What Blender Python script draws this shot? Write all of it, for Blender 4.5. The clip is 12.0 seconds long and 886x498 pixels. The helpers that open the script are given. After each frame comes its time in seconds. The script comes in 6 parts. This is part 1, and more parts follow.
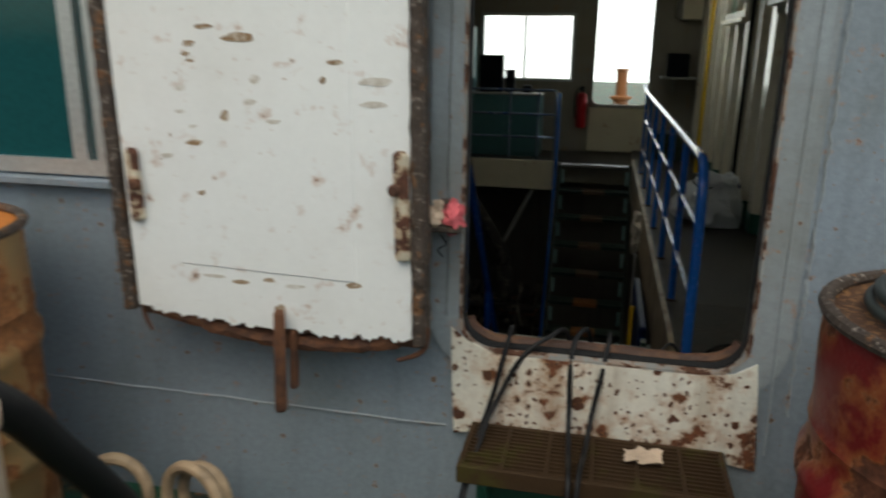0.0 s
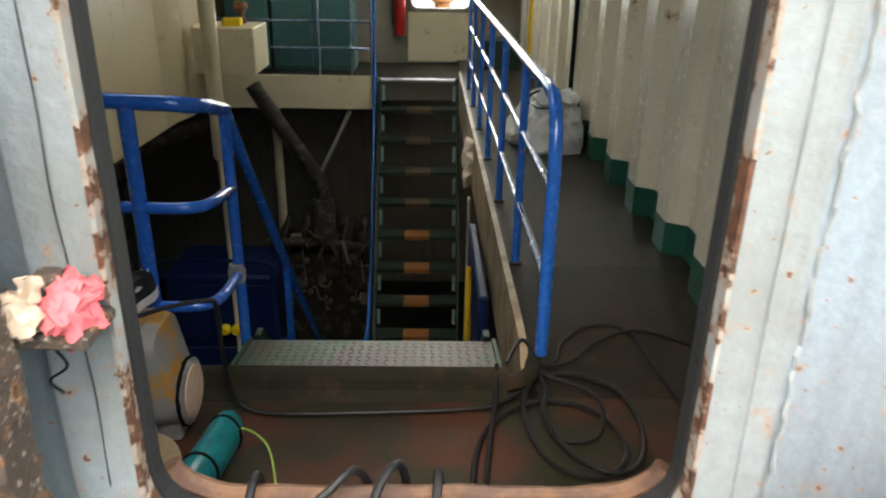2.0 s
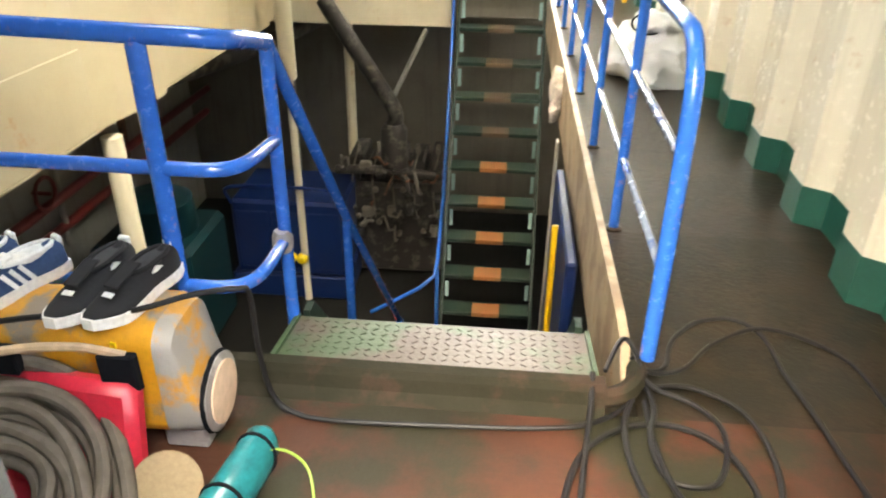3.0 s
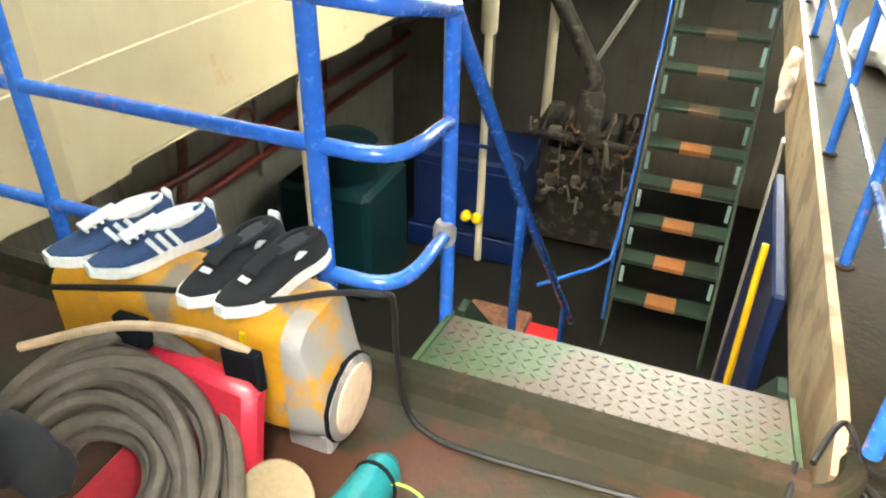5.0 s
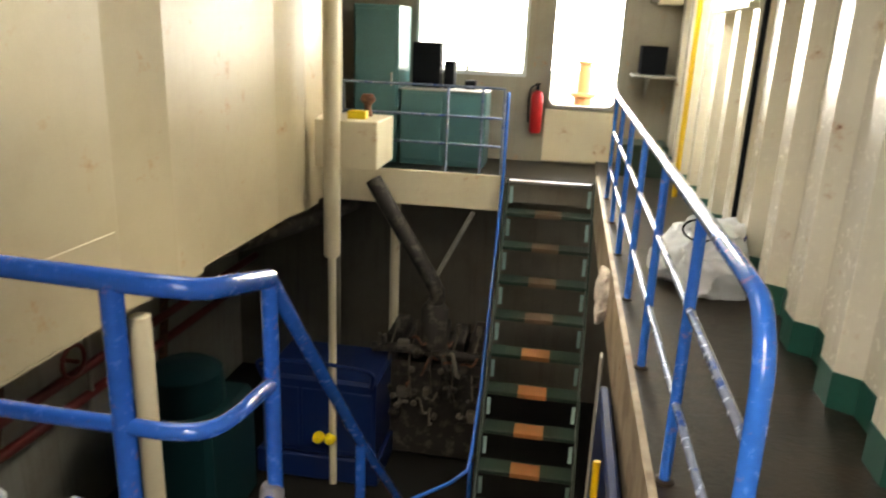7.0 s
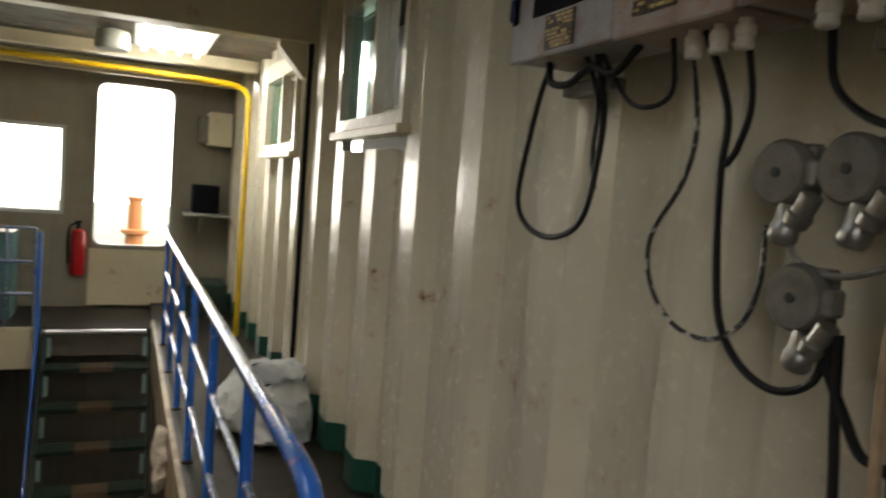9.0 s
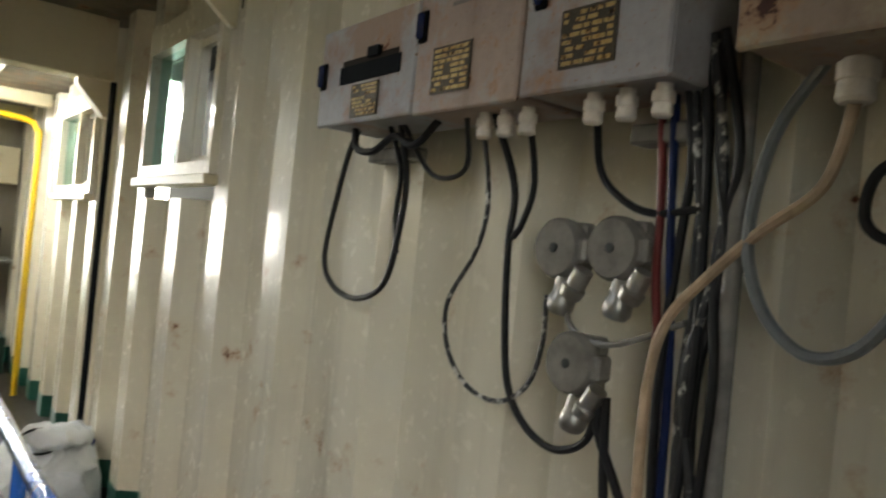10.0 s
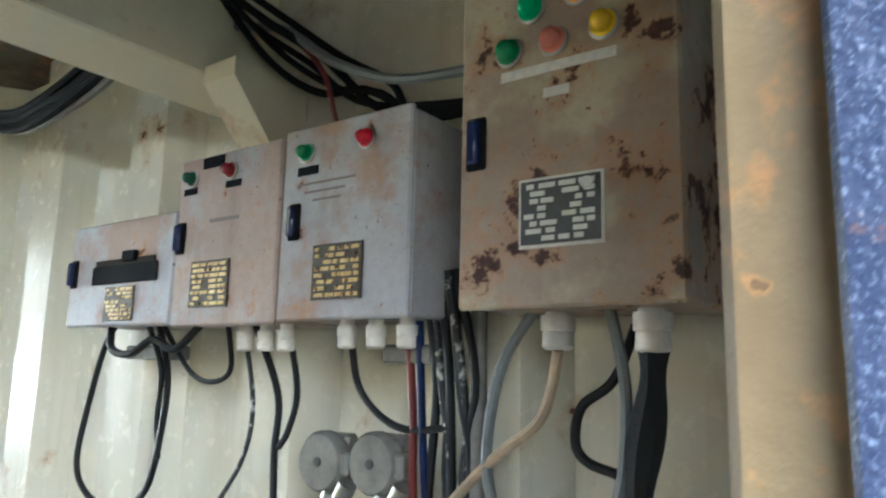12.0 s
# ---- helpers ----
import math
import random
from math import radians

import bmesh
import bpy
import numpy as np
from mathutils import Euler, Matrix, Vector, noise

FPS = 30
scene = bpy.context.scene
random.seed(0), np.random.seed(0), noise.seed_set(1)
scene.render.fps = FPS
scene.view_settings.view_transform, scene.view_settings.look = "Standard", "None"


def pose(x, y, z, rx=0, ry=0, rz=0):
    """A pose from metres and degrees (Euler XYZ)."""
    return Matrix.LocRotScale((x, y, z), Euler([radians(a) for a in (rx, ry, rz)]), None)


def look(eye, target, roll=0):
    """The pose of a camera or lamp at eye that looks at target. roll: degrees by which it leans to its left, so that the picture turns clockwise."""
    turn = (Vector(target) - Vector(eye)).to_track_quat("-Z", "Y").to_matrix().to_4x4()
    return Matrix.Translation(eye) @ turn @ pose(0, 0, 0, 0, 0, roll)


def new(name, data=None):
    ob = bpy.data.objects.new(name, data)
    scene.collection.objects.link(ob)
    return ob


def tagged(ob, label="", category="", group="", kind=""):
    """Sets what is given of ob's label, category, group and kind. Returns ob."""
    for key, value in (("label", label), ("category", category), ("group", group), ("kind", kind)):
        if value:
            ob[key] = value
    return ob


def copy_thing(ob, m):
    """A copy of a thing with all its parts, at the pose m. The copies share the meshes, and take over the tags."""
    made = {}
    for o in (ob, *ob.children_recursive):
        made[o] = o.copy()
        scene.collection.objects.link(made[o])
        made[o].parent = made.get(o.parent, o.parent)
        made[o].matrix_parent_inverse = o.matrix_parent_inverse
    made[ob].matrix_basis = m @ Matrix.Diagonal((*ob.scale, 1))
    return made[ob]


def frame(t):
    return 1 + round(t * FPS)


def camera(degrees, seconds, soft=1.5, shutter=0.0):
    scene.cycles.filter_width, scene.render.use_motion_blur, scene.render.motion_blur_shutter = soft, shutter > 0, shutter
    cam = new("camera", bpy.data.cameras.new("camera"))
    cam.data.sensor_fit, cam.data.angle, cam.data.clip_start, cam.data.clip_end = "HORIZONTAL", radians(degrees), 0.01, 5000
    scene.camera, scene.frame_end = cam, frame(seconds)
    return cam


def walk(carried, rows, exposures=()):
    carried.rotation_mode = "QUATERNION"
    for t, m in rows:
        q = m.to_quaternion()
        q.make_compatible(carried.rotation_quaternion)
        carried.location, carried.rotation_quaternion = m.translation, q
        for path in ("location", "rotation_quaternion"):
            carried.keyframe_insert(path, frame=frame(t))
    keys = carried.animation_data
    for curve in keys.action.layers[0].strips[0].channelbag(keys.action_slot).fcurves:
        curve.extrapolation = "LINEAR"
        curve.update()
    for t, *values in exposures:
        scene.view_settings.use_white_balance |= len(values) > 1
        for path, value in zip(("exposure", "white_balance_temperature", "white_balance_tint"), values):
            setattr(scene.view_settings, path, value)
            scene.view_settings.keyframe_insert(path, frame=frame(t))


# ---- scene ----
cam = camera(62.8, 12.0, 2.0, 0.4)
PATH = [
    (0, (0.445, 0.331, 1.268), (0.036, 2.213, 0.728), 0.9),
    (0.5, (0.448, 0.556, 1.239), (0.363, 2.458, 0.629), 1.6),
    (1, (0.425, 0.792, 1.253), (0.548, 2.675, 0.589), 0.9),
    (1.5, (0.445, 1.054, 1.232), (0.53, 2.942, 0.577), 0.7),
    (2, (0.478, 1.269, 1.234), (0.522, 3.114, 0.463), 1.1),
    (2.5, (0.476, 1.526, 1.188), (0.439, 3.346, 0.359), 1.1),
    (3, (0.44, 1.724, 1.191), (0.296, 3.464, 0.214), 0.9),
    (3.5, (0.45, 1.906, 1.162), (0.129, 3.57, 0.099), 1.1),
    (3.7, (0.435, 1.968, 1.15), (0.072, 3.565, 0.003), 1.8),
    (5.3, (0.385, 2.013, 1.179), (-0.226, 3.604, 0.132), 1.2),
    (5.5, (0.383, 2.016, 1.193), (-0.183, 3.667, 0.217), 1.4),
    (6, (0.396, 2.012, 1.24), (-0.065, 3.781, 0.428), 1.9),
    (6.5, (0.419, 2.004, 1.284), (0.042, 3.855, 0.627), 1.8),
    (6.7, (0.435, 2.007, 1.289), (0.071, 3.872, 0.664), 2.0),
    (8.3, (0.525, 2.204, 1.317), (0.944, 4.134, 1.006), 3.3),
    (8.5, (0.523, 2.194, 1.336), (1.062, 4.101, 1.07), 3.4),
    (9, (0.537, 2.19, 1.354), (1.343, 4.013, 1.192), 4.5),
    (9.5, (0.548, 2.172, 1.38), (1.583, 3.881, 1.287), 5.0),
    (10, (0.554, 2.162, 1.395), (1.776, 3.745, 1.4), 5.7),
    (10.5, (0.546, 2.151, 1.426), (1.913, 3.606, 1.553), 5.5),
    (11, (0.535, 2.124, 1.48), (1.988, 3.481, 1.695), 4.3),
    (11.5, (0.517, 2.113, 1.512), (2.047, 3.358, 1.844), 2.9),
    (12, (0.527, 2.089, 1.567), (2.118, 3.253, 1.904), 1.4),
]
EXPOSURES = [(0, -0.35, 6500, -1), (0.5, 0.1, 6500, -2), (1, 0.6, 6500, -2), (1.5, 1.2, 6500, -1), (2, 1.95, 6800, 2), (2.5, 3.25, 7400, 6), (3, 4.15, 7500, 5), (3.5, 4.45, 7600, 4), (5.5, 4.65, 7200, -2),
             (6, 4.2, 7500, 3), (6.5, 3.65, 7700, 7), (8.3, 2.05, 7400, 7), (9, 1.8, 7400, 7), (9.5, 1.95, 7200, 5), (10, 2.6, 7000, 4), (10.5, 3.1, 6500, 2), (11, 3.4, 6100, 2), (11.5, 3.9, 5700, 0), (12, 4.1, 5700, 0)]
walk(cam, [(t, look(eye, target, roll)) for t, eye, target, roll in PATH], EXPOSURES)
ROOFFILL, FARLIGHT, SKYGLOW = 1.7, 4.6, 1.6

# ---- light ----
world = bpy.data.worlds.new("sky")
scene.world = world
world.use_nodes = True
wn = world.node_tree
sky = wn.nodes.new("ShaderNodeTexSky")
sky.sky_type = 'NISHITA'
sky.sun_disc = False
sky.sun_elevation, sky.sun_rotation = radians(52), radians(200)
sky.air_density, sky.dust_density = 1.0, 4.0
wn.links.new(sky.outputs[0], wn.nodes["Background"].inputs[0])
wn.nodes["Background"].inputs[1].default_value = 0.15
sun = new("sun", bpy.data.lights.new("sun", 'SUN'))
sun.data.energy, sun.data.angle, sun.data.color = 0.85, radians(25), (1.0, 0.96, 0.9)
sun.matrix_world = look((0.8, -2.2, 4.0), (0, 0, 0))


def area(name, loc, target, sx, sy, watts, col=(1, 1, 1)):
    ld = bpy.data.lights.new(name, 'AREA')
    ld.shape, ld.size, ld.size_y, ld.energy, ld.color = 'RECTANGLE', sx, sy, watts, col
    ob = new(name, ld)
    ob.matrix_world = look(loc, target)
    return ob


# fill lamp over an added, unseen ceiling hole; daylight at the far door
area("roof_fill_lamp", (-0.55, 4.0, 2.54), (-0.55, 4.001, 0), 1.1, 1.1, ROOFFILL, (0.98, 0.99, 1.0))
area("far_daylight", (0.2, 9.9, 1.45), (0.2, 5.0, 0.6), 1.4, 1.2, FARLIGHT, (1.0, 0.99, 0.97))

# ---- materials ----
MATS = {}


def _mat(name):
    m = bpy.data.materials.new(name)
    m.use_nodes = True
    nt = m.node_tree
    return m, nt, nt.nodes["Principled BSDF"]


def _noise(nt, scale, detail=6, rough=0.6, stretch=None, seed=0.0):
    tc = nt.nodes.new("ShaderNodeNewGeometry")
    mp = nt.nodes.new("ShaderNodeMapping")
    mp.inputs["Location"].default_value = (seed, seed * 0.7, seed * 1.3)
    if stretch:
        mp.inputs["Scale"].default_value = stretch
    nz = nt.nodes.new("ShaderNodeTexNoise")
    nz.inputs["Scale"].default_value = scale
    nz.inputs["Detail"].default_value = detail
    nz.inputs["Roughness"].default_value = rough
    nt.links.new(tc.outputs["Position"], mp.inputs[0])
    nt.links.new(mp.outputs[0], nz.inputs[0])
    return nz.outputs[0]


def _ramp(nt, fac, p0, p1, c0=(0, 0, 0, 1), c1=(1, 1, 1, 1)):
    r = nt.nodes.new("ShaderNodeValToRGB")
    r.color_ramp.elements[0].position, r.color_ramp.elements[1].position = p0, p1
    r.color_ramp.elements[0].color, r.color_ramp.elements[1].color = c0, c1
    nt.links.new(fac, r.inputs[0])
    return r.outputs[0]


def _mix(nt, fac, a, b):
    m = nt.nodes.new("ShaderNodeMix")
    m.data_type = 'RGBA'
    for sock, v in ((m.inputs[0], fac), (m.inputs[6], a), (m.inputs[7], b)):
        if isinstance(v, (tuple, list)):
            sock.default_value = (*v[:3], 1)
        elif isinstance(v, (int, float)):
            sock.default_value = v
        else:
            nt.links.new(v, sock)
    return m.outputs[2]


def _bump(nt, bsdf, height, strength, dist=0.004):
    b = nt.nodes.new("ShaderNodeBump")
    b.inputs["Strength"].default_value, b.inputs["Distance"].default_value = strength, dist
    nt.links.new(height, b.inputs["Height"])
    nt.links.new(b.outputs[0], bsdf.inputs["Normal"])


def paint(name, col, rough=0.45, stain=0.3, stain_col=(0.12, 0.09, 0.06), rust=0.0, rust_col=(0.13, 0.045, 0.018), rust_scale=9.0, metal=0.0,
          streak=0.0, spots=0.0, spot_scale=24.0, spot_col=(0.10, 0.04, 0.02), grain=60.0, bump=0.25, second=None, second_amt=0.5, second_scale=3.0, seed=0.0, coat=0.0, vary=(0.88, 1.07), gloss_vary=0.25):
    """Painted or bare surface: base colour with two scales of wear, optional second colour patches, streaks and rust."""
    if name in MATS:
        return MATS[name]
    m, nt, b = _mat(name)
    big = _noise(nt, 2.2, 5, 0.6, None, seed)
    fine = _noise(nt, grain, 4, 0.65, None, seed + 3)
    c = _mix(nt, _ramp(nt, fine, 0.3, 0.75), [v * vary[0] for v in col], [min(1, v * vary[1]) for v in col])
    if second:
        c = _mix(nt, _ramp(nt, _noise(nt, second_scale, 7, 0.62, None, seed + 11), 0.62 - 0.35 * second_amt, 0.70 - 0.30 * second_amt), c, second)
    if stain:
        f = _ramp(nt, big, 0.45, 0.8, (0, 0, 0, 1), (stain, stain, stain, 1))
        c = _mix(nt, f, c, stain_col)
    if streak:
        s = _ramp(nt, _noise(nt, 14, 5, 0.6, (1, 1, 0.06), seed + 5), 0.52, 0.78, (0, 0, 0, 1), (streak, streak, streak, 1))
        c = _mix(nt, s, c, [v * 0.5 for v in stain_col])
    r = nt.nodes.new("ShaderNodeMath")
    r.operation = 'MULTIPLY_ADD'
    nt.links.new(fine, r.inputs[0])
    r.inputs[1].default_value, r.inputs[2].default_value = gloss_vary, rough - 0.48 * gloss_vary
    rough_out = r.outputs[0]
    height = fine
    if rust:
        rn = _noise(nt, rust_scale, 8, 0.66, None, seed + 7)
        mask = _ramp(nt, rn, 0.70 - 0.32 * rust, 0.735 - 0.32 * rust)
        halo = _ramp(nt, rn, 0.62 - 0.32 * rust, 0.735 - 0.32 * rust)
        rc = _mix(nt, _ramp(nt, _noise(nt, 45, 5, 0.7, None, seed + 9), 0.35, 0.7), [v * 0.55 for v in rust_col], [v * 1.7 for v in rust_col])
        c = _mix(nt, halo, c, _mix(nt, 0.62, c, (0.42, 0.18, 0.05)))
        c = _mix(nt, mask, c, rc)
        mx = nt.nodes.new("ShaderNodeMath")
        mx.operation = 'MAXIMUM'
        nt.links.new(rough_out, mx.inputs[0])
        mul = nt.nodes.new("ShaderNodeMath")
        mul.operation = 'MULTIPLY'
        mul.inputs[1].default_value = 0.85
        nt.links.new(mask, mul.inputs[0])
        nt.links.new(mul.outputs[0], mx.inputs[1])
        rough_out = mx.outputs[0]
        sub = nt.nodes.new("ShaderNodeMath")
        sub.operation = 'SUBTRACT'
        nt.links.new(fine, sub.inputs[0])
        nt.links.new(mask, sub.inputs[1])
        height = sub.outputs[0]
    if spots:
        geo = nt.nodes.new("ShaderNodeNewGeometry")
        warp = nt.nodes.new("ShaderNodeVectorMath")
        warp.operation = 'MULTIPLY_ADD'
        wn3 = nt.nodes.new("ShaderNodeTexNoise")
        wn3.inputs["Scale"].default_value, wn3.inputs["Detail"].default_value = 60.0, 3
        nt.links.new(geo.outputs["Position"], wn3.inputs[0])
        nt.links.new(wn3.outputs[1], warp.inputs[0])
        warp.inputs[1].default_value = (0.02, 0.02, 0.02)
        nt.links.new(geo.outputs["Position"], warp.inputs[2])
        for sc, amt in ((spot_scale, spots), (spot_scale * 2.3, spots * 0.8)):
            vo = nt.nodes.new("ShaderNodeTexVoronoi")
            vo.inputs["Scale"].default_value = sc
            nt.links.new(warp.outputs[0], vo.inputs[0])
            sep = nt.nodes.new("ShaderNodeSeparateColor")
            nt.links.new(vo.outputs["Color"], sep.inputs[0])
            rad = nt.nodes.new("ShaderNodeMath")
            rad.operation = 'MULTIPLY_ADD'
            nt.links.new(sep.outputs[0], rad.inputs[0])
            rad.inputs[1].default_value, rad.inputs[2].default_value = 0.75 * amt, -0.2 * amt
            dif = nt.nodes.new("ShaderNodeMath")
            dif.operation = 'SUBTRACT'
            nt.links.new(rad.outputs[0], dif.inputs[0])
            nt.links.new(vo.outputs["Distance"], dif.inputs[1])
            sh2 = nt.nodes.new("ShaderNodeMath")
            sh2.operation = 'ADD'
            nt.links.new(dif.outputs[0], sh2.inputs[0])
            sh2.inputs[1].default_value = 0.5
            c = _mix(nt, _ramp(nt, sh2.outputs[0], 0.42, 0.52), c, _mix(nt, 0.55, c, (0.42, 0.2, 0.07)))
            c = _mix(nt, _ramp(nt, sh2.outputs[0], 0.5, 0.53), c, spot_col)
    nt.links.new(c, b.inputs["Base Color"])
    nt.links.new(rough_out, b.inputs["Roughness"])
    b.inputs["Metallic"].default_value = metal
    b.inputs["Coat Weight"].default_value = coat
    _bump(nt, b, height, bump)
    MATS[name] = m
    return m


def plain(name, col, rough=0.5, metal=0.0, bump=0.1, grain=80.0, vary=0.12, spec=0.5):
    if name in MATS:
        return MATS[name]
    m, nt, b = _mat(name)
    fine = _noise(nt, grain, 4, 0.6)
    nt.links.new(_mix(nt, _ramp(nt, fine, 0.3, 0.7), [v * (1 - vary) for v in col], [min(1, v * (1 + vary)) for v in col]), b.inputs["Base Color"])
    b.inputs["Roughness"].default_value, b.inputs["Metallic"].default_value = rough, metal
    b.inputs["Specular IOR Level"].default_value = spec
    _bump(nt, b, fine, bump, 0.002)
    MATS[name] = m
    return m


def glow(name, col, strength):
    if name not in MATS:
        m, nt, b = _mat(name)
        b.inputs["Base Color"].default_value = (*col, 1)
        b.inputs["Emission Color"].default_value = (*col, 1)
        b.inputs["Emission Strength"].default_value = strength
        MATS[name] = m
    return MATS[name]


def glass(name, col, rough=0.05):
    if name not in MATS:
        m, nt, b = _mat(name)
        b.inputs["Base Color"].default_value = (*col, 1)
        b.inputs["Roughness"].default_value = rough
        b.inputs["Transmission Weight"].default_value = 1.0
        b.inputs["IOR"].default_value = 1.1
        MATS[name] = m
    return MATS[name]


M_WALL = paint("grey_blue_steel_paint", (0.26, 0.305, 0.355), 0.5, 0.6, (0.13, 0.135, 0.105), rust=0.04, rust_scale=22, streak=0.25, spots=0.3, spot_scale=26, spot_col=(0.14, 0.085, 0.05), bump=0.4, vary=(0.84, 1.08))
M_DOUBLER = paint("worn_grey_paint", (0.30, 0.335, 0.36), 0.55, 0.85, (0.15, 0.14, 0.11), rust=0.13, rust_scale=16, streak=0.5, spots=0.3, spot_scale=34, spot_col=(0.11, 0.06, 0.035), bump=0.5, seed=2)
M_WHITE = paint("aged_white_paint", (0.88, 0.88, 0.87), 0.42, 0.2, (0.45, 0.38, 0.3), rust=0.13, rust_scale=13, rust_col=(0.2, 0.10, 0.05), spots=0.14, spot_scale=15, spot_col=(0.2, 0.13, 0.08), bump=0.15, seed=4, vary=(0.97, 1.01))
M_PATCH = paint("white_paint_rust_spots", (0.80, 0.78, 0.70), 0.5, 0.35, (0.5, 0.3, 0.12), rust=0.44, rust_scale=11, rust_col=(0.14, 0.05, 0.022), streak=0.6, spots=0.85, spot_scale=27, spot_col=(0.09, 0.035, 0.018), bump=0.5, seed=6)
M_RUST = paint("flaking_rust", (0.085, 0.036, 0.021), 0.85, 0.5, (0.04, 0.022, 0.015), second=(0.16, 0.065, 0.03), second_amt=0.5, second_scale=18, bump=0.8, grain=90)
M_RUSTEDGE = paint("rusted_edge_bar", (0.06, 0.042, 0.032), 0.8, 0.4, (0.03, 0.02, 0.015), second=(0.34, 0.29, 0.24), second_amt=0.14, second_scale=85, bump=0.9, grain=70, rust=0.2, rust_scale=25, rust_col=(0.07, 0.03, 0.016))
M_SMEAR = paint("brown_rust_smear", (0.30, 0.19, 0.10), 0.8, 0.4, (0.14, 0.08, 0.05), second=(0.55, 0.46, 0.36), second_amt=0.4, second_scale=70, bump=0.4)
M_SMEARPALE = paint("faint_dirt_smear", (0.60, 0.55, 0.48), 0.7, 0.4, (0.42, 0.36, 0.3), second=(0.74, 0.71, 0.66), second_amt=0.45, second_scale=60, bump=0.3)
M_BARE = paint("peeling_cream_rust", (0.62, 0.55, 0.42), 0.6, 0.4, (0.3, 0.2, 0.1), rust=0.66, rust_scale=26, rust_col=(0.09, 0.035, 0.02), bump=0.8, seed=8)
M_SILL = paint("trodden_rust_steel", (0.085, 0.042, 0.028), 0.6, 0.6, (0.035, 0.022, 0.018), second=(0.15, 0.075, 0.04), second_amt=0.4, second_scale=14, bump=0.4)
M_BLACK = paint("black_gasket_paint", (0.010, 0.011, 0.013), 0.8, 0.2, (0.06, 0.05, 0.04), bump=0.5, grain=120)
M_JAMB = paint("chipped_black_jamb_paint", (0.010, 0.011, 0.014), 0.8, 0.2, (0.05, 0.03, 0.03), second=(0.22, 0.22, 0.2), second_amt=0.08, second_scale=40, rust=0.16, rust_scale=16, bump=0.8)
M_CHIPEDGE = paint("chipped_grey_edge_paint", (0.34, 0.35, 0.34), 0.6, 0.5, (0.12, 0.08, 0.05), rust=0.62, rust_scale=20, rust_col=(0.10, 0.042, 0.022), bump=0.9, seed=71)
M_NAVY = paint("chipped_navy_paint", (0.018, 0.03, 0.075), 0.45, 0.2, (0.03, 0.02, 0.02), second=(0.10, 0.13, 0.2), second_amt=0.24, second_scale=380, rust=0.22, rust_scale=20, bump=0.7)
M_CREAM = paint("cream_steel_paint", (0.70, 0.62, 0.44), 0.36, 0.22, (0.35, 0.24, 0.12), rust=0.04, rust_scale=6, streak=0.06, bump=0.08, seed=1, gloss_vary=0.06, vary=(0.97, 1.01))
M_CASING = paint("beige_casing_paint", (0.50, 0.42, 0.27), 0.38, 0.3, (0.30, 0.20, 0.10), rust=0.05, rust_scale=5, streak=0.05, bump=0.08, seed=17, gloss_vary=0.06, vary=(0.97, 1.01))
M_CREAM2 = paint("cream_corrugated_paint", (0.71, 0.66, 0.525), 0.27, 0.22, (0.32, 0.22, 0.12), rust=0.05, rust_scale=7, streak=0.22, bump=0.015, grain=30, gloss_vary=0.03, vary=(0.985, 1.01), seed=9, coat=0.35)
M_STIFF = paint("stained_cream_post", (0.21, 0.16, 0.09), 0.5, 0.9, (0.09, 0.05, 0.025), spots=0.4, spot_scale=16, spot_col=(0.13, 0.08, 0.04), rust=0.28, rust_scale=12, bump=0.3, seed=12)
M_GREEN = paint("dark_green_paint", (0.012, 0.085, 0.06), 0.35, 0.3, (0.02, 0.03, 0.02), bump=0.2, seed=3)
M_DECK = paint("worn_red_deck_paint", (0.066, 0.027, 0.017), 0.42, 0.85, (0.020, 0.016, 0.011), second=(0.025, 0.024, 0.014), second_amt=0.48, second_scale=3.6, streak=0.0, bump=0.35, seed=5)
M_WALK = paint("dirty_walkway_deck", (0.030, 0.021, 0.013), 0.34, 0.8, (0.014, 0.012, 0.008), second=(0.016, 0.014, 0.009), second_amt=0.5, second_scale=9.0, bump=0.6, seed=15)
M_OUTDECK = paint("green_grey_outer_deck", (0.035, 0.042, 0.032), 0.6, 0.5, (0.05, 0.05, 0.03), second=(0.03, 0.10, 0.06), second_amt=0.45, bump=0.4, rust=0.2)
M_LIP = paint("dirty_olive_coaming", (0.020, 0.019, 0.012), 0.78, 0.5, (0.05, 0.04, 0.03), second=(0.042, 0.027, 0.019), second_amt=0.3, second_scale=6, bump=0.3)
M_TREADP = paint("worn_chequer_plate", (0.072, 0.05, 0.038), 0.42, 0.3, (0.08, 0.06, 0.04), second=(0.036, 0.066, 0.028), second_amt=0.34, second_scale=2.6, bump=0.3, seed=21)
M_TREADG = paint("green_plate_edge", (0.034, 0.072, 0.028), 0.45, 0.3, (0.06, 0.05, 0.03), bump=0.3, seed=22)
M_FASCIA = paint("stained_tan_side_plate", (0.44, 0.36, 0.24), 0.5, 0.8, (0.16, 0.10, 0.06), second=(0.26, 0.19, 0.12), second_amt=0.4, second_scale=4.5, streak=0.3, rust=0.14, rust_scale=8, bump=0.25, seed=23)
M_BLUE = paint("blue_rail_paint", (0.022, 0.14, 0.56), 0.24, 0.12, (0.02, 0.03, 0.1), bump=0.12, grain=40, coat=0.5, seed=2, rust=0.03, rust_scale=20)
# silvery base colour paints in the sky reflection on glossy blue pipe
M_RAILTOP = paint("silver_sheen_blue_rail", (0.30, 0.36, 0.50), 0.24, 0.15, (0.03, 0.08, 0.3), metal=0.55, bump=0.15, grain=40, coat=0.3, second=(0.05, 0.13, 0.45), second_amt=0.25, second_scale=9)
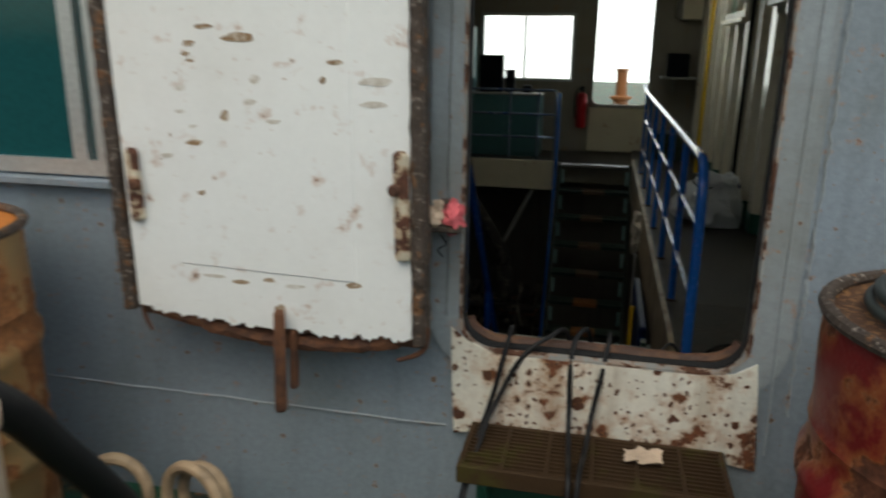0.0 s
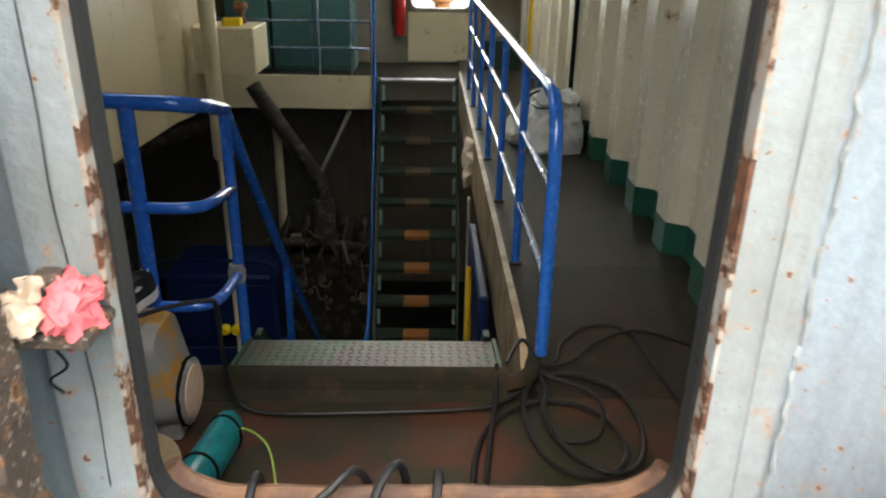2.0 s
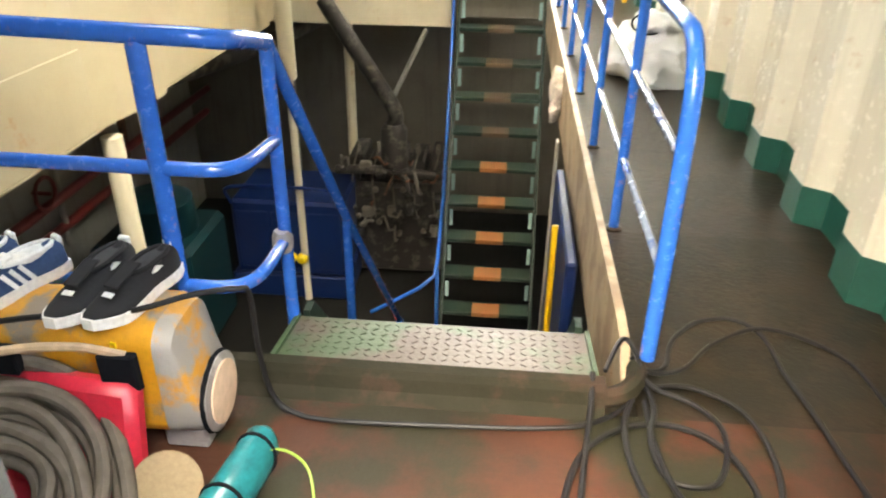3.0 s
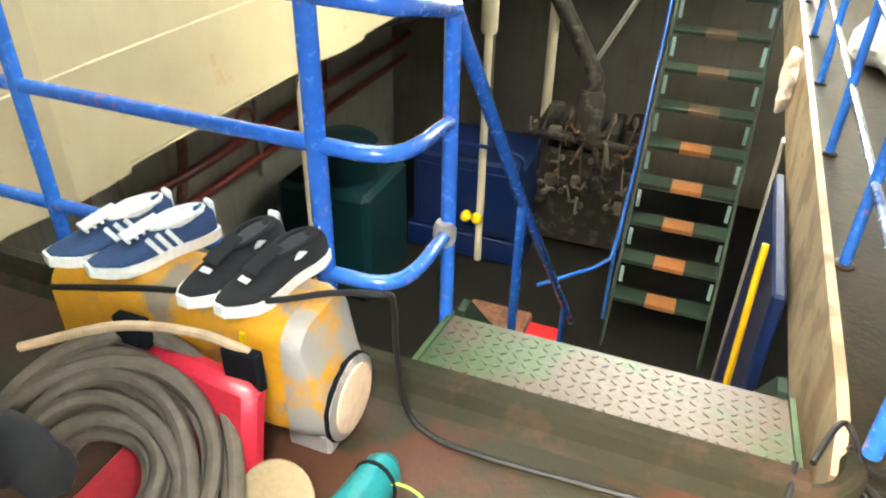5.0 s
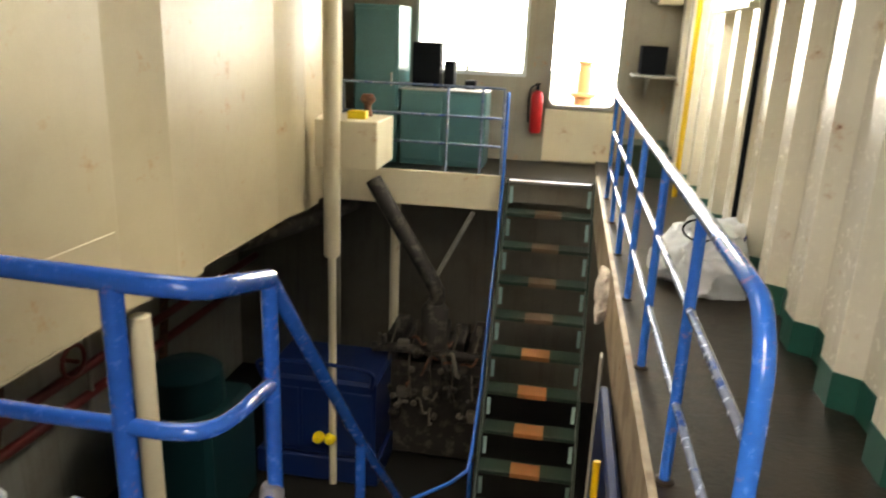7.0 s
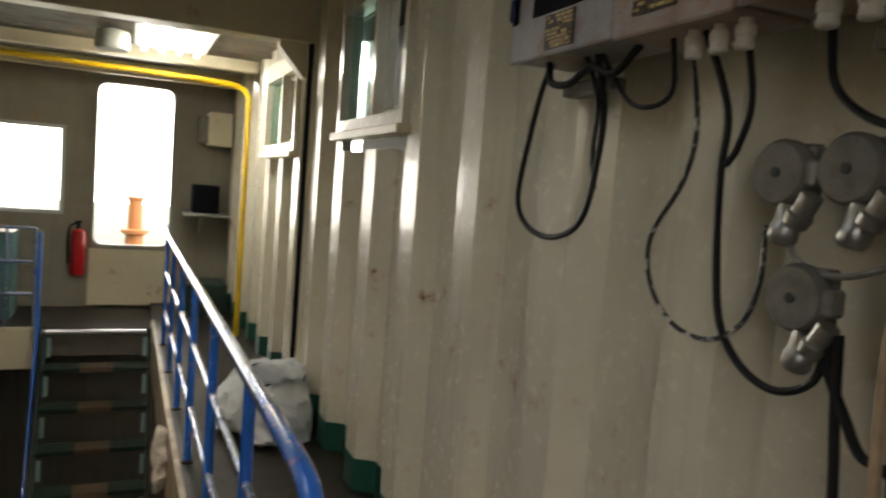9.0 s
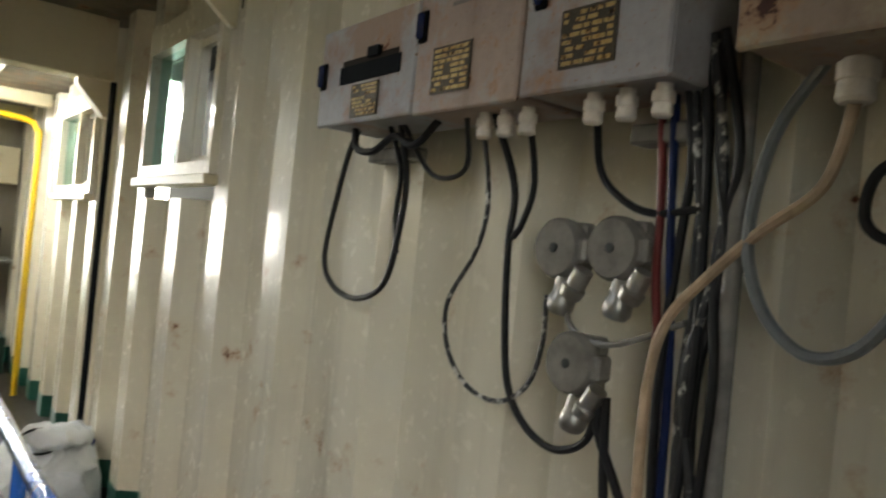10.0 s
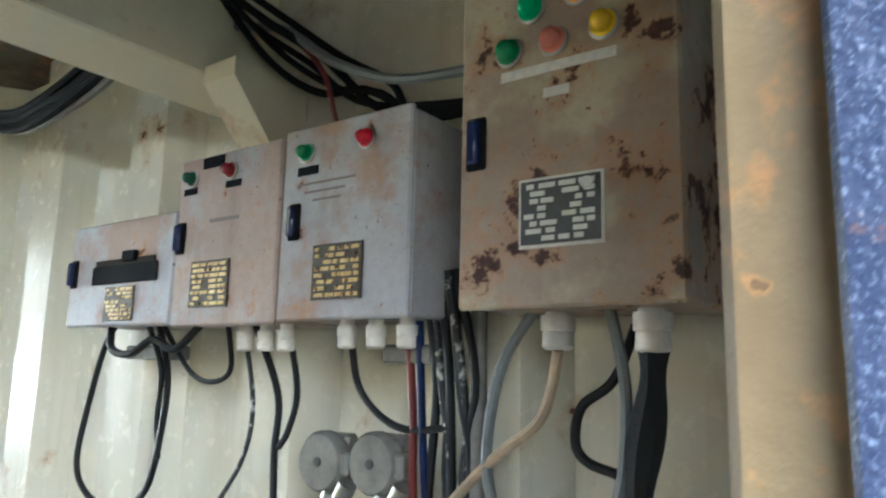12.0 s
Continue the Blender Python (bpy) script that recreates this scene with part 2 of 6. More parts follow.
# brown copy of the orange grip, shade of the upper flight in its colour
M_SHADEGRIP = paint("shade_browned_grip", (0.16, 0.10, 0.06), 0.6, 0.4, (0.05, 0.04, 0.03), bump=0.3)
M_DKGREEN = paint("oily_green_steel", (0.02, 0.038, 0.028), 0.45, 0.4, (0.03, 0.025, 0.02), bump=0.3)
M_ORANGE = paint("orange_step_patch", (0.34, 0.13, 0.04), 0.6, 0.5, (0.15, 0.06, 0.02), bump=0.3)
M_TEALSTRIP = plain("pale_teal_strip", (0.35, 0.52, 0.5), 0.5)
M_REDDRUM = paint("red_drum_paint", (0.20, 0.009, 0.012), 0.36, 0.6, (0.06, 0.02, 0.015), rust=0.45, rust_scale=6, rust_col=(0.10, 0.035, 0.018), bump=0.5, streak=0.6)
M_DRUMTOP = paint("rusty_drum_lid", (0.085, 0.036, 0.016), 0.7, 0.6, (0.04, 0.02, 0.012), second=(0.26, 0.13, 0.05), second_amt=0.34, second_scale=75, bump=0.7)
M_YELDRUM = paint("yellow_drum_paint", (0.30, 0.20, 0.09), 0.55, 0.6, (0.2, 0.09, 0.03), rust=0.62, rust_scale=5, rust_col=(0.23, 0.09, 0.03), bump=0.4, streak=0.35, seed=14)
M_ORANGELID = plain("orange_drum_lid", (0.6, 0.2, 0.03), 0.5)
M_RUBBER = plain("black_rubber", (0.010, 0.010, 0.011), 0.5, grain=40, spec=0.3)
M_OVERCAB = plain("matt_black_cable", (0.007, 0.007, 0.008), 0.8, grain=40, spec=0.1)
M_HOSEGREY = plain("grey_brown_hose", (0.11, 0.09, 0.07), 0.6, grain=30, vary=0.25)
M_HOSE = plain("green_grey_hose", (0.03, 0.036, 0.034), 0.5)
M_HOSECREAM = plain("cream_hose", (0.42, 0.3, 0.19), 0.6, vary=0.3, grain=20)
M_GRAT = paint("rusty_moss_grating", (0.055, 0.032, 0.016), 0.75, 0.4, (0.03, 0.02, 0.015), second=(0.06, 0.05, 0.014), second_amt=0.2, second_scale=6, bump=0.6)
M_PINK = plain("pink_cloth", (0.62, 0.13, 0.15), 0.9, grain=25, vary=0.3)
M_PAPER = plain("crumpled_paper", (0.52, 0.40, 0.30), 0.9, grain=25, vary=0.2)
M_ALU = plain("aluminium_frame", (0.55, 0.57, 0.56), 0.38, 0.6)
M_GLASSG = plain("green_tinted_window", (0.012, 0.075, 0.08), 0.08)
M_YELLOW = paint("chipped_yellow_enamel", (0.62, 0.29, 0.02), 0.42, 0.35, (0.3, 0.13, 0.02), second=(0.27, 0.22, 0.17), second_amt=0.24, second_scale=9, bump=0.4, seed=31)
M_CONE = paint("worn_yellow_casting", (0.55, 0.26, 0.03), 0.45, 0.5, (0.2, 0.1, 0.03), second=(0.31, 0.29, 0.27), second_amt=0.62, second_scale=10, bump=0.5, seed=33)
M_BAREGREY = paint("bare_cast_metal", (0.38, 0.36, 0.36), 0.42, 0.4, (0.2, 0.15, 0.12), metal=0.4, bump=0.35, second=(0.6, 0.58, 0.55), second_amt=0.3, second_scale=12)
M_WOOD = plain("pale_wood_plug", (0.66, 0.47, 0.33), 0.75, grain=30)
M_REDPL = plain("red_plastic", (0.52, 0.02, 0.045), 0.35)
M_TEAL = plain("teal_tool_plastic", (0.008, 0.13, 0.145), 0.35, vary=0.35, grain=35)
M_TAN = plain("tan_abrasive_disc", (0.3, 0.22, 0.13), 0.85)
M_YGWIRE = plain("yellow_green_wire", (0.22, 0.32, 0.06), 0.5)
M_NAVYSUEDE = plain("navy_suede", (0.028, 0.06, 0.14), 0.9, grain=120)
M_BLKSUEDE = plain("black_suede", (0.012, 0.012, 0.014), 0.9, grain=120)
M_WHITER = plain("white_rubber_leather", (0.78, 0.77, 0.73), 0.55)
M_GREYLIN = plain("dark_shoe_lining", (0.045, 0.045, 0.05), 0.9)
M_BOXGREY = paint("stained_grey_enclosure", (0.40, 0.40, 0.42), 0.5, 0.55, (0.2, 0.11, 0.07), rust=0.14, rust_scale=18, streak=0.35, spots=0.32, spot_scale=55, spot_col=(0.16, 0.10, 0.07), bump=0.45, second=(0.34, 0.235, 0.175), second_amt=0.40, second_scale=5, seed=41)
M_BOXPINK = paint("rust_stained_enclosure", (0.40, 0.30, 0.25), 0.5, 0.45, (0.2, 0.1, 0.06), rust=0.17, rust_scale=20, streak=0.4, spots=0.32, spot_scale=55, spot_col=(0.16, 0.10, 0.07), bump=0.45, second=(0.38, 0.37, 0.38), second_amt=0.25, second_scale=6, seed=43)
M_BOXTAN = paint("tan_rusting_enclosure", (0.34, 0.26, 0.20), 0.5, 0.6, (0.2, 0.12, 0.07), streak=0.3, rust=0.38, rust_scale=12, rust_col=(0.06, 0.025, 0.018), spots=0.32, spot_scale=55, spot_col=(0.16, 0.10, 0.07), bump=0.45, second=(0.46, 0.40, 0.28), second_amt=0.35, second_scale=5, seed=45)
M_BLKPL = plain("black_plastic", (0.007, 0.008, 0.010), 0.7, spec=0.04)
M_BLUELATCH = plain("dark_blue_latch", (0.012, 0.02, 0.075), 0.22)
M_BRASS = paint("tarnished_brass_plate", (0.48, 0.34, 0.13), 0.3, 0.6, (0.05, 0.035, 0.018), metal=0.85, bump=1.0, grain=170, rust=0.4, rust_scale=60, rust_col=(0.05, 0.035, 0.02))
M_CREAMPL = plain("cream_plastic_gland", (0.66, 0.6, 0.52), 0.45)
M_SOCK = plain("smoky_grey_plastic", (0.20, 0.19, 0.17), 0.26, grain=25, vary=0.25)
M_SPLASH = paint("paint_splashed_rubber", (0.014, 0.014, 0.015), 0.5, 0.2, (0.05, 0.05, 0.05), second=(0.6, 0.57, 0.5), second_amt=0.22, second_scale=42, bump=0.3)
M_CHROME = plain("dull_chrome", (0.38, 0.37, 0.35), 0.38, 0.9)
M_BARS = plain("faded_print", (0.62, 0.6, 0.55), 0.6)
M_DARKBARS = plain("dark_print", (0.028, 0.022, 0.016), 0.8, spec=0.1)
M_DARKPLATE = paint("blackened_brass_plate", (0.05, 0.036, 0.02), 0.5, 0.4, (0.02, 0.015, 0.01), metal=0.3, bump=0.6, grain=150)
M_FAINT = plain("faded_pen_marks", (0.20, 0.17, 0.155), 0.7)
M_NOSING = plain("worn_bright_steel", (0.75, 0.74, 0.72), 0.28, 0.9)
M_SACK = plain("pale_woven_sack", (0.54, 0.565, 0.585), 0.75, grain=300, bump=0.2)
M_RAG = plain("dirty_rag", (0.48, 0.44, 0.38), 0.95, grain=40, vary=0.3)
M_EXT = plain("red_extinguisher", (0.45, 0.015, 0.02), 0.3)
M_TEALGLASS = paint("teal_cabinet_paint", (0.06, 0.16, 0.165), 0.35, 0.3, (0.03, 0.06, 0.06), bump=0.1)
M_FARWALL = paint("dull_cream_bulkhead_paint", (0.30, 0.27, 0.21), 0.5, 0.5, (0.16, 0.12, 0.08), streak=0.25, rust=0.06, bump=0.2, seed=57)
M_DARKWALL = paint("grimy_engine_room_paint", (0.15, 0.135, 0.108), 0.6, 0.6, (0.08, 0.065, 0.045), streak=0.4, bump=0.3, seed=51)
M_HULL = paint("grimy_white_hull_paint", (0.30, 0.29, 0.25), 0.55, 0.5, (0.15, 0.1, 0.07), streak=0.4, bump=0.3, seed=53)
M_NEARBLACK = paint("near_black_steel", (0.010, 0.0095, 0.0085), 0.6, 0.5, (0.015, 0.012, 0.01), bump=0.3)
M_ENG = paint("greasy_engine_metal", (0.045, 0.04, 0.035), 0.6, 0.6, (0.025, 0.02, 0.016), metal=0.3, bump=0.5, second=(0.10, 0.09, 0.075), second_amt=0.3, second_scale=9)
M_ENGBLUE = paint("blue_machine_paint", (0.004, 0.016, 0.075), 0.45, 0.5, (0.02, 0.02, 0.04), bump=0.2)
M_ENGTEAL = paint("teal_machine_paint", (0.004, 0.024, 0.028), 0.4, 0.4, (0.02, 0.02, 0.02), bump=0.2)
M_PIPERED = paint("red_pipe_paint", (0.15, 0.014, 0.012), 0.45, 0.4, (0.05, 0.02, 0.02), bump=0.2)
M_PIPEYEL = plain("yellow_pipe_paint", (0.62, 0.38, 0.01), 0.4)
M_YELCAP = plain("yellow_plastic_cap", (0.75, 0.55, 0.01), 0.4)
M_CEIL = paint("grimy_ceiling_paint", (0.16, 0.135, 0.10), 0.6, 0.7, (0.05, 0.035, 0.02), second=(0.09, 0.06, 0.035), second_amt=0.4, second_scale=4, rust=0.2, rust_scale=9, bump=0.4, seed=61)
# grimy dark surfaces shine little
for m, level in ((M_LIP, 0.12), (M_WALK, 0.22), (M_DECK, 0.25), (M_NEARBLACK, 0.08), (M_ENG, 0.2), (M_ENGBLUE, 0.2), (M_ENGTEAL, 0.2), (M_DKGREEN, 0.2), (M_TREADP, 0.3), (M_TREADG, 0.3), (M_DARKWALL, 0.25), (M_REDDRUM, 0.3), (M_GRAT, 0.15), (M_OUTDECK, 0.2)):
    m.node_tree.nodes["Principled BSDF"].inputs["Specular IOR Level"].default_value = level
M_LAMP = glow("fluorescent_tube", (0.95, 0.98, 1.0), 14)
M_SKYGLOW = glow("overcast_sky", (1.0, 1.0, 1.0), SKYGLOW)


# ---- mesh helpers ----
def part(name, bm, material, parent=None, label="", smooth=False):
    me = bpy.data.meshes.new(name)
    bmesh.ops.recalc_face_normals(bm, faces=bm.faces)
    bm.to_mesh(me)
    bm.free()
    me.materials.append(material)
    if smooth:
        me.shade_smooth()
        me.set_sharp_from_angle(angle=radians(40))
    ob = new(name, me)
    if parent:
        ob.parent = parent
    if label:
        ob["label"] = label
    return ob


def thing(name, label, category, loc=(0, 0, 0), group=""):
    ob = new(name)
    ob.empty_display_size = 0.05
    ob.location = loc
    return tagged(ob, label, category, group)


def child(name, bm, material, th, label="", smooth=False):
    """A part built in world places under a thing that stands at its own place."""
    me_ob = part(name, bm, material, None, label, smooth)
    me_ob.data.transform(Matrix.Translation(-th.location))
    me_ob.parent = th
    return me_ob


def solo(name, bm, material, label, category, kind="", smooth=False, group=""):
    return tagged(part(name, bm, material, None, "", smooth), label, category, group, kind)


def box(x0, x1, y0, y1, z0, z1, bev=0.0, bm=None, seg=1):
    b = bmesh.new()
    bmesh.ops.create_cube(b, size=1)
    for v in b.verts:
        v.co = Vector(((x0 + x1) / 2 + v.co.x * (x1 - x0), (y0 + y1) / 2 + v.co.y * (y1 - y0), (z0 + z1) / 2 + v.co.z * (z1 - z0)))
    if bev:
        bmesh.ops.bevel(b, geom=b.edges[:] + b.verts[:], offset=bev, segments=seg, affect='EDGES', profile=0.5)
    return merge(bm, b)


def merge(bm, b):
    if bm is None:
        return b
    me = bpy.data.meshes.new("tmp")
    b.to_mesh(me)
    b.free()
    bm.from_mesh(me)
    bpy.data.meshes.remove(me)
    return bm


def turned(bm, m):
    bmesh.ops.transform(bm, matrix=m, verts=bm.verts)
    return bm


def smooth_path(pts, n=6):
    P = [Vector(p) for p in pts]
    if len(P) < 3:
        return P
    out = []
    Q = [P[0] * 2 - P[1]] + P + [P[-1] * 2 - P[-2]]
    for i in range(1, len(Q) - 2):
        a, b, c, d = Q[i - 1:i + 3]
        for k in range(n):
            t = k / n
            out.append(0.5 * ((2 * b) + (c - a) * t + (2 * a - 5 * b + 4 * c - d) * t * t + (3 * b - a - 3 * c + d) * t ** 3))
    out.append(P[-1])
    return out


def tube(pts, r, n=8, curve=True, bm=None, steps=6):
    """A round bar or cable swept along points."""
    P = smooth_path(pts, steps) if curve else [Vector(p) for p in pts]
    b = bm if bm is not None else bmesh.new()
    tang = [(P[min(i + 1, len(P) - 1)] - P[max(i - 1, 0)]).normalized() for i in range(len(P))]
    up = Vector((0, 0, 1)) if abs(tang[0].z) < 0.9 else Vector((1, 0, 0))
    nrm = (up - tang[0] * up.dot(tang[0])).normalized()
    rings = []
    for i, p in enumerate(P):
        nrm = (nrm - tang[i] * nrm.dot(tang[i]))
        if nrm.length < 1e-4:
            nrm = tang[i].orthogonal()
        nrm.normalize()
        bi = tang[i].cross(nrm)
        rr = r(i / (len(P) - 1)) if callable(r) else r
        rings.append([b.verts.new(p + (nrm * math.cos(2 * math.pi * k / n) + bi * math.sin(2 * math.pi * k / n)) * rr) for k in range(n)])
    for a, c in zip(rings, rings[1:]):
        for k in range(n):
            b.faces.new((a[k], a[(k + 1) % n], c[(k + 1) % n], c[k]))
    b.faces.new(rings[0][::-1])
    b.faces.new(rings[-1])
    return b


def rod(p0, p1, r, n=10, bm=None):
    return tube([p0, p1], r, n, False, bm)


def lathe(profile, centre, axis='Z', n=32, bm=None):
    """A turned body: profile rows of (radius, height) along the axis from the centre."""
    b = bm if bm is not None else bmesh.new()
    C = Vector(centre)
    rings = []
    for r, h in profile:
        ring = []
        for k in range(n):
            a = 2 * math.pi * k / n
            u, v = r * math.cos(a), r * math.sin(a)
            q = {'Z': (u, v, h), 'X': (h, u, v), 'Y': (u, h, v)}[axis]
            ring.append(b.verts.new(C + Vector(q)))
        rings.append(ring)
    for a, c in zip(rings, rings[1:]):
        for k in range(n):
            b.faces.new((a[k], a[(k + 1) % n], c[(k + 1) % n], c[k]))
    b.faces.new(rings[0][::-1])
    b.faces.new(rings[-1])
    return b


def rounded_rect(u0, u1, v0, v1, r, n=6):
    out = []
    for cu, cv, a0 in ((u1 - r, v1 - r, 0), (u0 + r, v1 - r, 90), (u0 + r, v0 + r, 180), (u1 - r, v0 + r, 270)):
        for k in range(n + 1):
            a = radians(a0 + 90 * k / n)
            out.append((cu + r * math.cos(a), cv + r * math.sin(a)))
    return out


def sheet(outline, holes, d0, d1, axis='Y'):
    """A plate with openings: outlines in its plane, thickness from d0 to d1 along the axis."""
    b = bmesh.new()
    place = {'Y': lambda u, v: (u, d0, v), 'X': lambda u, v: (d0, u, v), 'Z': lambda u, v: (u, v, d0)}[axis]
    edges = []
    for loop in [outline] + list(holes):
        vs = [b.verts.new(place(u, v)) for u, v in loop]
        edges += [b.edges.new((vs[i], vs[(i + 1) % len(vs)])) for i in range(len(vs))]
    bmesh.ops.triangle_fill(b, use_beauty=True, use_dissolve=False, edges=edges)
    ext = bmesh.ops.extrude_face_region(b, geom=b.faces[:])
    d = {'Y': Vector((0, d1 - d0, 0)), 'X': Vector((d1 - d0, 0, 0)), 'Z': Vector((0, 0, d1 - d0))}[axis]
    bmesh.ops.translate(b, vec=d, verts=[e for e in ext["geom"] if isinstance(e, bmesh.types.BMVert)])
    return b


def prism(outline, d0, d1, axis='Y'):
    return sheet(outline, [], d0, d1, axis)


def wobble(bm, amount, scale, seed=0):
    for v in bm.verts:
        v.co += noise.noise_vector(v.co * scale + Vector((seed, seed, seed))) * amount
    return bm


def rect(u0, u1, v0, v1):
    return [(u0, v0), (u1, v0), (u1, v1), (u0, v1)]


# ---- structure: entrance wall, outer deck ----
WY = 1.985                       # outer face of the entrance wall
OX0, OX1, OZ0, OZ1 = 0.132, 0.808, 0.540, 2.06
hole = rounded_rect(OX0, OX1, OZ0, OZ1, 0.085)
wall = solo("wall_entrance", sheet(rect(-4.5, 4.5, -0.05, 2.9), [hole, rect(-1.75, -0.815, 0.94, 1.75)], WY, WY + 0.03),
            M_WALL, "grey-blue painted steel deckhouse wall with a doorway", "wall", "structure")
dbl = sheet(rounded_rect(0.055, 0.892, 0.49, 2.14, 0.13), [hole], WY - 0.007, WY - 0.001)
solo("door_doubler", dbl, M_DOUBLER, "worn grey doubling plate welded round the doorway", "trim", "structure")
solo("wall_weld", wobble(tube([(-4 + 0.1025 * k, WY - 0.001, 0.321) for k in range(41)], 0.0035, 6, False), 0.004, 7),
     M_DOUBLER, "painted weld seam along the steel wall", "trim", "structure")
solo("wall_weld_right", tube([(0.868, WY - 0.008, 0.35), (0.858, WY - 0.008, 0.8), (0.856, WY - 0.008, 1.5), (0.858, WY - 0.008, 2.1)], 0.003, 6),
     M_DOUBLER, "painted weld bead beside the doorway", "trim", "structure")
solo("wall_weld_outer", wobble(tube([(0.905, WY - 0.001, 0.45 + 0.012 * k) for k in range(140)], 0.0035, 5, False), 0.006, 45), M_DOUBLER, "lumpy painted weld bead beside the doubling plate", "trim", "structure")
patch = prism([(0.112, 0.598), (0.15, 0.568), (0.22, 0.538), (0.70, 0.536), (0.78, 0.548), (0.827, 0.578), (0.836, 0.50), (0.852, 0.306), (0.79, 0.315),
               (0.78, 0.345), (0.6, 0.345), (0.3, 0.345), (0.124, 0.309), (0.116, 0.45)], WY - 0.012, WY - 0.002)
solo("wall_crack", wobble(tube([(0.098, WY - 0.0085, 0.62 + 0.05 * k) for k in range(31)], 0.001, 5), 0.005, 9), M_JAMB, "dark crack line in the doubling plate paint", "trim", "structure")
solo("threshold_plate", patch, M_PATCH, "white painted threshold plate with brown rust spots", "trim", "structure")

frame_th = tagged(new("door_1"), "black and rusty steel door frame with rounded corners", "door frame", kind="structure")
ring_out = rounded_rect(OX0 - 0.002, OX1 + 0.002, OZ0 - 0.002, OZ1 + 0.002, 0.086)
ring_in = rounded_rect(OX0 + 0.004, OX1 - 0.004, OZ0 + 0.004, OZ1 - 0.004, 0.08)
part("frame", wobble(sheet(rounded_rect(OX0 - 0.002, OX1 + 0.002, OZ0 - 0.002, OZ1 + 0.002, 0.086, 14), [ring_in], WY - 0.010, WY + 0.014), 0.003, 40), M_CHIPEDGE, frame_th, "chipped grey and rusty edge")
part("jamb", wobble(sheet(ring_out, [ring_in], WY + 0.014, 2.032), 0.0015, 30), M_JAMB, frame_th, "black inner jamb")
gask = rounded_rect(OX0 + 0.008, OX1 - 0.008, OZ0 + 0.008, OZ1 - 0.008, 0.078)
part("gasket", wobble(sheet(rounded_rect(OX0 + 0.003, OX1 - 0.003, OZ0 + 0.003, OZ1 - 0.003, 0.081), [gask], WY + 0.016, 2.03), 0.0012, 40), M_BLACK, frame_th, "black gasket face")
sill_pts = [(OX0 + 0.012, 2.045, 0.600), (OX0 + 0.02, 2.045, 0.584), (OX0 + 0.04, 2.045, 0.566), (OX0 + 0.08, 2.045, 0.551), (0.3, 2.045, 0.548), (0.45, 2.045, 0.550), (0.6, 2.045, 0.548),
            (OX1 - 0.08, 2.045, 0.551), (OX1 - 0.04, 2.045, 0.566), (OX1 - 0.02, 2.045, 0.584), (OX1 - 0.012, 2.045, 0.600)]
part("sill_bar", wobble(tube(sill_pts, 0.014, 8), 0.003, 18), M_SILL, frame_th, "trodden rusty sill bar", True)

solo("deck_outside", sheet(rect(-40, 40, -0.6, 1.985), [], -0.05, 0.0, 'Z'), M_OUTDECK, "stained green-grey steel outer deck", "deck", "structure")

solo("door_inner_flange", wobble(box(0.816, 0.829, 2.016, 2.126, 1.34, 2.12, 0.003), 0.002, 25), M_NAVY, "chipped navy blue steel flange beside the doorway", "trim", "structure")

M_WATER = paint("grey_green_harbour_water", (0.03, 0.05, 0.05), 0.12, 0.3, (0.02, 0.03, 0.03), bump=0.3, grain=3)
solo("water", sheet(rect(-300, 300, -300, -0.7), [], -2.6, -2.5, 'Z'), M_WATER, "grey-green harbour water below the ship side", "water", "structure")
solo("hull_side", box(-40, 40, -0.66, -0.6, -2.6, 0.0), M_RUST, "rusty ship side below the deck edge", "wall", "structure")
# added behind the camera, unseen: cuts low sky light on the lower wall
solo("low_sky_blocker", box(-12, 12, -0.52, -0.45, 0.0, 1.25, 0.01), M_DOUBLER, "unseen grey steel plate added to block low sky light", "wall", "structure")
solo("sky_blocker_rail", box(-12, 12, -0.57, -0.40, 1.25, 1.29, 0.01), M_RUST, "rusty capping rail on the added plate", "wall", "structure")

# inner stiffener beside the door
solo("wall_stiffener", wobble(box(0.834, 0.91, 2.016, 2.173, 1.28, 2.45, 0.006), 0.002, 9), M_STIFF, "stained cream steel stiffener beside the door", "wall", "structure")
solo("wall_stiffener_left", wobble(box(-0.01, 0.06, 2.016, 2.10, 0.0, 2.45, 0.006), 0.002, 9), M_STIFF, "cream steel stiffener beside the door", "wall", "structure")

# ---- structure: decks round the stair opening ----
solo("deck_landing", wobble(box(-2.6, 1.62, 2.016, 3.08, -0.06, 0.0), 0.0, 1), M_DECK, "worn red-brown painted steel landing deck", "deck", "structure")
solo("deck_walkway", prism([(3.08, -0.06), (9.72, -0.06), (9.72, 0.045), (3.95, 0.045), (3.45, 0.02), (3.08, 0.0)], 0.80, 1.62, 'X'), M_WALK, "dirty brown steel walkway deck", "deck", "structure")
solo("deck_far", box(-2.6, 0.80, 8.70, 9.72, -0.06, 0.0), M_WALK, "dirty steel far platform deck", "deck", "structure")
lip = prism([(3.055, 0.0), (3.075, 0.028), (3.085, 0.06), (3.095, 0.078), (3.125, 0.08), (3.125, -0.26), (3.08, -0.26), (3.08, -0.002)], -2.2, 0.72, 'X')
solo("opening_coaming", lip, M_LIP, "grimy olive coaming along the stair opening", "coaming", "structure")
solo("opening_coaming_bend", tube([(0.70, 3.10, 0.03), (0.76, 3.115, 0.035), (0.80, 3.16, 0.04), (0.815, 3.23, 0.03)], 0.026, 8), M_LIP, "rounded grimy coaming corner", "coaming", "structure", True)
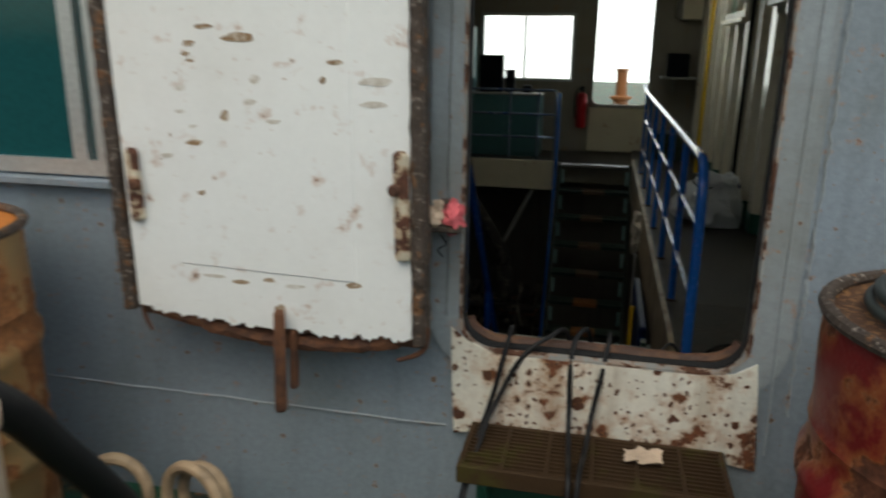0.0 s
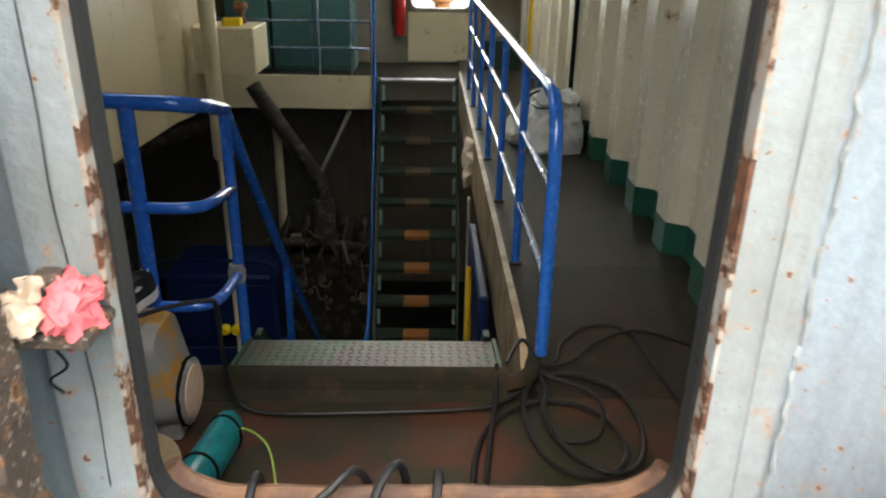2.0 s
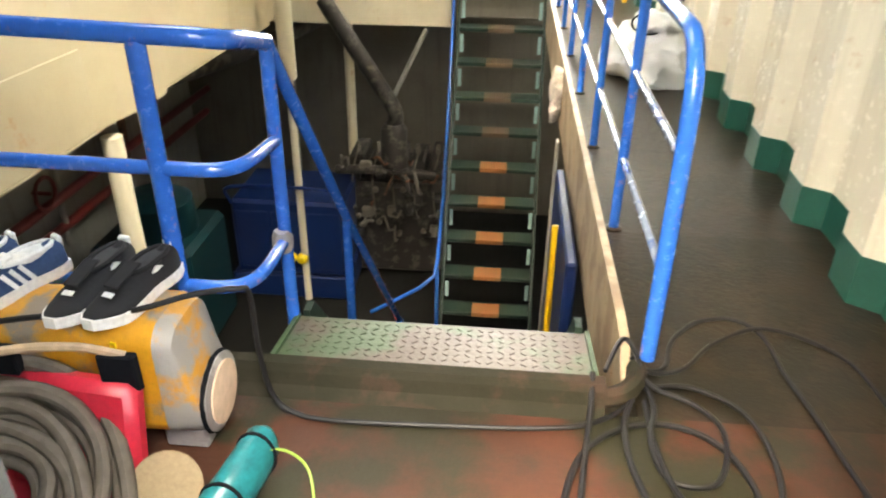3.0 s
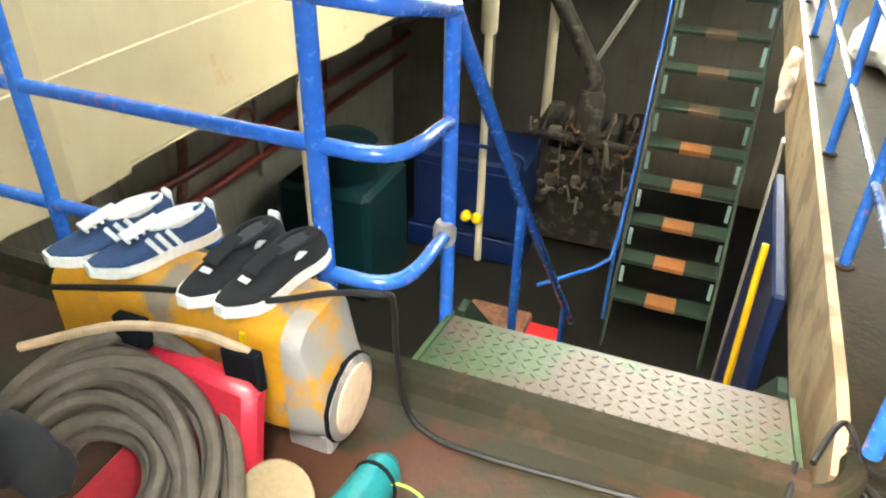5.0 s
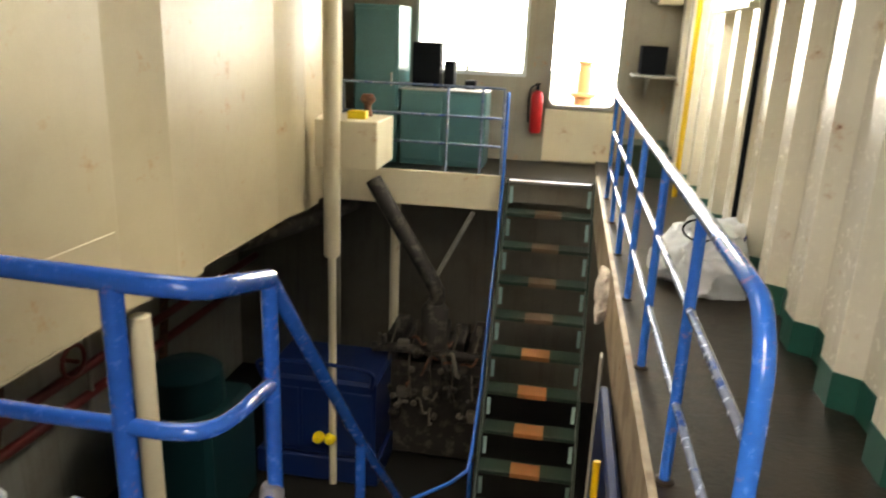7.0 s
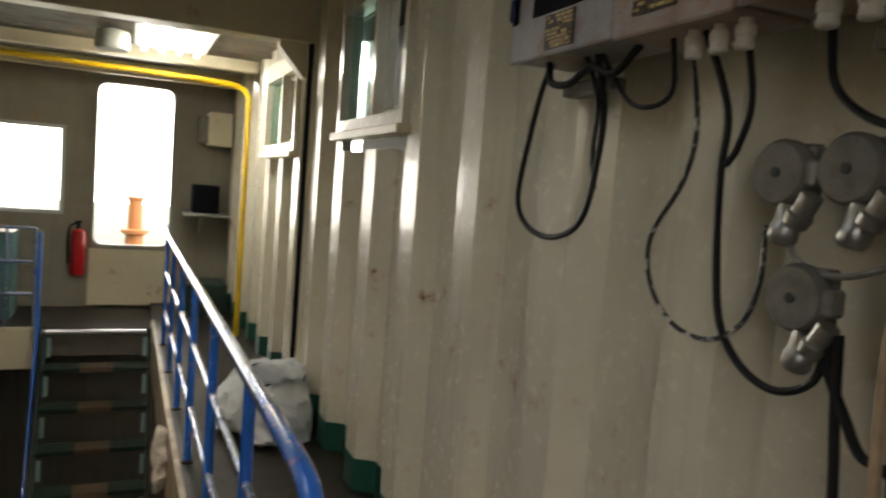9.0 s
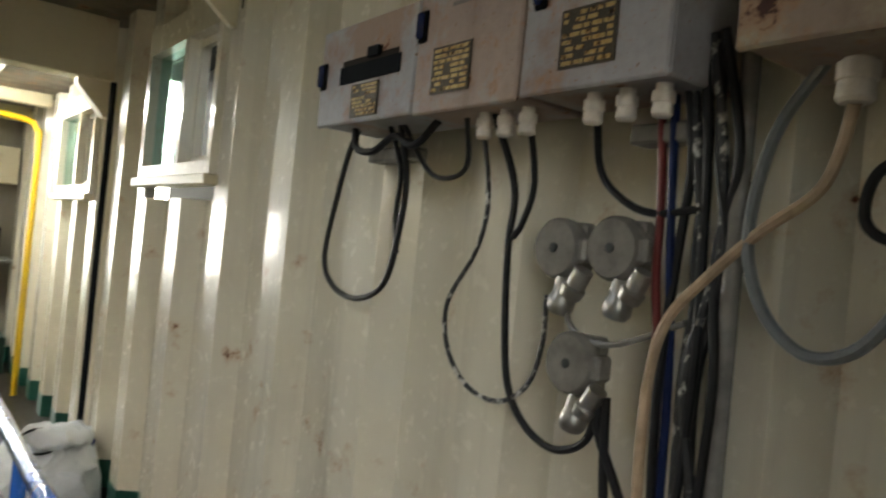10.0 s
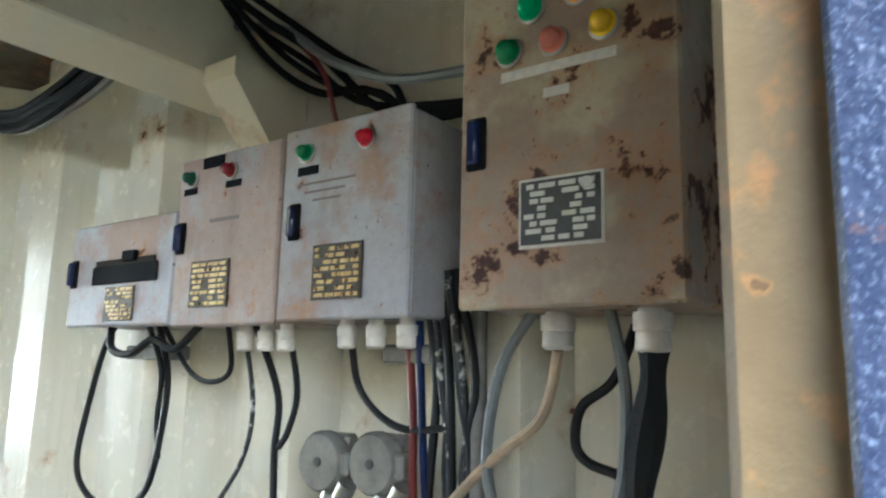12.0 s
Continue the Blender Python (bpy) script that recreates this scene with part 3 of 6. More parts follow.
solo("walkway_fascia", sheet([(3.16, -0.27), (8.69, -0.27), (8.69, 0.075), (3.40, 0.085), (3.30, 0.075), (3.2, 0.01)], [], 0.775, 0.80, 'X'), M_FASCIA, "stained cream steel side plate of the walkway", "coaming", "structure")
solo("far_fascia", box(-2.2, -0.09, 8.66, 8.695, -0.32, 0.015, 0.004), M_CREAM, "cream steel edge beam of the far platform", "beam", "structure")
solo("far_fascia_stair", box(-0.05, 0.77, 8.66, 8.695, -0.22, -0.03, 0.004), M_DARKWALL, "grimy steel edge behind the stair head", "beam", "structure")


# ---- structure: corrugated bulkhead at the walkway ----
def corrugated(y0, y1, z0, z1, face, depth, pitch, phase, crest, slope, thick):
    """A trapezoid corrugation that runs along y, as an outline in plan."""
    ys = []
    k = math.floor((y0 - phase) / pitch) - 1
    while phase + k * pitch < y1 + pitch:
        c = phase + k * pitch
        ys += [(c, 0), (c + crest, 0), (c + crest + slope, depth), (c + pitch - slope, depth)]
        k += 1
    line = [(y, d) for y, d in ys if y0 < y < y1]
    line = [(y0, line[0][1])] + line + [(y1, line[-1][1])]
    b = bmesh.new()
    cols = []
    for y, d in line:
        cols.append([b.verts.new((face + d + e, y, z)) for e, z in ((0, z0), (0, z1), (thick, z1), (thick, z0))])
    for a, c in zip(cols, cols[1:]):
        for i in range(4):
            j = (i + 1) % 4
            b.faces.new((a[i], c[i], c[j], a[j]))
    b.faces.new(cols[0])
    b.faces.new(cols[-1][::-1])
    return b


CX, CDEP, CP, CPH, CCR, CSL = 1.475, 0.08, 0.487, 3.61, 0.14, 0.05
W1 = (4.715, 5.60, 1.595, 2.16)
W2 = (6.60, 7.62, 1.53, 2.04)
for (a, b2, lo, hi) in ((2.03, 9.72, 0.185, 1.5), (2.03, W1[0], 1.5, 2.45), (W1[1], W2[0], 1.5, 2.45), (W2[1], 9.72, 1.5, 2.45), (W1[0], W1[1], W1[3], 2.45), (W2[0], W2[1], W2[3], 2.45)):
    solo("wall_corrugated", corrugated(a, b2, lo, hi, CX, CDEP, CP, CPH, CCR, CSL, 0.012), M_CREAM2, "cream painted corrugated steel bulkhead", "wall", "structure")
solo("wall_header", box(1.574, 1.587, 3.9, 9.0, 2.15, 2.45), M_CREAM2, "cream steel header plate above the bulkhead windows", "wall", "structure")
solo("baseboard", corrugated(2.03, 9.72, 0.0, 0.185, CX - 0.003, CDEP, CP, CPH, CCR, CSL, 0.014), M_GREEN, "dark green painted foot of the corrugated bulkhead", "baseboard", "structure")

# ---- structure: left casing wall, far wall, ceiling ----
prof = []
for c in (1.36, 3.30, 5.24, 7.18):
    prof += [(c, 0), (c + 0.40, 0.07), (c + 0.67, 0.07), (c + 0.685, 0.0)]
prof = [(y, d) for y, d in prof if 2.02 < y < 8.69]
prof = [(2.02, 0)] + prof + [(8.69, 0)]
bmL = bmesh.new()
cols = []
for y, d in prof:
    xw = -1.76 + (y - 3.5) * 0.028 + d
    cols.append([bmL.verts.new(q) for q in ((xw, y, -0.175), (xw, y, 2.45), (xw - 0.04, y, 2.45), (xw - 0.04, y, -0.175))])
for a, c in zip(cols, cols[1:]):
    for i in range(4):
        bmL.faces.new((a[i], c[i], c[(i + 1) % 4], a[(i + 1) % 4]))
bmL.faces.new(cols[0])
bmL.faces.new(cols[-1][::-1])
solo("wall_casing", bmL, M_CASING, "cream painted steel casing wall with stiffeners", "wall", "structure")
foot = [(2.02, -1.80), (8.69, -1.615), (8.69, -1.80), (2.02, -1.96)]
solo("wall_casing_foot", sheet([(x, y) for y, x in foot], [], -0.192, -0.178, 'Z'), M_CASING, "cream steel bottom plate of the casing wall", "wall", "structure")
solo("wall_casing_weld", tube([(-1.70, 2.4, 0.28), (-1.66, 4.0, 0.3), (-1.64, 5.1, 0.29)], 0.004, 6), M_CREAM, "painted weld line on the casing wall", "trim", "structure")

FX = (0.278, 0.93, 0.598, 2.095)
far_holes = [rounded_rect(FX[0], FX[1], FX[2], FX[3], 0.08), rect(-1.11, 0.0, 0.88, 1.65)]
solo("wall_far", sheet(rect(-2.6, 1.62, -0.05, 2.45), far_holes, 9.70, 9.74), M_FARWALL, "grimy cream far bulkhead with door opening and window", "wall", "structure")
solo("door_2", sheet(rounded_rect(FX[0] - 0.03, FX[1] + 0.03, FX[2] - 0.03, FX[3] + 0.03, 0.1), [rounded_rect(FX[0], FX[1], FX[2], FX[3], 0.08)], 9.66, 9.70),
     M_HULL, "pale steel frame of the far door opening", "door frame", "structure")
wf = tagged(new("window_1"), "aluminium framed sliding window in the far bulkhead", "window", kind="structure")
part("window_frame", sheet(rect(-1.13, 0.02, 0.86, 1.67), [rect(-1.095, -0.60, 0.895, 1.635), rect(-0.57, -0.015, 0.895, 1.635)], 9.675, 9.70), M_ALU, wf)

# hole added out of view to let the fill lamp in
fill_hole = rect(-1.1, 0.0, 3.45, 4.55)
solo("ceiling", sheet(rect(-2.6, 1.62, 2.0, 6.52), [fill_hole], 2.45, 2.49, 'Z'), M_CEIL, "grimy painted steel ceiling with an added hole for the fill lamp", "ceiling", "structure")
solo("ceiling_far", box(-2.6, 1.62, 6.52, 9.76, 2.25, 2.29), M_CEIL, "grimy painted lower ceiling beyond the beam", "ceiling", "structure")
for (x0, x1, y0, y1, z0) in ((-1.75, 1.47, 3.22, 3.40, 2.11), (-1.75, 1.47, 4.64, 4.70, 2.222), (-1.75, 1.47, 6.36, 6.52, 2.12), (-1.75, 1.47, 8.2, 8.3, 2.16), (-1.75, 1.47, 9.2, 9.26, 2.13)):
    solo("ceiling_beam", box(x0, x1, y0, y1, z0, 2.45, 0.005), M_CREAM, "cream painted steel deck beam", "beam", "structure")
for y in (3.13, 6.40):
    g = prism([(1.475, 2.125), (1.475, 1.93), (1.44, 1.93), (1.30, 2.09), (1.30, 2.125)], y, y + 0.09, 'Y')
    solo("beam_knee", g, M_CREAM, "cream steel knee bracket under the deck beam", "beam", "structure")

solo("beam_knee", prism([(1.475, 2.24), (1.475, 2.10), (1.455, 2.10), (1.30, 2.222), (1.30, 2.24)], 4.655, 4.685, 'Y'), M_CREAM, "cream steel knee bracket under the deck beam", "beam", "structure")

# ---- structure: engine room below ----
solo("floor_engine_room", box(-3.3, 2.0, 2.4, 10.0, -2.8, -2.75), M_NEARBLACK, "dark oily engine room floor", "floor", "structure")
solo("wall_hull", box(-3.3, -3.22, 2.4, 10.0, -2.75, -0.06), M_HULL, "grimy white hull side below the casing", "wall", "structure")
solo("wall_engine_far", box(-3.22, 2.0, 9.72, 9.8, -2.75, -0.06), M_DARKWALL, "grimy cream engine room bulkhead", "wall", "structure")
solo("wall_engine_right", box(1.9, 2.0, 2.4, 9.72, -2.75, -0.06), M_NEARBLACK, "near-black engine room side wall", "wall", "structure")
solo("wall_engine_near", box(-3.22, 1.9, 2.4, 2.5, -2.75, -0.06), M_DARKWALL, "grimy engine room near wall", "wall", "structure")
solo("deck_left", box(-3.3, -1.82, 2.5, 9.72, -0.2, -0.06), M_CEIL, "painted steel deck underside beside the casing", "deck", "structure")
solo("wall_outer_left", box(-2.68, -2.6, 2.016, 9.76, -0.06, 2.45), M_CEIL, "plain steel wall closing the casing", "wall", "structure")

# ---- outside beyond the far door ----
solo("backdrop", box(-14, 14, 30.0, 30.1, -3, 14), M_SKYGLOW, "bright overcast sky beyond the far door", "sky", "structure")
solo("backdrop_side", box(9.0, 9.1, -5, 29, -3, 12), M_SKYGLOW, "bright overcast sky beyond the side windows", "sky", "structure")
# dark side and top plates added outside to keep sky light off window_3
solo("window_blocker_side", box(2.3, 2.4, 3.2, 8.0, -0.05, 3.2, 0.01), M_NEARBLACK, "dark plate added outside to darken the bulkhead window", "wall", "structure")
solo("window_blocker_roof", box(1.64, 2.42, 3.2, 8.0, 2.5, 2.56, 0.01), M_NEARBLACK, "dark plate added overhead to shade the bulkhead window", "roof", "structure")
solo("deck_beyond", box(-6, 6, 9.78, 30, -0.05, 0.0), M_OUTDECK, "outer deck beyond the far door", "deck", "structure")


# ---- things outside ----
def ragged(x0, x1, z, amp, n, seed):
    rnd = random.Random(seed)
    return [(x0 + (x1 - x0) * k / n, z + rnd.uniform(-amp, amp) + 0.012 * noise.noise(Vector((k * 0.17, seed, 0))) + 0.02 * abs(2 * k / n - 1) ** 3) for k in range(n + 1)]


def lean(bm):
    for v in bm.verts:
        v.co.x -= 0.045 * (v.co.z - 0.56)
    return bm


RUST_MARKS = [(-0.45, 1.274, 0.04, 0.01), (-0.367, 1.255, 0.074, 0.021), (-0.486, 1.237, 0.024, 0.013), (-0.493, 1.215, 0.022, 0.01), (-0.483, 1.201, 0.018, 0.008), (-0.52, 1.178, 0.011, 0.01), (-0.406, 1.088, 0.02, 0.023), (-0.532, 1.038, 0.025, 0.021), (-0.481, 1.023, 0.037, 0.014), (-0.509, 0.942, 0.063, 0.008), (-0.471, 0.91, 0.019, 0.014), (-0.154, 1.214, 0.036, 0.011), (-0.179, 1.176, 0.015, 0.014), (-0.384, 0.705, 0.039, 0.012), (-0.311, 0.717, 0.029, 0.011), (-0.106, 0.728, 0.032, 0.014), (-0.283, 0.651, 0.029, 0.019)]
DIRT_MARKS = [(-0.511, 1.142, 0.022, 0.013), (-0.513, 1.09, 0.023, 0.008), (-0.485, 1.059, 0.016, 0.008), (-0.554, 0.989, 0.033, 0.011), (-0.066, 1.132, 0.057, 0.014), (-0.063, 1.18, 0.065, 0.018), (-0.333, 1.169, 0.023, 0.019), (-0.345, 1.121, 0.03, 0.012), (-0.293, 1.082, 0.036, 0.009), (-0.249, 0.709, 0.045, 0.011), (-0.45, 0.712, 0.059, 0.009)]


def steel_door():
    d = thing("steel_door", "open white weathertight steel door with rusted rotten edges", "door", (-0.29, 1.87, 0.55))
    child("core", lean(box(-0.66, 0.05, 1.862, 1.895, 0.585, 2.1, 0.006)), M_RUST, d, "rusty steel core")
    low = ragged(-0.650, 0.036, 0.597, 0.007, 90, 3)
    child("skin", lean(prism(low + [(0.04, 2.08), (-0.656, 2.08)], 1.842, 1.862)), M_WHITE, d, "dirty white painted skin")
    pan = lean(box(-0.52, -0.09, 1.8395, 1.845, 0.735, 2.0, 0.0022))
    child("pressed_panel", pan, M_WHITE, d)
    for x0, x1, nm in ((-0.692, -0.660, 3), (0.038, 0.068, 4)):
        b = lean(box(x0, x1, 1.832, 1.897, 0.60, 2.1, 0.006))
        bmesh.ops.subdivide_edges(b, edges=[e for e in b.edges if e.calc_length() > 0.5], cuts=60)
        child("edge_channel", wobble(b, 0.006, 38, nm), M_RUSTEDGE, d, "rusted edge channel")
    bm = tube([(-0.65, 1.872, 0.612), (-0.55, 1.872, 0.592), (-0.4, 1.872, 0.566), (-0.28, 1.872, 0.560), (-0.12, 1.872, 0.572), (0.0, 1.872, 0.60), (0.045, 1.872, 0.625)], 0.021, 8)
    child("bottom_bar", wobble(bm, 0.007, 40), M_RUST, d, "flaking rusty bottom bar")
    child("hanging_scrap", tube([(0.06, 1.86, 0.64), (0.062, 1.86, 0.60), (0.045, 1.858, 0.575), (0.0, 1.85, 0.556)], lambda t: 0.009 - 0.004 * t, 6), M_RUST, d)
    child("hanging_scrap", tube([(-0.655, 1.86, 0.61), (-0.65, 1.86, 0.575), (-0.63, 1.855, 0.545)], lambda t: 0.008 - 0.004 * t, 6), M_RUST, d)
    for x, z in ((-0.622, 0.93), (0.02, 0.97)):
        s = -1 if x < -0.3 else 1
        b = bmesh.new()
        box(x - 0.016, x + 0.016, 1.822, 1.846, z - 0.10 if s < 0 else z - 0.17, z + 0.07, 0.008, b)
        child("dog_wedge", wobble(lean(b), 0.004, 50, z), M_BARE, d, "peeling cream and rust wedge")
        child("dog_stud", lathe([(0.010, -0.02), (0.014, -0.012), (0.014, 0.0), (0.010, 0.004)], (x - 0.012 * s - 0.02, 1.83, z - 0.012), 'Y', 10), M_RUST, d, smooth=True)
    for spots, mat, lab in ((RUST_MARKS, M_SMEAR, "brown rust smear"), (DIRT_MARKS, M_SMEARPALE, "faint dirt smear")):
        for k, (x, z, w, h) in enumerate(spots):
            ff = lathe([(0.5, -0.5), (0.46, 0.5)], (0, 0, 0), 'Y', 18)
            for v in ff.verts:
                q = 1 + 0.45 * noise.noise(Vector((v.co.x * 2.6 + k, v.co.z * 2.6, x * 9)))
                v.co = Vector((x + v.co.x * w * q, 1.8392 + v.co.y * 0.0012 if -0.49 < x + 0.045 * (z - 0.56) < -0.11 and z > 0.75 else 1.8418 + v.co.y * 0.0012, z + v.co.z * h * q + 0.25 * v.co.x * h))
            child("paint_smear", ff, mat, d, lab)
    hb = box(-0.292, -0.262, 1.808, 1.832, 0.395, 0.655, 0.008)
    child("dog_handle", wobble(hb, 0.004, 30), M_RUST, d, "rusty dog handle", True)
    child("dog_handle_back", wobble(box(-0.262, -0.245, 1.835, 1.86, 0.45, 0.60, 0.004), 0.003, 30), M_RUST, d)
    child("hinge_arm", box(0.03, 0.12, 1.90, 1.975, 0.855, 0.872, 0.004), M_RUSTEDGE, d, "painted hinge arm")
    child("hinge_lug", wobble(box(0.058, 0.088, 1.925, 1.955, 0.888, 0.925, 0.006), 0.003, 40), M_RUSTEDGE, d, "rusty grey hinge lug", True)
    child("wire_end", tube([(0.07, 1.93, 0.845), (0.085, 1.925, 0.825), (0.068, 1.92, 0.81), (0.08, 1.92, 0.795)], 0.0018, 5), M_BLKPL, d, "loose bit of wire", True)
    hung = Matrix(((1.026, 0, 0.0315, -0.0079), (0, 1, 0, 0), (-0.0312, 0, 1.025, -0.019), (0, 0, 0, 1)))
    off = Matrix.Translation(d.location)
    for ob in d.children:
        ob.data.transform(off.inverted() @ hung @ off)
    return d


steel_door()

rag = bmesh.new()
bmesh.ops.create_icosphere(rag, subdivisions=4, radius=0.03, matrix=Matrix.Translation((0.123, 1.93, 0.89)) @ Matrix.Diagonal((0.75, 1.1, 1.2, 1)))
solo("cloth_wrap", wobble(wobble(wobble(rag, 0.018, 38, 2), 0.010, 110, 5), 0.003, 320, 1), M_PINK, "pink cloth wrapped round the door hinge", "cloth", smooth=True)
rag = bmesh.new()
bmesh.ops.create_icosphere(rag, subdivisions=4, radius=0.028, matrix=Matrix.Translation((0.082, 1.93, 0.887)) @ Matrix.Diagonal((0.8, 1.1, 1.2, 1)))
solo("cloth_wrap", wobble(wobble(wobble(rag, 0.018, 38, 7), 0.010, 110, 9), 0.003, 320, 2), M_PAPER, "dirty white cloth wrapped round the door hinge", "cloth", smooth=True)

# window in the entrance wall
win = tagged(new("window_2"), "aluminium window with dark green glass in the steel wall", "window", kind="structure")
part("window_frame", sheet(rect(-1.75, -0.805, 0.925, 1.76), [rect(-1.72, -0.905, 0.965, 1.72), rect(-0.862, -0.835, 0.965, 1.72)], WY - 0.012, WY + 0.02), M_ALU, win)
part("window_sill", box(-1.78, -0.79, WY - 0.035, WY - 0.002, 0.895, 0.918, 0.004), M_WALL, win)
part("pane", box(-1.74, -0.88, WY + 0.006, WY + 0.012, 0.95, 1.74), M_GLASSG, win, "dark green glass")
part("pane", box(-0.88, -0.815, WY + 0.014, WY + 0.018, 0.95, 1.74), M_GLASSG, win, "dark green glass")

# grating step
gs = thing("grating_step", "rusty moss-covered steel grating step below the doorway", "step", (0.45, 1.87, 0.34))
gx0, gx1, gy0, gy1, gz = 0.172, 0.775, 1.762, 1.972, 0.345
child("front_bar", box(gx0, gx1, gy0, gy0 + 0.012, gz - 0.04, gz + 0.004, 0.002), M_GRAT, gs)
child("back_bar", box(gx0, gx1, gy1 - 0.012, gy1, gz - 0.04, gz + 0.004, 0.002), M_GRAT, gs)
for x in (gx0, gx1 - 0.012):
    child("end_bar", box(x, x + 0.012, gy0 + 0.012, gy1 - 0.012, gz - 0.04, gz + 0.004, 0.002), M_GRAT, gs)
for k in range(11):
    y = gy0 + 0.022 + k * (gy1 - gy0 - 0.044) / 10
    child("grating_bar", box(gx0 + 0.012, gx1 - 0.012, y - 0.0022, y + 0.0022, gz - 0.028, gz), M_GRAT, gs)
for k in range(1, 6):
    x = gx0 + k * (gx1 - gx0) / 6
    child("cross_bar", box(x - 0.004, x + 0.004, gy0 + 0.012, gy1 - 0.012, gz - 0.022, gz + 0.003, 0.001), M_GRAT, gs)
for x in (gx0 + 0.05, gx1 - 0.06):
    child("bracket", prism([(1.98, gz - 0.04), (1.98, 0.12), (1.97, 0.12), (1.80, gz - 0.04)], x, x + 0.01, 'X'), M_GREEN, gs, "dark green bracket")
child("apron", box(gx0 + 0.02, gx1 - 0.02, 1.94, 1.95, 0.02, gz - 0.05, 0.002), M_GREEN, gs, "dark green apron plate")
pp = bmesh.new()
bmesh.ops.create_grid(pp, x_segments=9, y_segments=7, size=0.5, matrix=Matrix.Translation((0.585, 1.885, 0.362)) @ Matrix.Diagonal((0.085, 0.055, 1, 1)))
wobble(pp, 0.013, 45, 4)
ex = bmesh.ops.extrude_face_region(pp, geom=pp.faces[:])
bmesh.ops.translate(pp, vec=(0, 0, 0.002), verts=[e for e in ex["geom"] if isinstance(e, bmesh.types.BMVert)])
solo("crumpled_paper", pp, M_PAPER, "crumpled piece of paper lying on the grating step", "litter")


def drum(name, label, x, y, h, mat, lidmat, rimmat, dents):
    d = thing(name, label, "drum", (x, y, 0))
    r = 0.287
    prof = [(r - 0.01, 0.0), (r + 0.006, 0.004), (r + 0.006, 0.018), (r, 0.025)]
    for c in (0.30, 0.58):
        prof += [(r, c * h / 0.88 - 0.03), (r + 0.011, c * h / 0.88 - 0.012), (r + 0.011, c * h / 0.88 + 0.012), (r, c * h / 0.88 + 0.03)]
        prof += [(r, c * h / 0.88 + 0.075), (r + 0.004, c * h / 0.88 + 0.085), (r, c * h / 0.88 + 0.095)]
    prof += [(r, h - 0.1), (r, h - 0.025)]
    b = lathe(prof, (0, 0, 0), 'Z', 48)
    bmesh.ops.subdivide_edges(b, edges=[e for e in b.edges if abs(e.verts[0].co.z - e.verts[1].co.z) > 0.05], cuts=4)
    for v in b.verts:
        k = noise.noise(Vector((v.co.x * 4, v.co.y * 4, v.co.z * 7))) * dents
        v.co.x *= 1 + k
        v.co.y *= 1 + k
    p = part("body", b, mat, d, "", True)
    part("rim", tube([(r * math.cos(radians(a)), r * math.sin(radians(a)), h - 0.012) for a in range(0, 361, 6)], 0.0125, 8, False), rimmat, d, "rusty rolled rim", True)
    part("lid", lathe([(r - 0.006, h - 0.03), (r - 0.006, h - 0.02), (r - 0.05, h - 0.016), (0.02, h - 0.014)], (0, 0, 0), 'Z', 48), lidmat, d, "rusty lid", True)
    part("bung", lathe([(0.034, h - 0.016), (0.034, h - 0.004), (0.026, h - 0.002)], (0.1, 0.13, 0), 'Z', 14), lidmat, d, "", True)
    return d


dr = drum("oil_drum", "dented red steel drum with rusty lid on the deck", 1.11, 1.53, 0.875, M_REDDRUM, M_DRUMTOP, M_RUSTEDGE, 0.03)
solo("hose_ring", tube([(1.12 + 0.238 * math.cos(a * 0.4 + 2.0) * (1 - 0.003 * a), 1.52 + 0.238 * math.sin(a * 0.4 + 2.0) * (1 - 0.003 * a), 0.874 + 0.0012 * a) for a in range(25)], 0.0095, 10, True), M_HOSE,
     "coiled green-grey hose lying on the red drum", "hose", smooth=True)
drum("oil_drum", "faded yellow steel drum with orange rim and rust streaks", -1.12, 1.585, 0.865, M_YELDRUM, M_ORANGELID, M_RUSTEDGE, 0.012)

solo("thick_hose", tube([(-0.82, 1.02, 0.62), (-0.68, 1.13, 0.765), (-0.575, 1.29, 0.655), (-0.588, 1.45, 0.456), (-0.60, 1.6, 0.25), (-0.62, 1.72, 0.08), (-0.55, 1.78, 0.045)], 0.037, 14), M_RUBBER, "thick black rubber hose leaning to the deck", "hose", smooth=True)
for k, (cx, cy, r, rz) in enumerate(((-0.775, 1.83, 0.085, 8), (-0.55, 1.83, 0.092, -12), (-0.54, 1.87, 0.07, -6))):
    pts = [Vector((cx + r * math.cos(radians(a)) * math.cos(radians(rz)), cy + r * math.cos(radians(a)) * math.sin(radians(rz)), 0.08 + (r + 0.02) * math.sin(radians(a)))) for a in range(-60, 245, 20)]
    solo("hose_coil", tube(pts, 0.017, 9), M_HOSECREAM, "loop of stiff cream hose against the wall", "hose", smooth=True, group="hose loops by the wall")
solo("paint_can", lathe([(0.145, 0.0), (0.15, 0.01), (0.15, 0.24), (0.156, 0.25), (0.15, 0.26), (0.15, 0.66), (0.158, 0.675), (0.158, 0.70), (0.14, 0.705), (0.135, 0.69)], (-0.585, 1.10, 0.0), 'Z', 28), M_PAPER, "tall pale dirty can under the thick hose", "can", smooth=True)

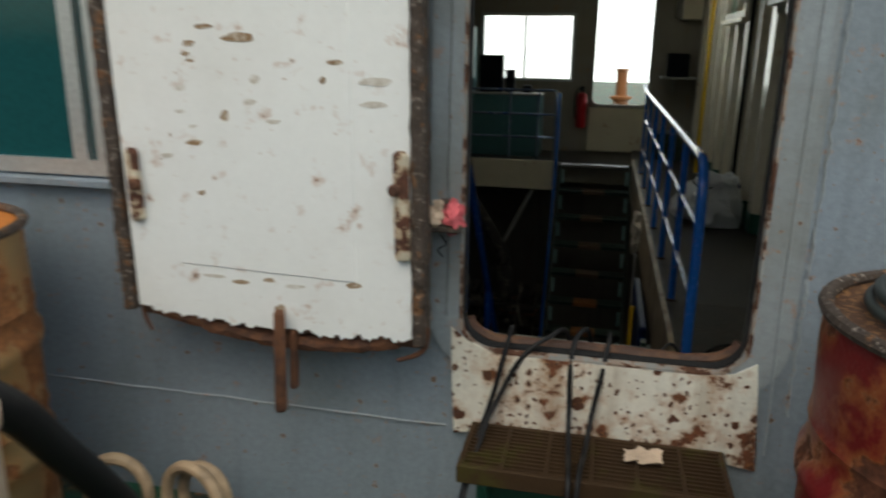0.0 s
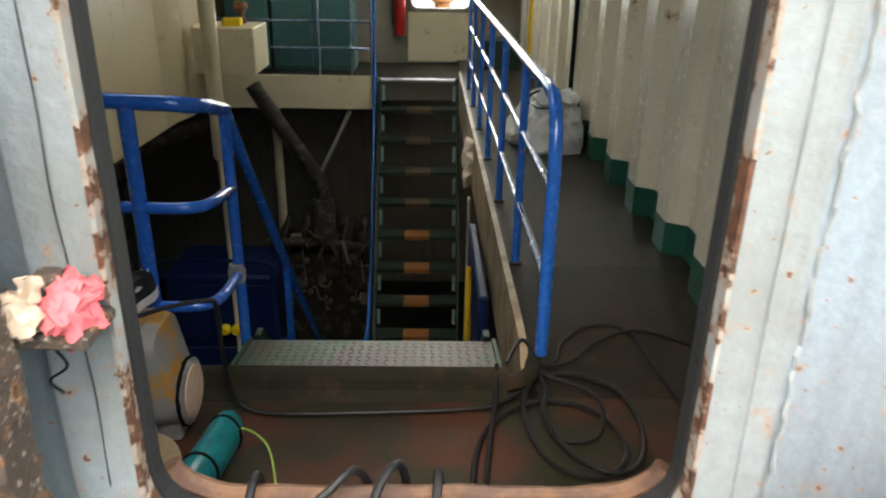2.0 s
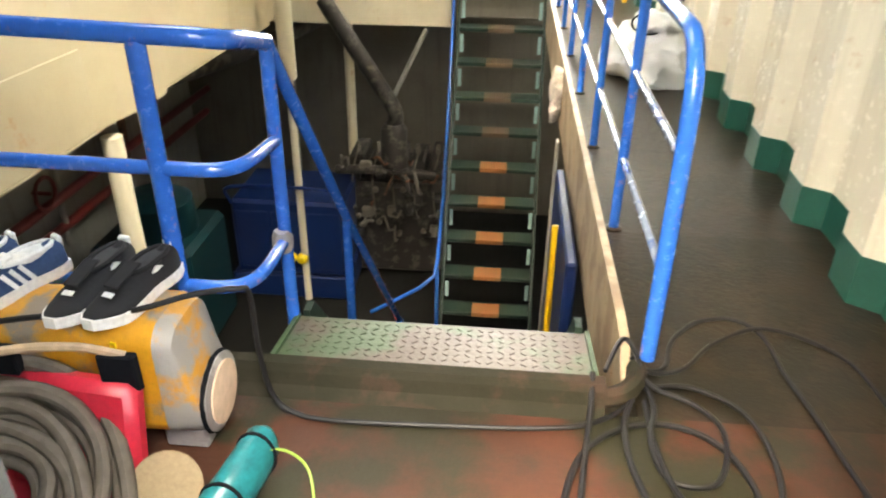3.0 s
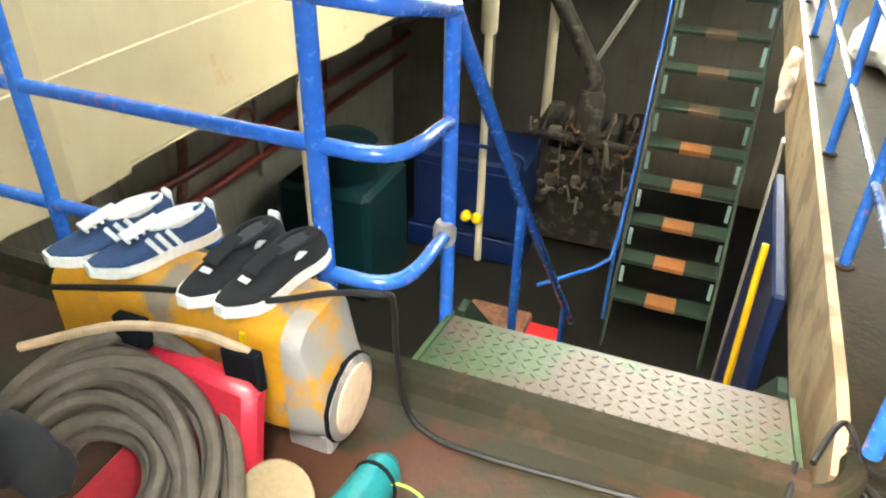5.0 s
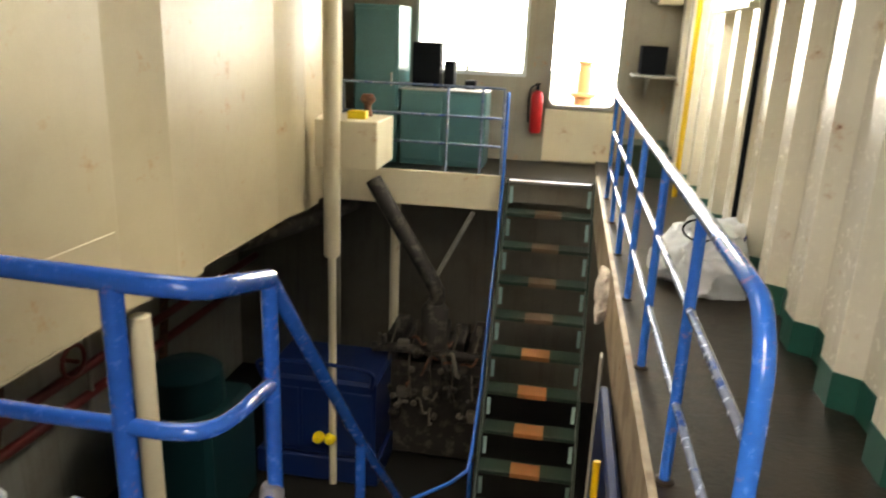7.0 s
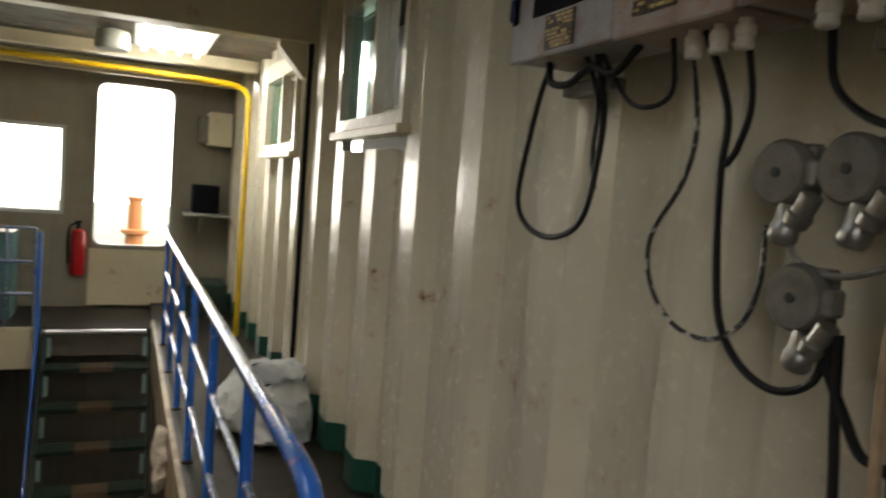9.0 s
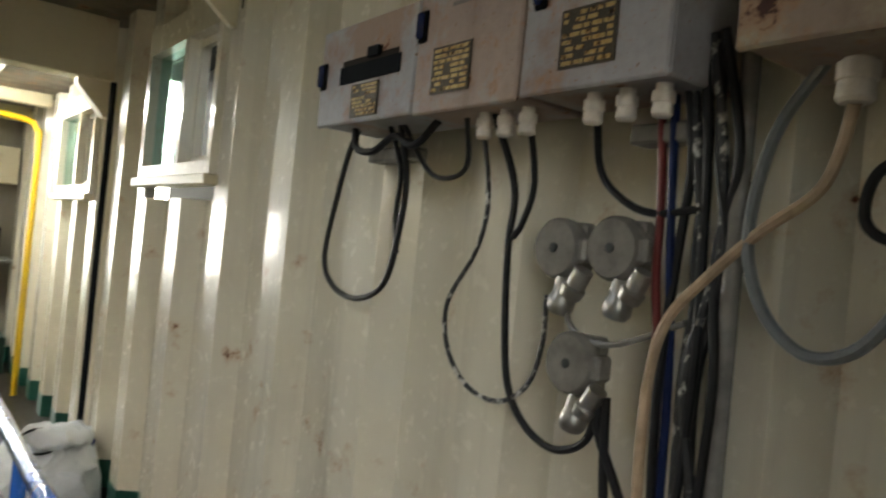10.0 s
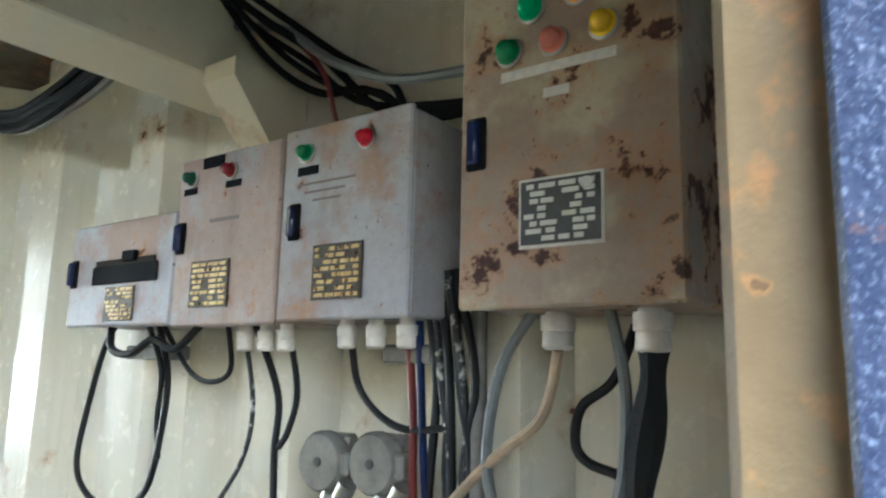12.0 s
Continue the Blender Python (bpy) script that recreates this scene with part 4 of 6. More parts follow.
# cables over the sill
for pts, r in (([(0.22, 2.3, 0.02), (0.225, 2.15, 0.35), (0.235, 2.06, 0.578), (0.233, 2.0, 0.588), (0.222, 1.965, 0.53), (0.20, 1.95, 0.42), (0.175, 1.9, 0.33), (0.165, 1.75, 0.25), (0.155, 1.70, 0.03)], 0.006),
               ([(0.42, 2.35, 0.02), (0.41, 2.15, 0.32), (0.375, 2.06, 0.583), (0.33, 2.01, 0.592), (0.27, 1.97, 0.55), (0.222, 1.955, 0.44), (0.19, 1.88, 0.36), (0.17, 1.74, 0.25), (0.16, 1.71, 0.02)], 0.006),
               ([(0.45, 2.35, 0.02), (0.44, 2.15, 0.36), (0.428, 2.07, 0.585), (0.40, 2.02, 0.60), (0.388, 1.98, 0.55), (0.392, 1.95, 0.42), (0.398, 1.87, 0.355), (0.405, 1.745, 0.33), (0.41, 1.70, 0.02)], 0.0064),
               ([(0.52, 2.35, 0.02), (0.495, 2.15, 0.36), (0.478, 2.06, 0.583), (0.474, 2.01, 0.592), (0.462, 1.97, 0.52), (0.447, 1.95, 0.42), (0.435, 1.87, 0.358), (0.425, 1.75, 0.34), (0.42, 1.69, 0.02)], 0.0062)):
    solo("power_cable", tube([(x + 0.02, y, z - (0.012 if z > 0.5 else 0)) for x, y, z in pts], r, 8), M_RUBBER, "black rubber cable draped over the door sill", "cable", smooth=True, group="cables over the sill")

# ---- railings ----
R = 0.0175
rl = thing("guard_rail", "blue painted pipe guard rail on the landing edge", "railing", (-0.3, 3.1, 0))
P2, PC = Vector((-0.28, 3.09, 0)), Vector((-0.115, 3.372, 0))
for z, rr in ((0.862, 0.0205), (0.582, 0.0165), (0.29, 0.0165)):
    tip = -0.077 if z > 0.8 else -0.022 if z < 0.5 else -0.036
    end = [(-0.175, 3.095, z + 0.05 * tip), (-0.128, 3.13, z + 0.2 * tip), (-0.113, 3.20, z + 0.4 * tip), (-0.114, 3.28, z + 0.68 * tip), (PC.x, PC.y, z + tip)]
    up = 0.03 if z > 0.8 else 0.01 if z > 0.5 else 0.0
    pts = [(-1.65, 3.09, z + up), (-1.2, 3.09, z + 0.7 * up), (-0.7, 3.09, z + 0.36 * up), (P2.x, 3.09, z)] + end
    child("rail", tube(pts, rr, 12), M_BLUE, rl, "", True)
for x, y, r in ((P2.x, P2.y, 0.0205), (PC.x, PC.y, R), (-1.02, 3.09, R), (-1.62, 3.09, R)):
    child("post", rod((x, y, -0.1), (x, y, 0.85 + (0.02 if x < -0.9 else -0.055 if x > -0.2 else 0)), r, 14), M_BLUE, rl, "", True)
child("weld_wrap", wobble(lathe([(0.019, -0.03), (0.026, -0.015), (0.028, 0.01), (0.02, 0.03)], (PC.x - 0.004, PC.y - 0.012, 0.27), 'Z', 12), 0.006, 60), M_BAREGREY, rl, "torn tape wrap", True)

hr = thing("stair_handrail", "blue pipe handrail going down the near stair", "railing", (-0.11, 3.4, 0))
child("rail", tube([(-0.114, 3.372, 0.785), (-0.112, 3.44, 0.70), (-0.11, 4.05, 0.0), (-0.11, 5.25, -1.28), (-0.11, 5.6, -1.66)], 0.0185, 12, False), M_BLUE, hr, "", True)
child("post", rod((-0.11, 4.06, -0.01), (-0.11, 4.06, -0.85), 0.017), M_BLUE, hr, "", True)
child("post", rod((-0.11, 5.25, -1.28), (-0.11, 5.25, -2.1), 0.017), M_BLUE, hr, "", True)

rr_ = thing("walkway_rail", "blue walkway guard rail with silvery sheen painted into its bars", "railing", (0.84, 3.24, 0))
RX = 0.838
posts = [3.975, 4.75, 5.53, 6.31, 7.09, 7.87]
child("top_rail", tube([(RX, 3.236, 0.06), (RX, 3.244, 0.40), (RX, 3.255, 0.66), (RX, 3.275, 0.765), (RX, 3.335, 0.835), (RX, 3.43, 0.852), (RX, 3.7, 0.853)], 0.0205, 14, True, None, 8), M_BLUE, rr_, "blue bent end post", True)
# straight bars carry the painted-in sheen, the bent end stays blue
child("top_rail", tube([(RX, 3.7, 0.853), (RX, 5.5, 0.855), (RX, 7.6, 0.855), (RX, 7.95, 0.862), (RX - 0.005, 8.2, 0.90)], 0.0195, 12, True), M_RAILTOP, rr_, "top rail with silvery sheen in its colour", True)
for y in posts:
    child("post", rod((RX, y, 0.044), (RX, y, 0.85), 0.0165, 12), M_BLUE, rr_, "", True)
    child("foot_flange", lathe([(0.03, 0.0), (0.03, 0.006), (0.02, 0.01)], (RX, y, 0.045), 'Z', 12), M_WALK, rr_)
for z in (0.588, 0.302):
    ys = [3.25] + posts
    for a, b2 in zip(ys, ys[1:]):
        child("mid_rail", rod((RX, a, z), (RX, b2, z), 0.0125, 10), M_RAILTOP, rr_, "mid rail with silvery sheen in its colour", True)

fr = thing("platform_rail", "thin steel guard rail along the far platform", "railing", (-0.9, 8.74, 0))
for z in (0.80, 0.53, 0.27):
    child("rail", tube([(-1.66, 8.74, z), (-0.9, 8.74, z), (-0.14, 8.74, z), (-0.095, 8.745, z - 0.01)], 0.013, 8, False), M_RAILTOP, fr, "", True)
for x in (-1.62, -0.62, -0.3, -0.1):
    child("post", rod((x, 8.74, 0.0), (x, 8.74, 0.8), 0.013), M_RAILTOP, fr, "", True)


# ---- stairs ----
def steep_stair(name, label, x0, x1, ytop, ztop, slope, away, steps, rise, marks):
    st = thing(name, label, "stair", (x0, ytop, ztop))
    run = rise / slope
    n = steps
    yb = ytop + away * run * n
    zb = ztop - rise * n
    for x in (x0, x1 - 0.02):
        o = [(ytop, ztop + 0.03), (ytop + away * 0.05, ztop + 0.03), (yb + away * 0.1, zb - 0.05), (yb - away * 0.02, zb - 0.05), (ytop, ztop - 0.2)]
        child("stringer", prism(o, x, x + 0.02, 'X'), M_DKGREEN, st, "oily green stringer")
    for k in range(1, n):
        y, z = ytop + away * run * k, ztop - rise * k
        child("tread", box(x0 + 0.02, x1 - 0.02, min(y, y - away * 0.19), max(y, y - away * 0.19), z - 0.035, z, 0.004), M_DKGREEN, st, "oily green tread")
        if marks:
            c = (x0 + x1) / 2
            # the top four treads get the copy with shade in its colour
            child("grip_patch", box(c - 0.12, c + 0.12, min(y + away * 0.003, y - away * 0.16), max(y + away * 0.003, y - away * 0.16), z - 0.036, z + 0.004), M_ORANGE if k > 4 else M_SHADEGRIP, st, "worn orange grip patch" if k > 4 else "grip patch browned for the upper-step shade")
            for x in (x0 + 0.03, x1 - 0.06):
                child("edge_strip", box(x, x + 0.03, y - away * 0.175, y - away * 0.17, z + 0.05, z + rise - 0.06), M_TEALSTRIP, st, "pale teal strip")
    return st


steep_stair("ship_stair", "steep oily green steel stair with orange grip patches", -0.02, 0.78, 8.64, -0.005, 1.5, -1, 10, 0.268, True)
solo("stair_nosing", tube([(-0.03, 8.62, -0.012), (0.2, 8.62, -0.012), (0.74, 8.62, -0.012)], 0.019, 8), M_NOSING, "shiny worn nosing bar at the stair head", "trim", "structure", True)
steep_stair("ship_stair", "steep oily green steel stair below the landing", -0.09, 0.69, 3.385, 0.005, 1.1, 1, 11, 0.255, False)
h2 = thing("stair_handrail", "blue pipe handrail beside the far stair", "railing", (-0.06, 8.6, 0))
child("rail", tube([(-0.06, 8.66, 0.78), (-0.06, 8.62, 0.0), (-0.06, 8.15, -0.87), (-0.06, 7.68, -1.66), (-0.06, 7.2, -2.0), (-0.075, 7.1, -2.1), (-0.2, 7.05, -2.2), (-0.62, 6.95, -2.42)], 0.0165, 10, False), M_BLUE, h2, "", True)
child("post", rod((-0.06, 7.15, -2.06), (-0.06, 7.15, -2.75), 0.017), M_BLUE, h2, "", True)

# chequer plate landing step
cp = thing("chequer_step", "green chequer plate landing step with worn brown middle", "step", (0.3, 3.2, 0.06))
TILT = Matrix.Rotation(radians(-9.5), 4, 'X')
child("plate", turned(box(-0.095, 0.695, 0.0, 0.255, -0.006, 0.002), Matrix.Translation((0, 3.127, 0.060)) @ TILT), M_TREADP, cp, "worn green chequer plate")
for x0 in (-0.108, 0.6955):
    child("side_flange", turned(prism([(0.0, -0.004), (0.255, -0.03), (0.255, 0.012), (0.0, 0.010)], x0, x0 + 0.0125, 'X'), Matrix.Translation((0, 3.127, 0.060)) @ TILT), M_TREADG, cp, "green folded edge")
lug_mesh = None
for i in range(27):
    for j in range(8):
        x, y = -0.072 + i * 0.0285, 0.022 + j * 0.0295
        if lug_mesh is None:
            first = part("lug", box(-0.0088, 0.0088, -0.0026, 0.0026, 0, 0.0024, 0.0010), M_TREADP, cp)
            lug_mesh, ob = first.data, first
        else:
            ob = new("lug", lug_mesh)
            ob.parent = cp
        ob.matrix_basis = Matrix.Translation(Vector((0, 3.127, 0.060)) - cp.location) @ TILT @ Matrix.Translation((x, y, 0.0015)) @ Matrix.Rotation(radians(45 if (i + j) % 2 else -45), 4, 'Z')

# ---- things on the landing ----
pm = thing("gearbox_housing", "chipped yellow machine housing with bare metal end on the deck", "machine", (-0.45, 2.94, 0))
body = bmesh.new()
ringsec = []
for x, hy, z0, z1, rnd in ((-0.80, 0.07, 0.09, 0.29, 0.05), (-0.78, 0.095, 0.06, 0.325, 0.06), (-0.55, 0.10, 0.055, 0.335, 0.06), (-0.30, 0.10, 0.055, 0.335, 0.05), (-0.235, 0.098, 0.055, 0.335, 0.05)):
    ringsec.append([body.verts.new((x, 2.935 + u, v)) for u, v in rounded_rect(-hy, hy, z0, z1, rnd, 5)])
for a, c in zip(ringsec, ringsec[1:]):
    for k in range(len(a)):
        body.faces.new((a[k], a[(k + 1) % len(a)], c[(k + 1) % len(a)], c[k]))
body.faces.new(ringsec[0][::-1])
body.faces.new(ringsec[-1])
child("body", body, M_YELLOW, pm, "chipped yellow body", True)
neck = bmesh.new()
ringsec = []
for x, hy, z0, z1, rnd in ((-0.236, 0.099, 0.054, 0.336, 0.05), (-0.20, 0.095, 0.05, 0.325, 0.06), (-0.178, 0.088, 0.035, 0.25, 0.08), (-0.165, 0.088, 0.03, 0.207, 0.087)):
    ringsec.append([neck.verts.new((x, 2.935 + u, v)) for u, v in rounded_rect(-hy, hy, z0, z1, rnd, 5)])
for a, c in zip(ringsec, ringsec[1:]):
    for k in range(len(a)):
        neck.faces.new((a[k], a[(k + 1) % len(a)], c[(k + 1) % len(a)], c[k]))
neck.faces.new(ringsec[0][::-1])
neck.faces.new(ringsec[-1])
child("end_cone", neck, M_CONE, pm, "worn yellow and bare metal end", True)
child("flange", lathe([(0.088, -0.165), (0.09, -0.16), (0.09, -0.15), (0.075, -0.146)], (0, 2.935, 0.118), 'X', 28), M_BAREGREY, pm, "", True)
child("seal_strap", wobble(tube([(-0.158, 2.935 + 0.089 * math.cos(a * 0.3), 0.118 + 0.089 * math.sin(a * 0.3)) for a in range(22)], 0.006, 6), 0.003, 40), M_BLKPL, pm, "black sealing strap", True)
child("wood_plug", lathe([(0.072, -0.15), (0.073, -0.142), (0.05, -0.139)], (0, 2.935, 0.118), 'X', 28), M_WOOD, pm, "pale wooden plug", True)
child("foot", box(-0.27, -0.17, 2.87, 3.0, 0.0, 0.06, 0.008), M_BAREGREY, pm, "bare metal foot")
child("foot", box(-0.76, -0.66, 2.87, 3.0, 0.0, 0.07, 0.008), M_YELLOW, pm)
child("plug_bolt", lathe([(0.03, 0.0), (0.03, -0.012), (0.022, -0.018)], (-0.30, 2.836, 0.215), 'Y', 14), M_BAREGREY, pm, "steel plug", True)
child("paint_mark", wobble(box(-0.318, -0.308, 2.832, 2.838, 0.225, 0.31), 0.003, 60), M_YELCAP, pm, "bright yellow paint mark")
child("cover_plate", box(-0.63, -0.5, 2.826, 2.838, 0.12, 0.23, 0.006), M_BAREGREY, pm, "bare steel cover plate")


def loft(rows, n):
    b = bmesh.new()
    rings = [[b.verts.new(q) for q in row] for row in rows]
    for a, c in zip(rings, rings[1:]):
        for k in range(n):
            b.faces.new((a[k], a[(k + 1) % n], c[(k + 1) % n], c[k]))
    b.faces.new(rings[0][::-1])
    b.faces.new(rings[-1])
    return b


def shoe_half(y, L=0.265):
    """Half width and centre shift of a shoe sole along its length; y from heel 0 to toe 1."""
    w = [0.022, 0.034, 0.036, 0.034, 0.034, 0.039, 0.045, 0.047, 0.043, 0.033, 0.012]
    i = min(9, int(y * 10))
    return w[i] + (w[i + 1] - w[i]) * (y * 10 - i)


def sneaker(label, upper_mat, stripes):
    s = thing("sneaker", label, "shoe", group="shoes on the housing")
    L = 0.265
    out = [(shoe_half(k / 24), (k / 24 - 0.5) * L) for k in range(25)]
    ring = out + [(-x, y) for x, y in out[::-1]]
    sole = prism([(x * 1.06, y * 1.02) for x, y in ring], 0.0, 0.024, 'Z')
    for v in sole.verts:
        v.co.z += max(0, (v.co.y / L - 0.3)) * 0.05
    part("sole", sole, M_WHITER, s, "white rubber sole", True)
    # upper: sections from heel to toe, open at the collar
    secs = [(0.02, 0.072, 0.028), (0.08, 0.078, 0.03), (0.2, 0.066, 0.03), (0.32, 0.062, 0.028), (0.42, 0.066, 0.022), (0.55, 0.06, 0.02), (0.68, 0.048, 0.016), (0.82, 0.038, 0.012), (0.93, 0.032, 0.008), (0.985, 0.026, 0.004)]
    rows = []
    for t, h, topw in secs:
        w, y = shoe_half(t), (t - 0.5) * L
        lift = max(0, (t - 0.8)) * 0.05
        rows.append([(w * math.cos(a) if abs(math.cos(a)) > 0.6 else w * math.cos(a), y, 0.022 + lift + (h - 0.022) * max(0.0, math.sin(a)) ** 0.7) for a in [math.pi * k / 14 for k in range(15)]])
    part("upper", loft(rows, 15), upper_mat, s, "", True)
    # collar opening lined with grey
    col = [(0.024 * math.cos(a), -0.055 + 0.058 * math.sin(a), 0.071 - 0.1 * max(0, math.sin(a)) * 0.06) for a in [2 * math.pi * k / 20 for k in range(20)]]
    lin = bmesh.new()
    vs = [lin.verts.new(q) for q in col]
    vs2 = [lin.verts.new((x * 0.85, y * 0.9 - 0.005, 0.045)) for x, y, z in col]
    for k in range(20):
        lin.faces.new((vs[k], vs[(k + 1) % 20], vs2[(k + 1) % 20], vs2[k]))
    lin.faces.new(vs2)
    lin.faces.new(vs[::-1])
    part("collar", tube([(x * 1.05, y, z + 0.001) for x, y, z in col] + [(col[0][0] * 1.05, col[0][1], col[0][2])], 0.006, 6), M_WHITER if stripes else upper_mat, s, "padded collar", True)
    part("lining", lin, M_GREYLIN if not stripes else M_WHITER, s, "shoe lining", True)
    part("heel_tab", box(-0.014, 0.014, -0.5 * L - 0.001, -0.5 * L + 0.012, 0.035, 0.083, 0.004), M_WHITER, s, "white heel tab", True)
    part("tongue", turned(box(-0.018, 0.018, -0.04, 0.04, -0.003, 0.003, 0.002), Matrix.Translation((0, 0.02, 0.073)) @ Matrix.Rotation(radians(-14), 4, 'X')), M_WHITER if stripes else upper_mat, s, "", True)
    if stripes:
        for k in range(4):
            part("lace", rod((-0.022, 0.005 + k * 0.016, 0.074 - k * 0.0045), (0.022, 0.008 + k * 0.016, 0.074 - k * 0.0045), 0.0035, 6), M_WHITER, s, "white lace", True)
        for sx in (-1, 1):
            for k in range(3):
                y = -0.03 + k * 0.022
                w = shoe_half(0.5 + y / L)
                part("stripe", turned(box(-0.002, 0.002, -0.005, 0.005, -0.024, 0.022, 0.001), Matrix.Translation((sx * (w * 0.93), y, 0.044)) @ Matrix.Rotation(sx * radians(-14), 4, 'Y') @ Matrix.Rotation(radians(-28), 4, 'X')), M_WHITER, s, "white side stripe")
    else:
        for sx in (-1, 1):
            w = shoe_half(0.35)
            q = [(-0.075, 0.05), (-0.05, 0.062), (-0.01, 0.040), (0.03, 0.030), (0.028, 0.024), (-0.02, 0.03), (-0.06, 0.038)]
            part("side_panel", turned(prism(q, -0.002, 0.002, 'X'), Matrix.Translation((sx * w * 0.965, 0, 0)) @ Matrix.Rotation(sx * radians(-8), 4, 'Y')), M_WHITER, s, "cream side flash")
        part("toe_label", turned(box(-0.012, 0.012, -0.006, 0.006, 0, 0.002), Matrix.Translation((0.0, 0.068, 0.0515)) @ Matrix.Rotation(radians(-17), 4, 'X')), M_WHITER, s, "small white tag")
    return s


HZ = 0.335
s1 = sneaker("navy suede sneaker with white side stripes and laces", M_NAVYSUEDE, True)
s1.matrix_basis = pose(-0.70, 2.955, HZ, 0, 0, 180 - 24)
copy_thing(s1, pose(-0.595, 2.955, HZ, 0, 0, 180 - 26))
s2 = sneaker("black suede sneaker with cream side flash and white sole", M_BLKSUEDE, False)
s2.matrix_basis = pose(-0.405, 2.955, HZ, 0, 0, 180 - 8)
copy_thing(s2, pose(-0.315, 2.955, HZ, 0, 0, 180 - 14))

# cable reel with hose in front of the housing
re_ = thing("hose_reel", "red plastic reel wound with grey-brown hose on the deck", "hose reel", (-0.42, 2.66, 0))
RC = Vector((-0.43, 2.64, 0.17))
child("board", turned(box(-0.15, 0.15, -0.03, 0.03, -0.165, 0.10, 0.02), pose(-0.385, 2.765, 0.17, -12, 0, -6)), M_REDPL, re_, "red plastic winder board", True)
child("board_foot", box(-0.56, -0.22, 2.56, 2.78, 0.0, 0.03, 0.008), M_REDPL, re_, "red plastic foot", True)
U, V = Vector((0.97, 0.05, -0.22)), Vector((0.12, 0.72, 0.66))
N = U.cross(V).normalized()
for i in range(10):
    r, lift = (0.085 + 0.034 * i, 0.0) if i < 6 else (0.11 + 0.034 * (i - 6), 0.027)
    C = Vector((-0.475, 2.60, 0.10)) + N * lift
    pts = [C + (U * math.cos(radians(a)) + V * math.sin(radians(a))) * r * (1 + 0.05 * math.sin(i * 1.9 + a * 0.05)) + N * 0.006 * math.sin(a * 0.06 + i * 2.4) for a in range(-28, 190, 18)]
    child("hose_turn", tube(pts, 0.0165, 9), M_HOSEGREY, re_, "grey-brown hose turn", True)
child("handle", tube([(-0.66, 2.66, 0.30), (-0.5, 2.73, 0.345), (-0.36, 2.77, 0.345), (-0.255, 2.78, 0.325)], 0.009, 8), M_HOSECREAM, re_, "tan carrying bar", True)
child("bracket", box(-0.54, -0.47, 2.76, 2.785, 0.27, 0.335, 0.004), M_BLKPL, re_)
child("bracket", box(-0.31, -0.235, 2.765, 2.79, 0.24, 0.33, 0.004), M_BLKPL, re_)
gl = bmesh.new()
bmesh.ops.create_icosphere(gl, subdivisions=3, radius=0.075, matrix=Matrix.Translation((-0.50, 2.50, 0.25)) @ Matrix.Diagonal((1.1, 0.6, 0.9, 1)))
solo("work_glove", wobble(gl, 0.03, 18, 3), M_BLKSUEDE, "dark work glove lying on the hose reel", "glove", smooth=True)

gr = thing("angle_grinder", "teal power tool with tan grinding disc on the deck", "power tool", (-0.1, 2.7, 0))
tb = loft([[(-0.075 + 0.09 * t - 0.03 * t * t + hw * math.cos(a), 2.62 + 0.20 * t, 0.06 + 0.045 * t + hh * math.sin(a)) for a in [2 * math.pi * k / 14 for k in range(14)]]
           for t, hw, hh in ((0.0, 0.03, 0.04), (0.1, 0.042, 0.055), (0.4, 0.042, 0.058), (0.7, 0.04, 0.06), (0.9, 0.036, 0.052), (1.0, 0.02, 0.03))], 14)
child("body", tb, M_TEAL, gr, "teal plastic body", True)
for t, hw, hh in ((0.22, 0.0432, 0.0575), (0.78, 0.0395, 0.0575)):
    ring = [(-0.075 + 0.09 * t - 0.03 * t * t + hw * math.cos(a * math.pi / 10), 2.62 + 0.20 * t, 0.06 + 0.045 * t + hh * math.sin(a * math.pi / 10)) for a in range(21)]
    child("grip_band", tube(ring, 0.004, 6, False), M_BLKPL, gr, "black rubber band", True)
child("trigger", box(-0.055, -0.03, 2.70, 2.76, 0.028, 0.046, 0.005), M_BLKPL, gr, "black trigger")
child("gear_head", lathe([(0.03, -0.02), (0.034, 0.0), (0.03, 0.03)], (-0.10, 2.60, 0.05), 'Z', 16), M_BAREGREY, gr, "", True)
child("disc", turned(lathe([(0.07, -0.004), (0.072, 0.0), (0.07, 0.004), (0.02, 0.005)], (0, 0, 0), 'Z', 28), pose(-0.185, 2.70, 0.065, 50, 18, 0)), M_TAN, gr, "worn tan grinding disc", True)
solo("earth_wire", tube([(-0.06, 2.66, 0.09), (-0.04, 2.72, 0.12), (0.02, 2.78, 0.11), (0.07, 2.80, 0.05), (0.1, 2.74, 0.012), (0.13, 2.62, 0.01)], 0.0032, 7), M_YGWIRE, "yellow-green wire lying on the deck", "wire", smooth=True)

# loose cables on the deck
CAB = "black rubber cable lying in loops on the landing deck"
solo("deck_cable", tube([(-0.75, 2.82, 0.30), (-0.5, 2.85, 0.345), (-0.3, 2.88, 0.355), (-0.18, 2.93, 0.372), (-0.09, 2.955, 0.378), (-0.072, 2.975, 0.35), (-0.075, 2.99, 0.20), (-0.06, 3.0, 0.06), (0.0, 2.99, 0.014), (0.108, 2.981, 0.011), (0.313, 2.989, 0.011), (0.554, 3.004, 0.011), (0.686, 3.033, 0.012), (0.775, 3.10, 0.02), (0.815, 3.20, 0.05), (0.80, 3.27, 0.075), (0.77, 3.26, 0.09), (0.72, 3.14, 0.085)], 0.0065, 8), M_RUBBER, CAB, "cable", smooth=True, group="cables on the landing")
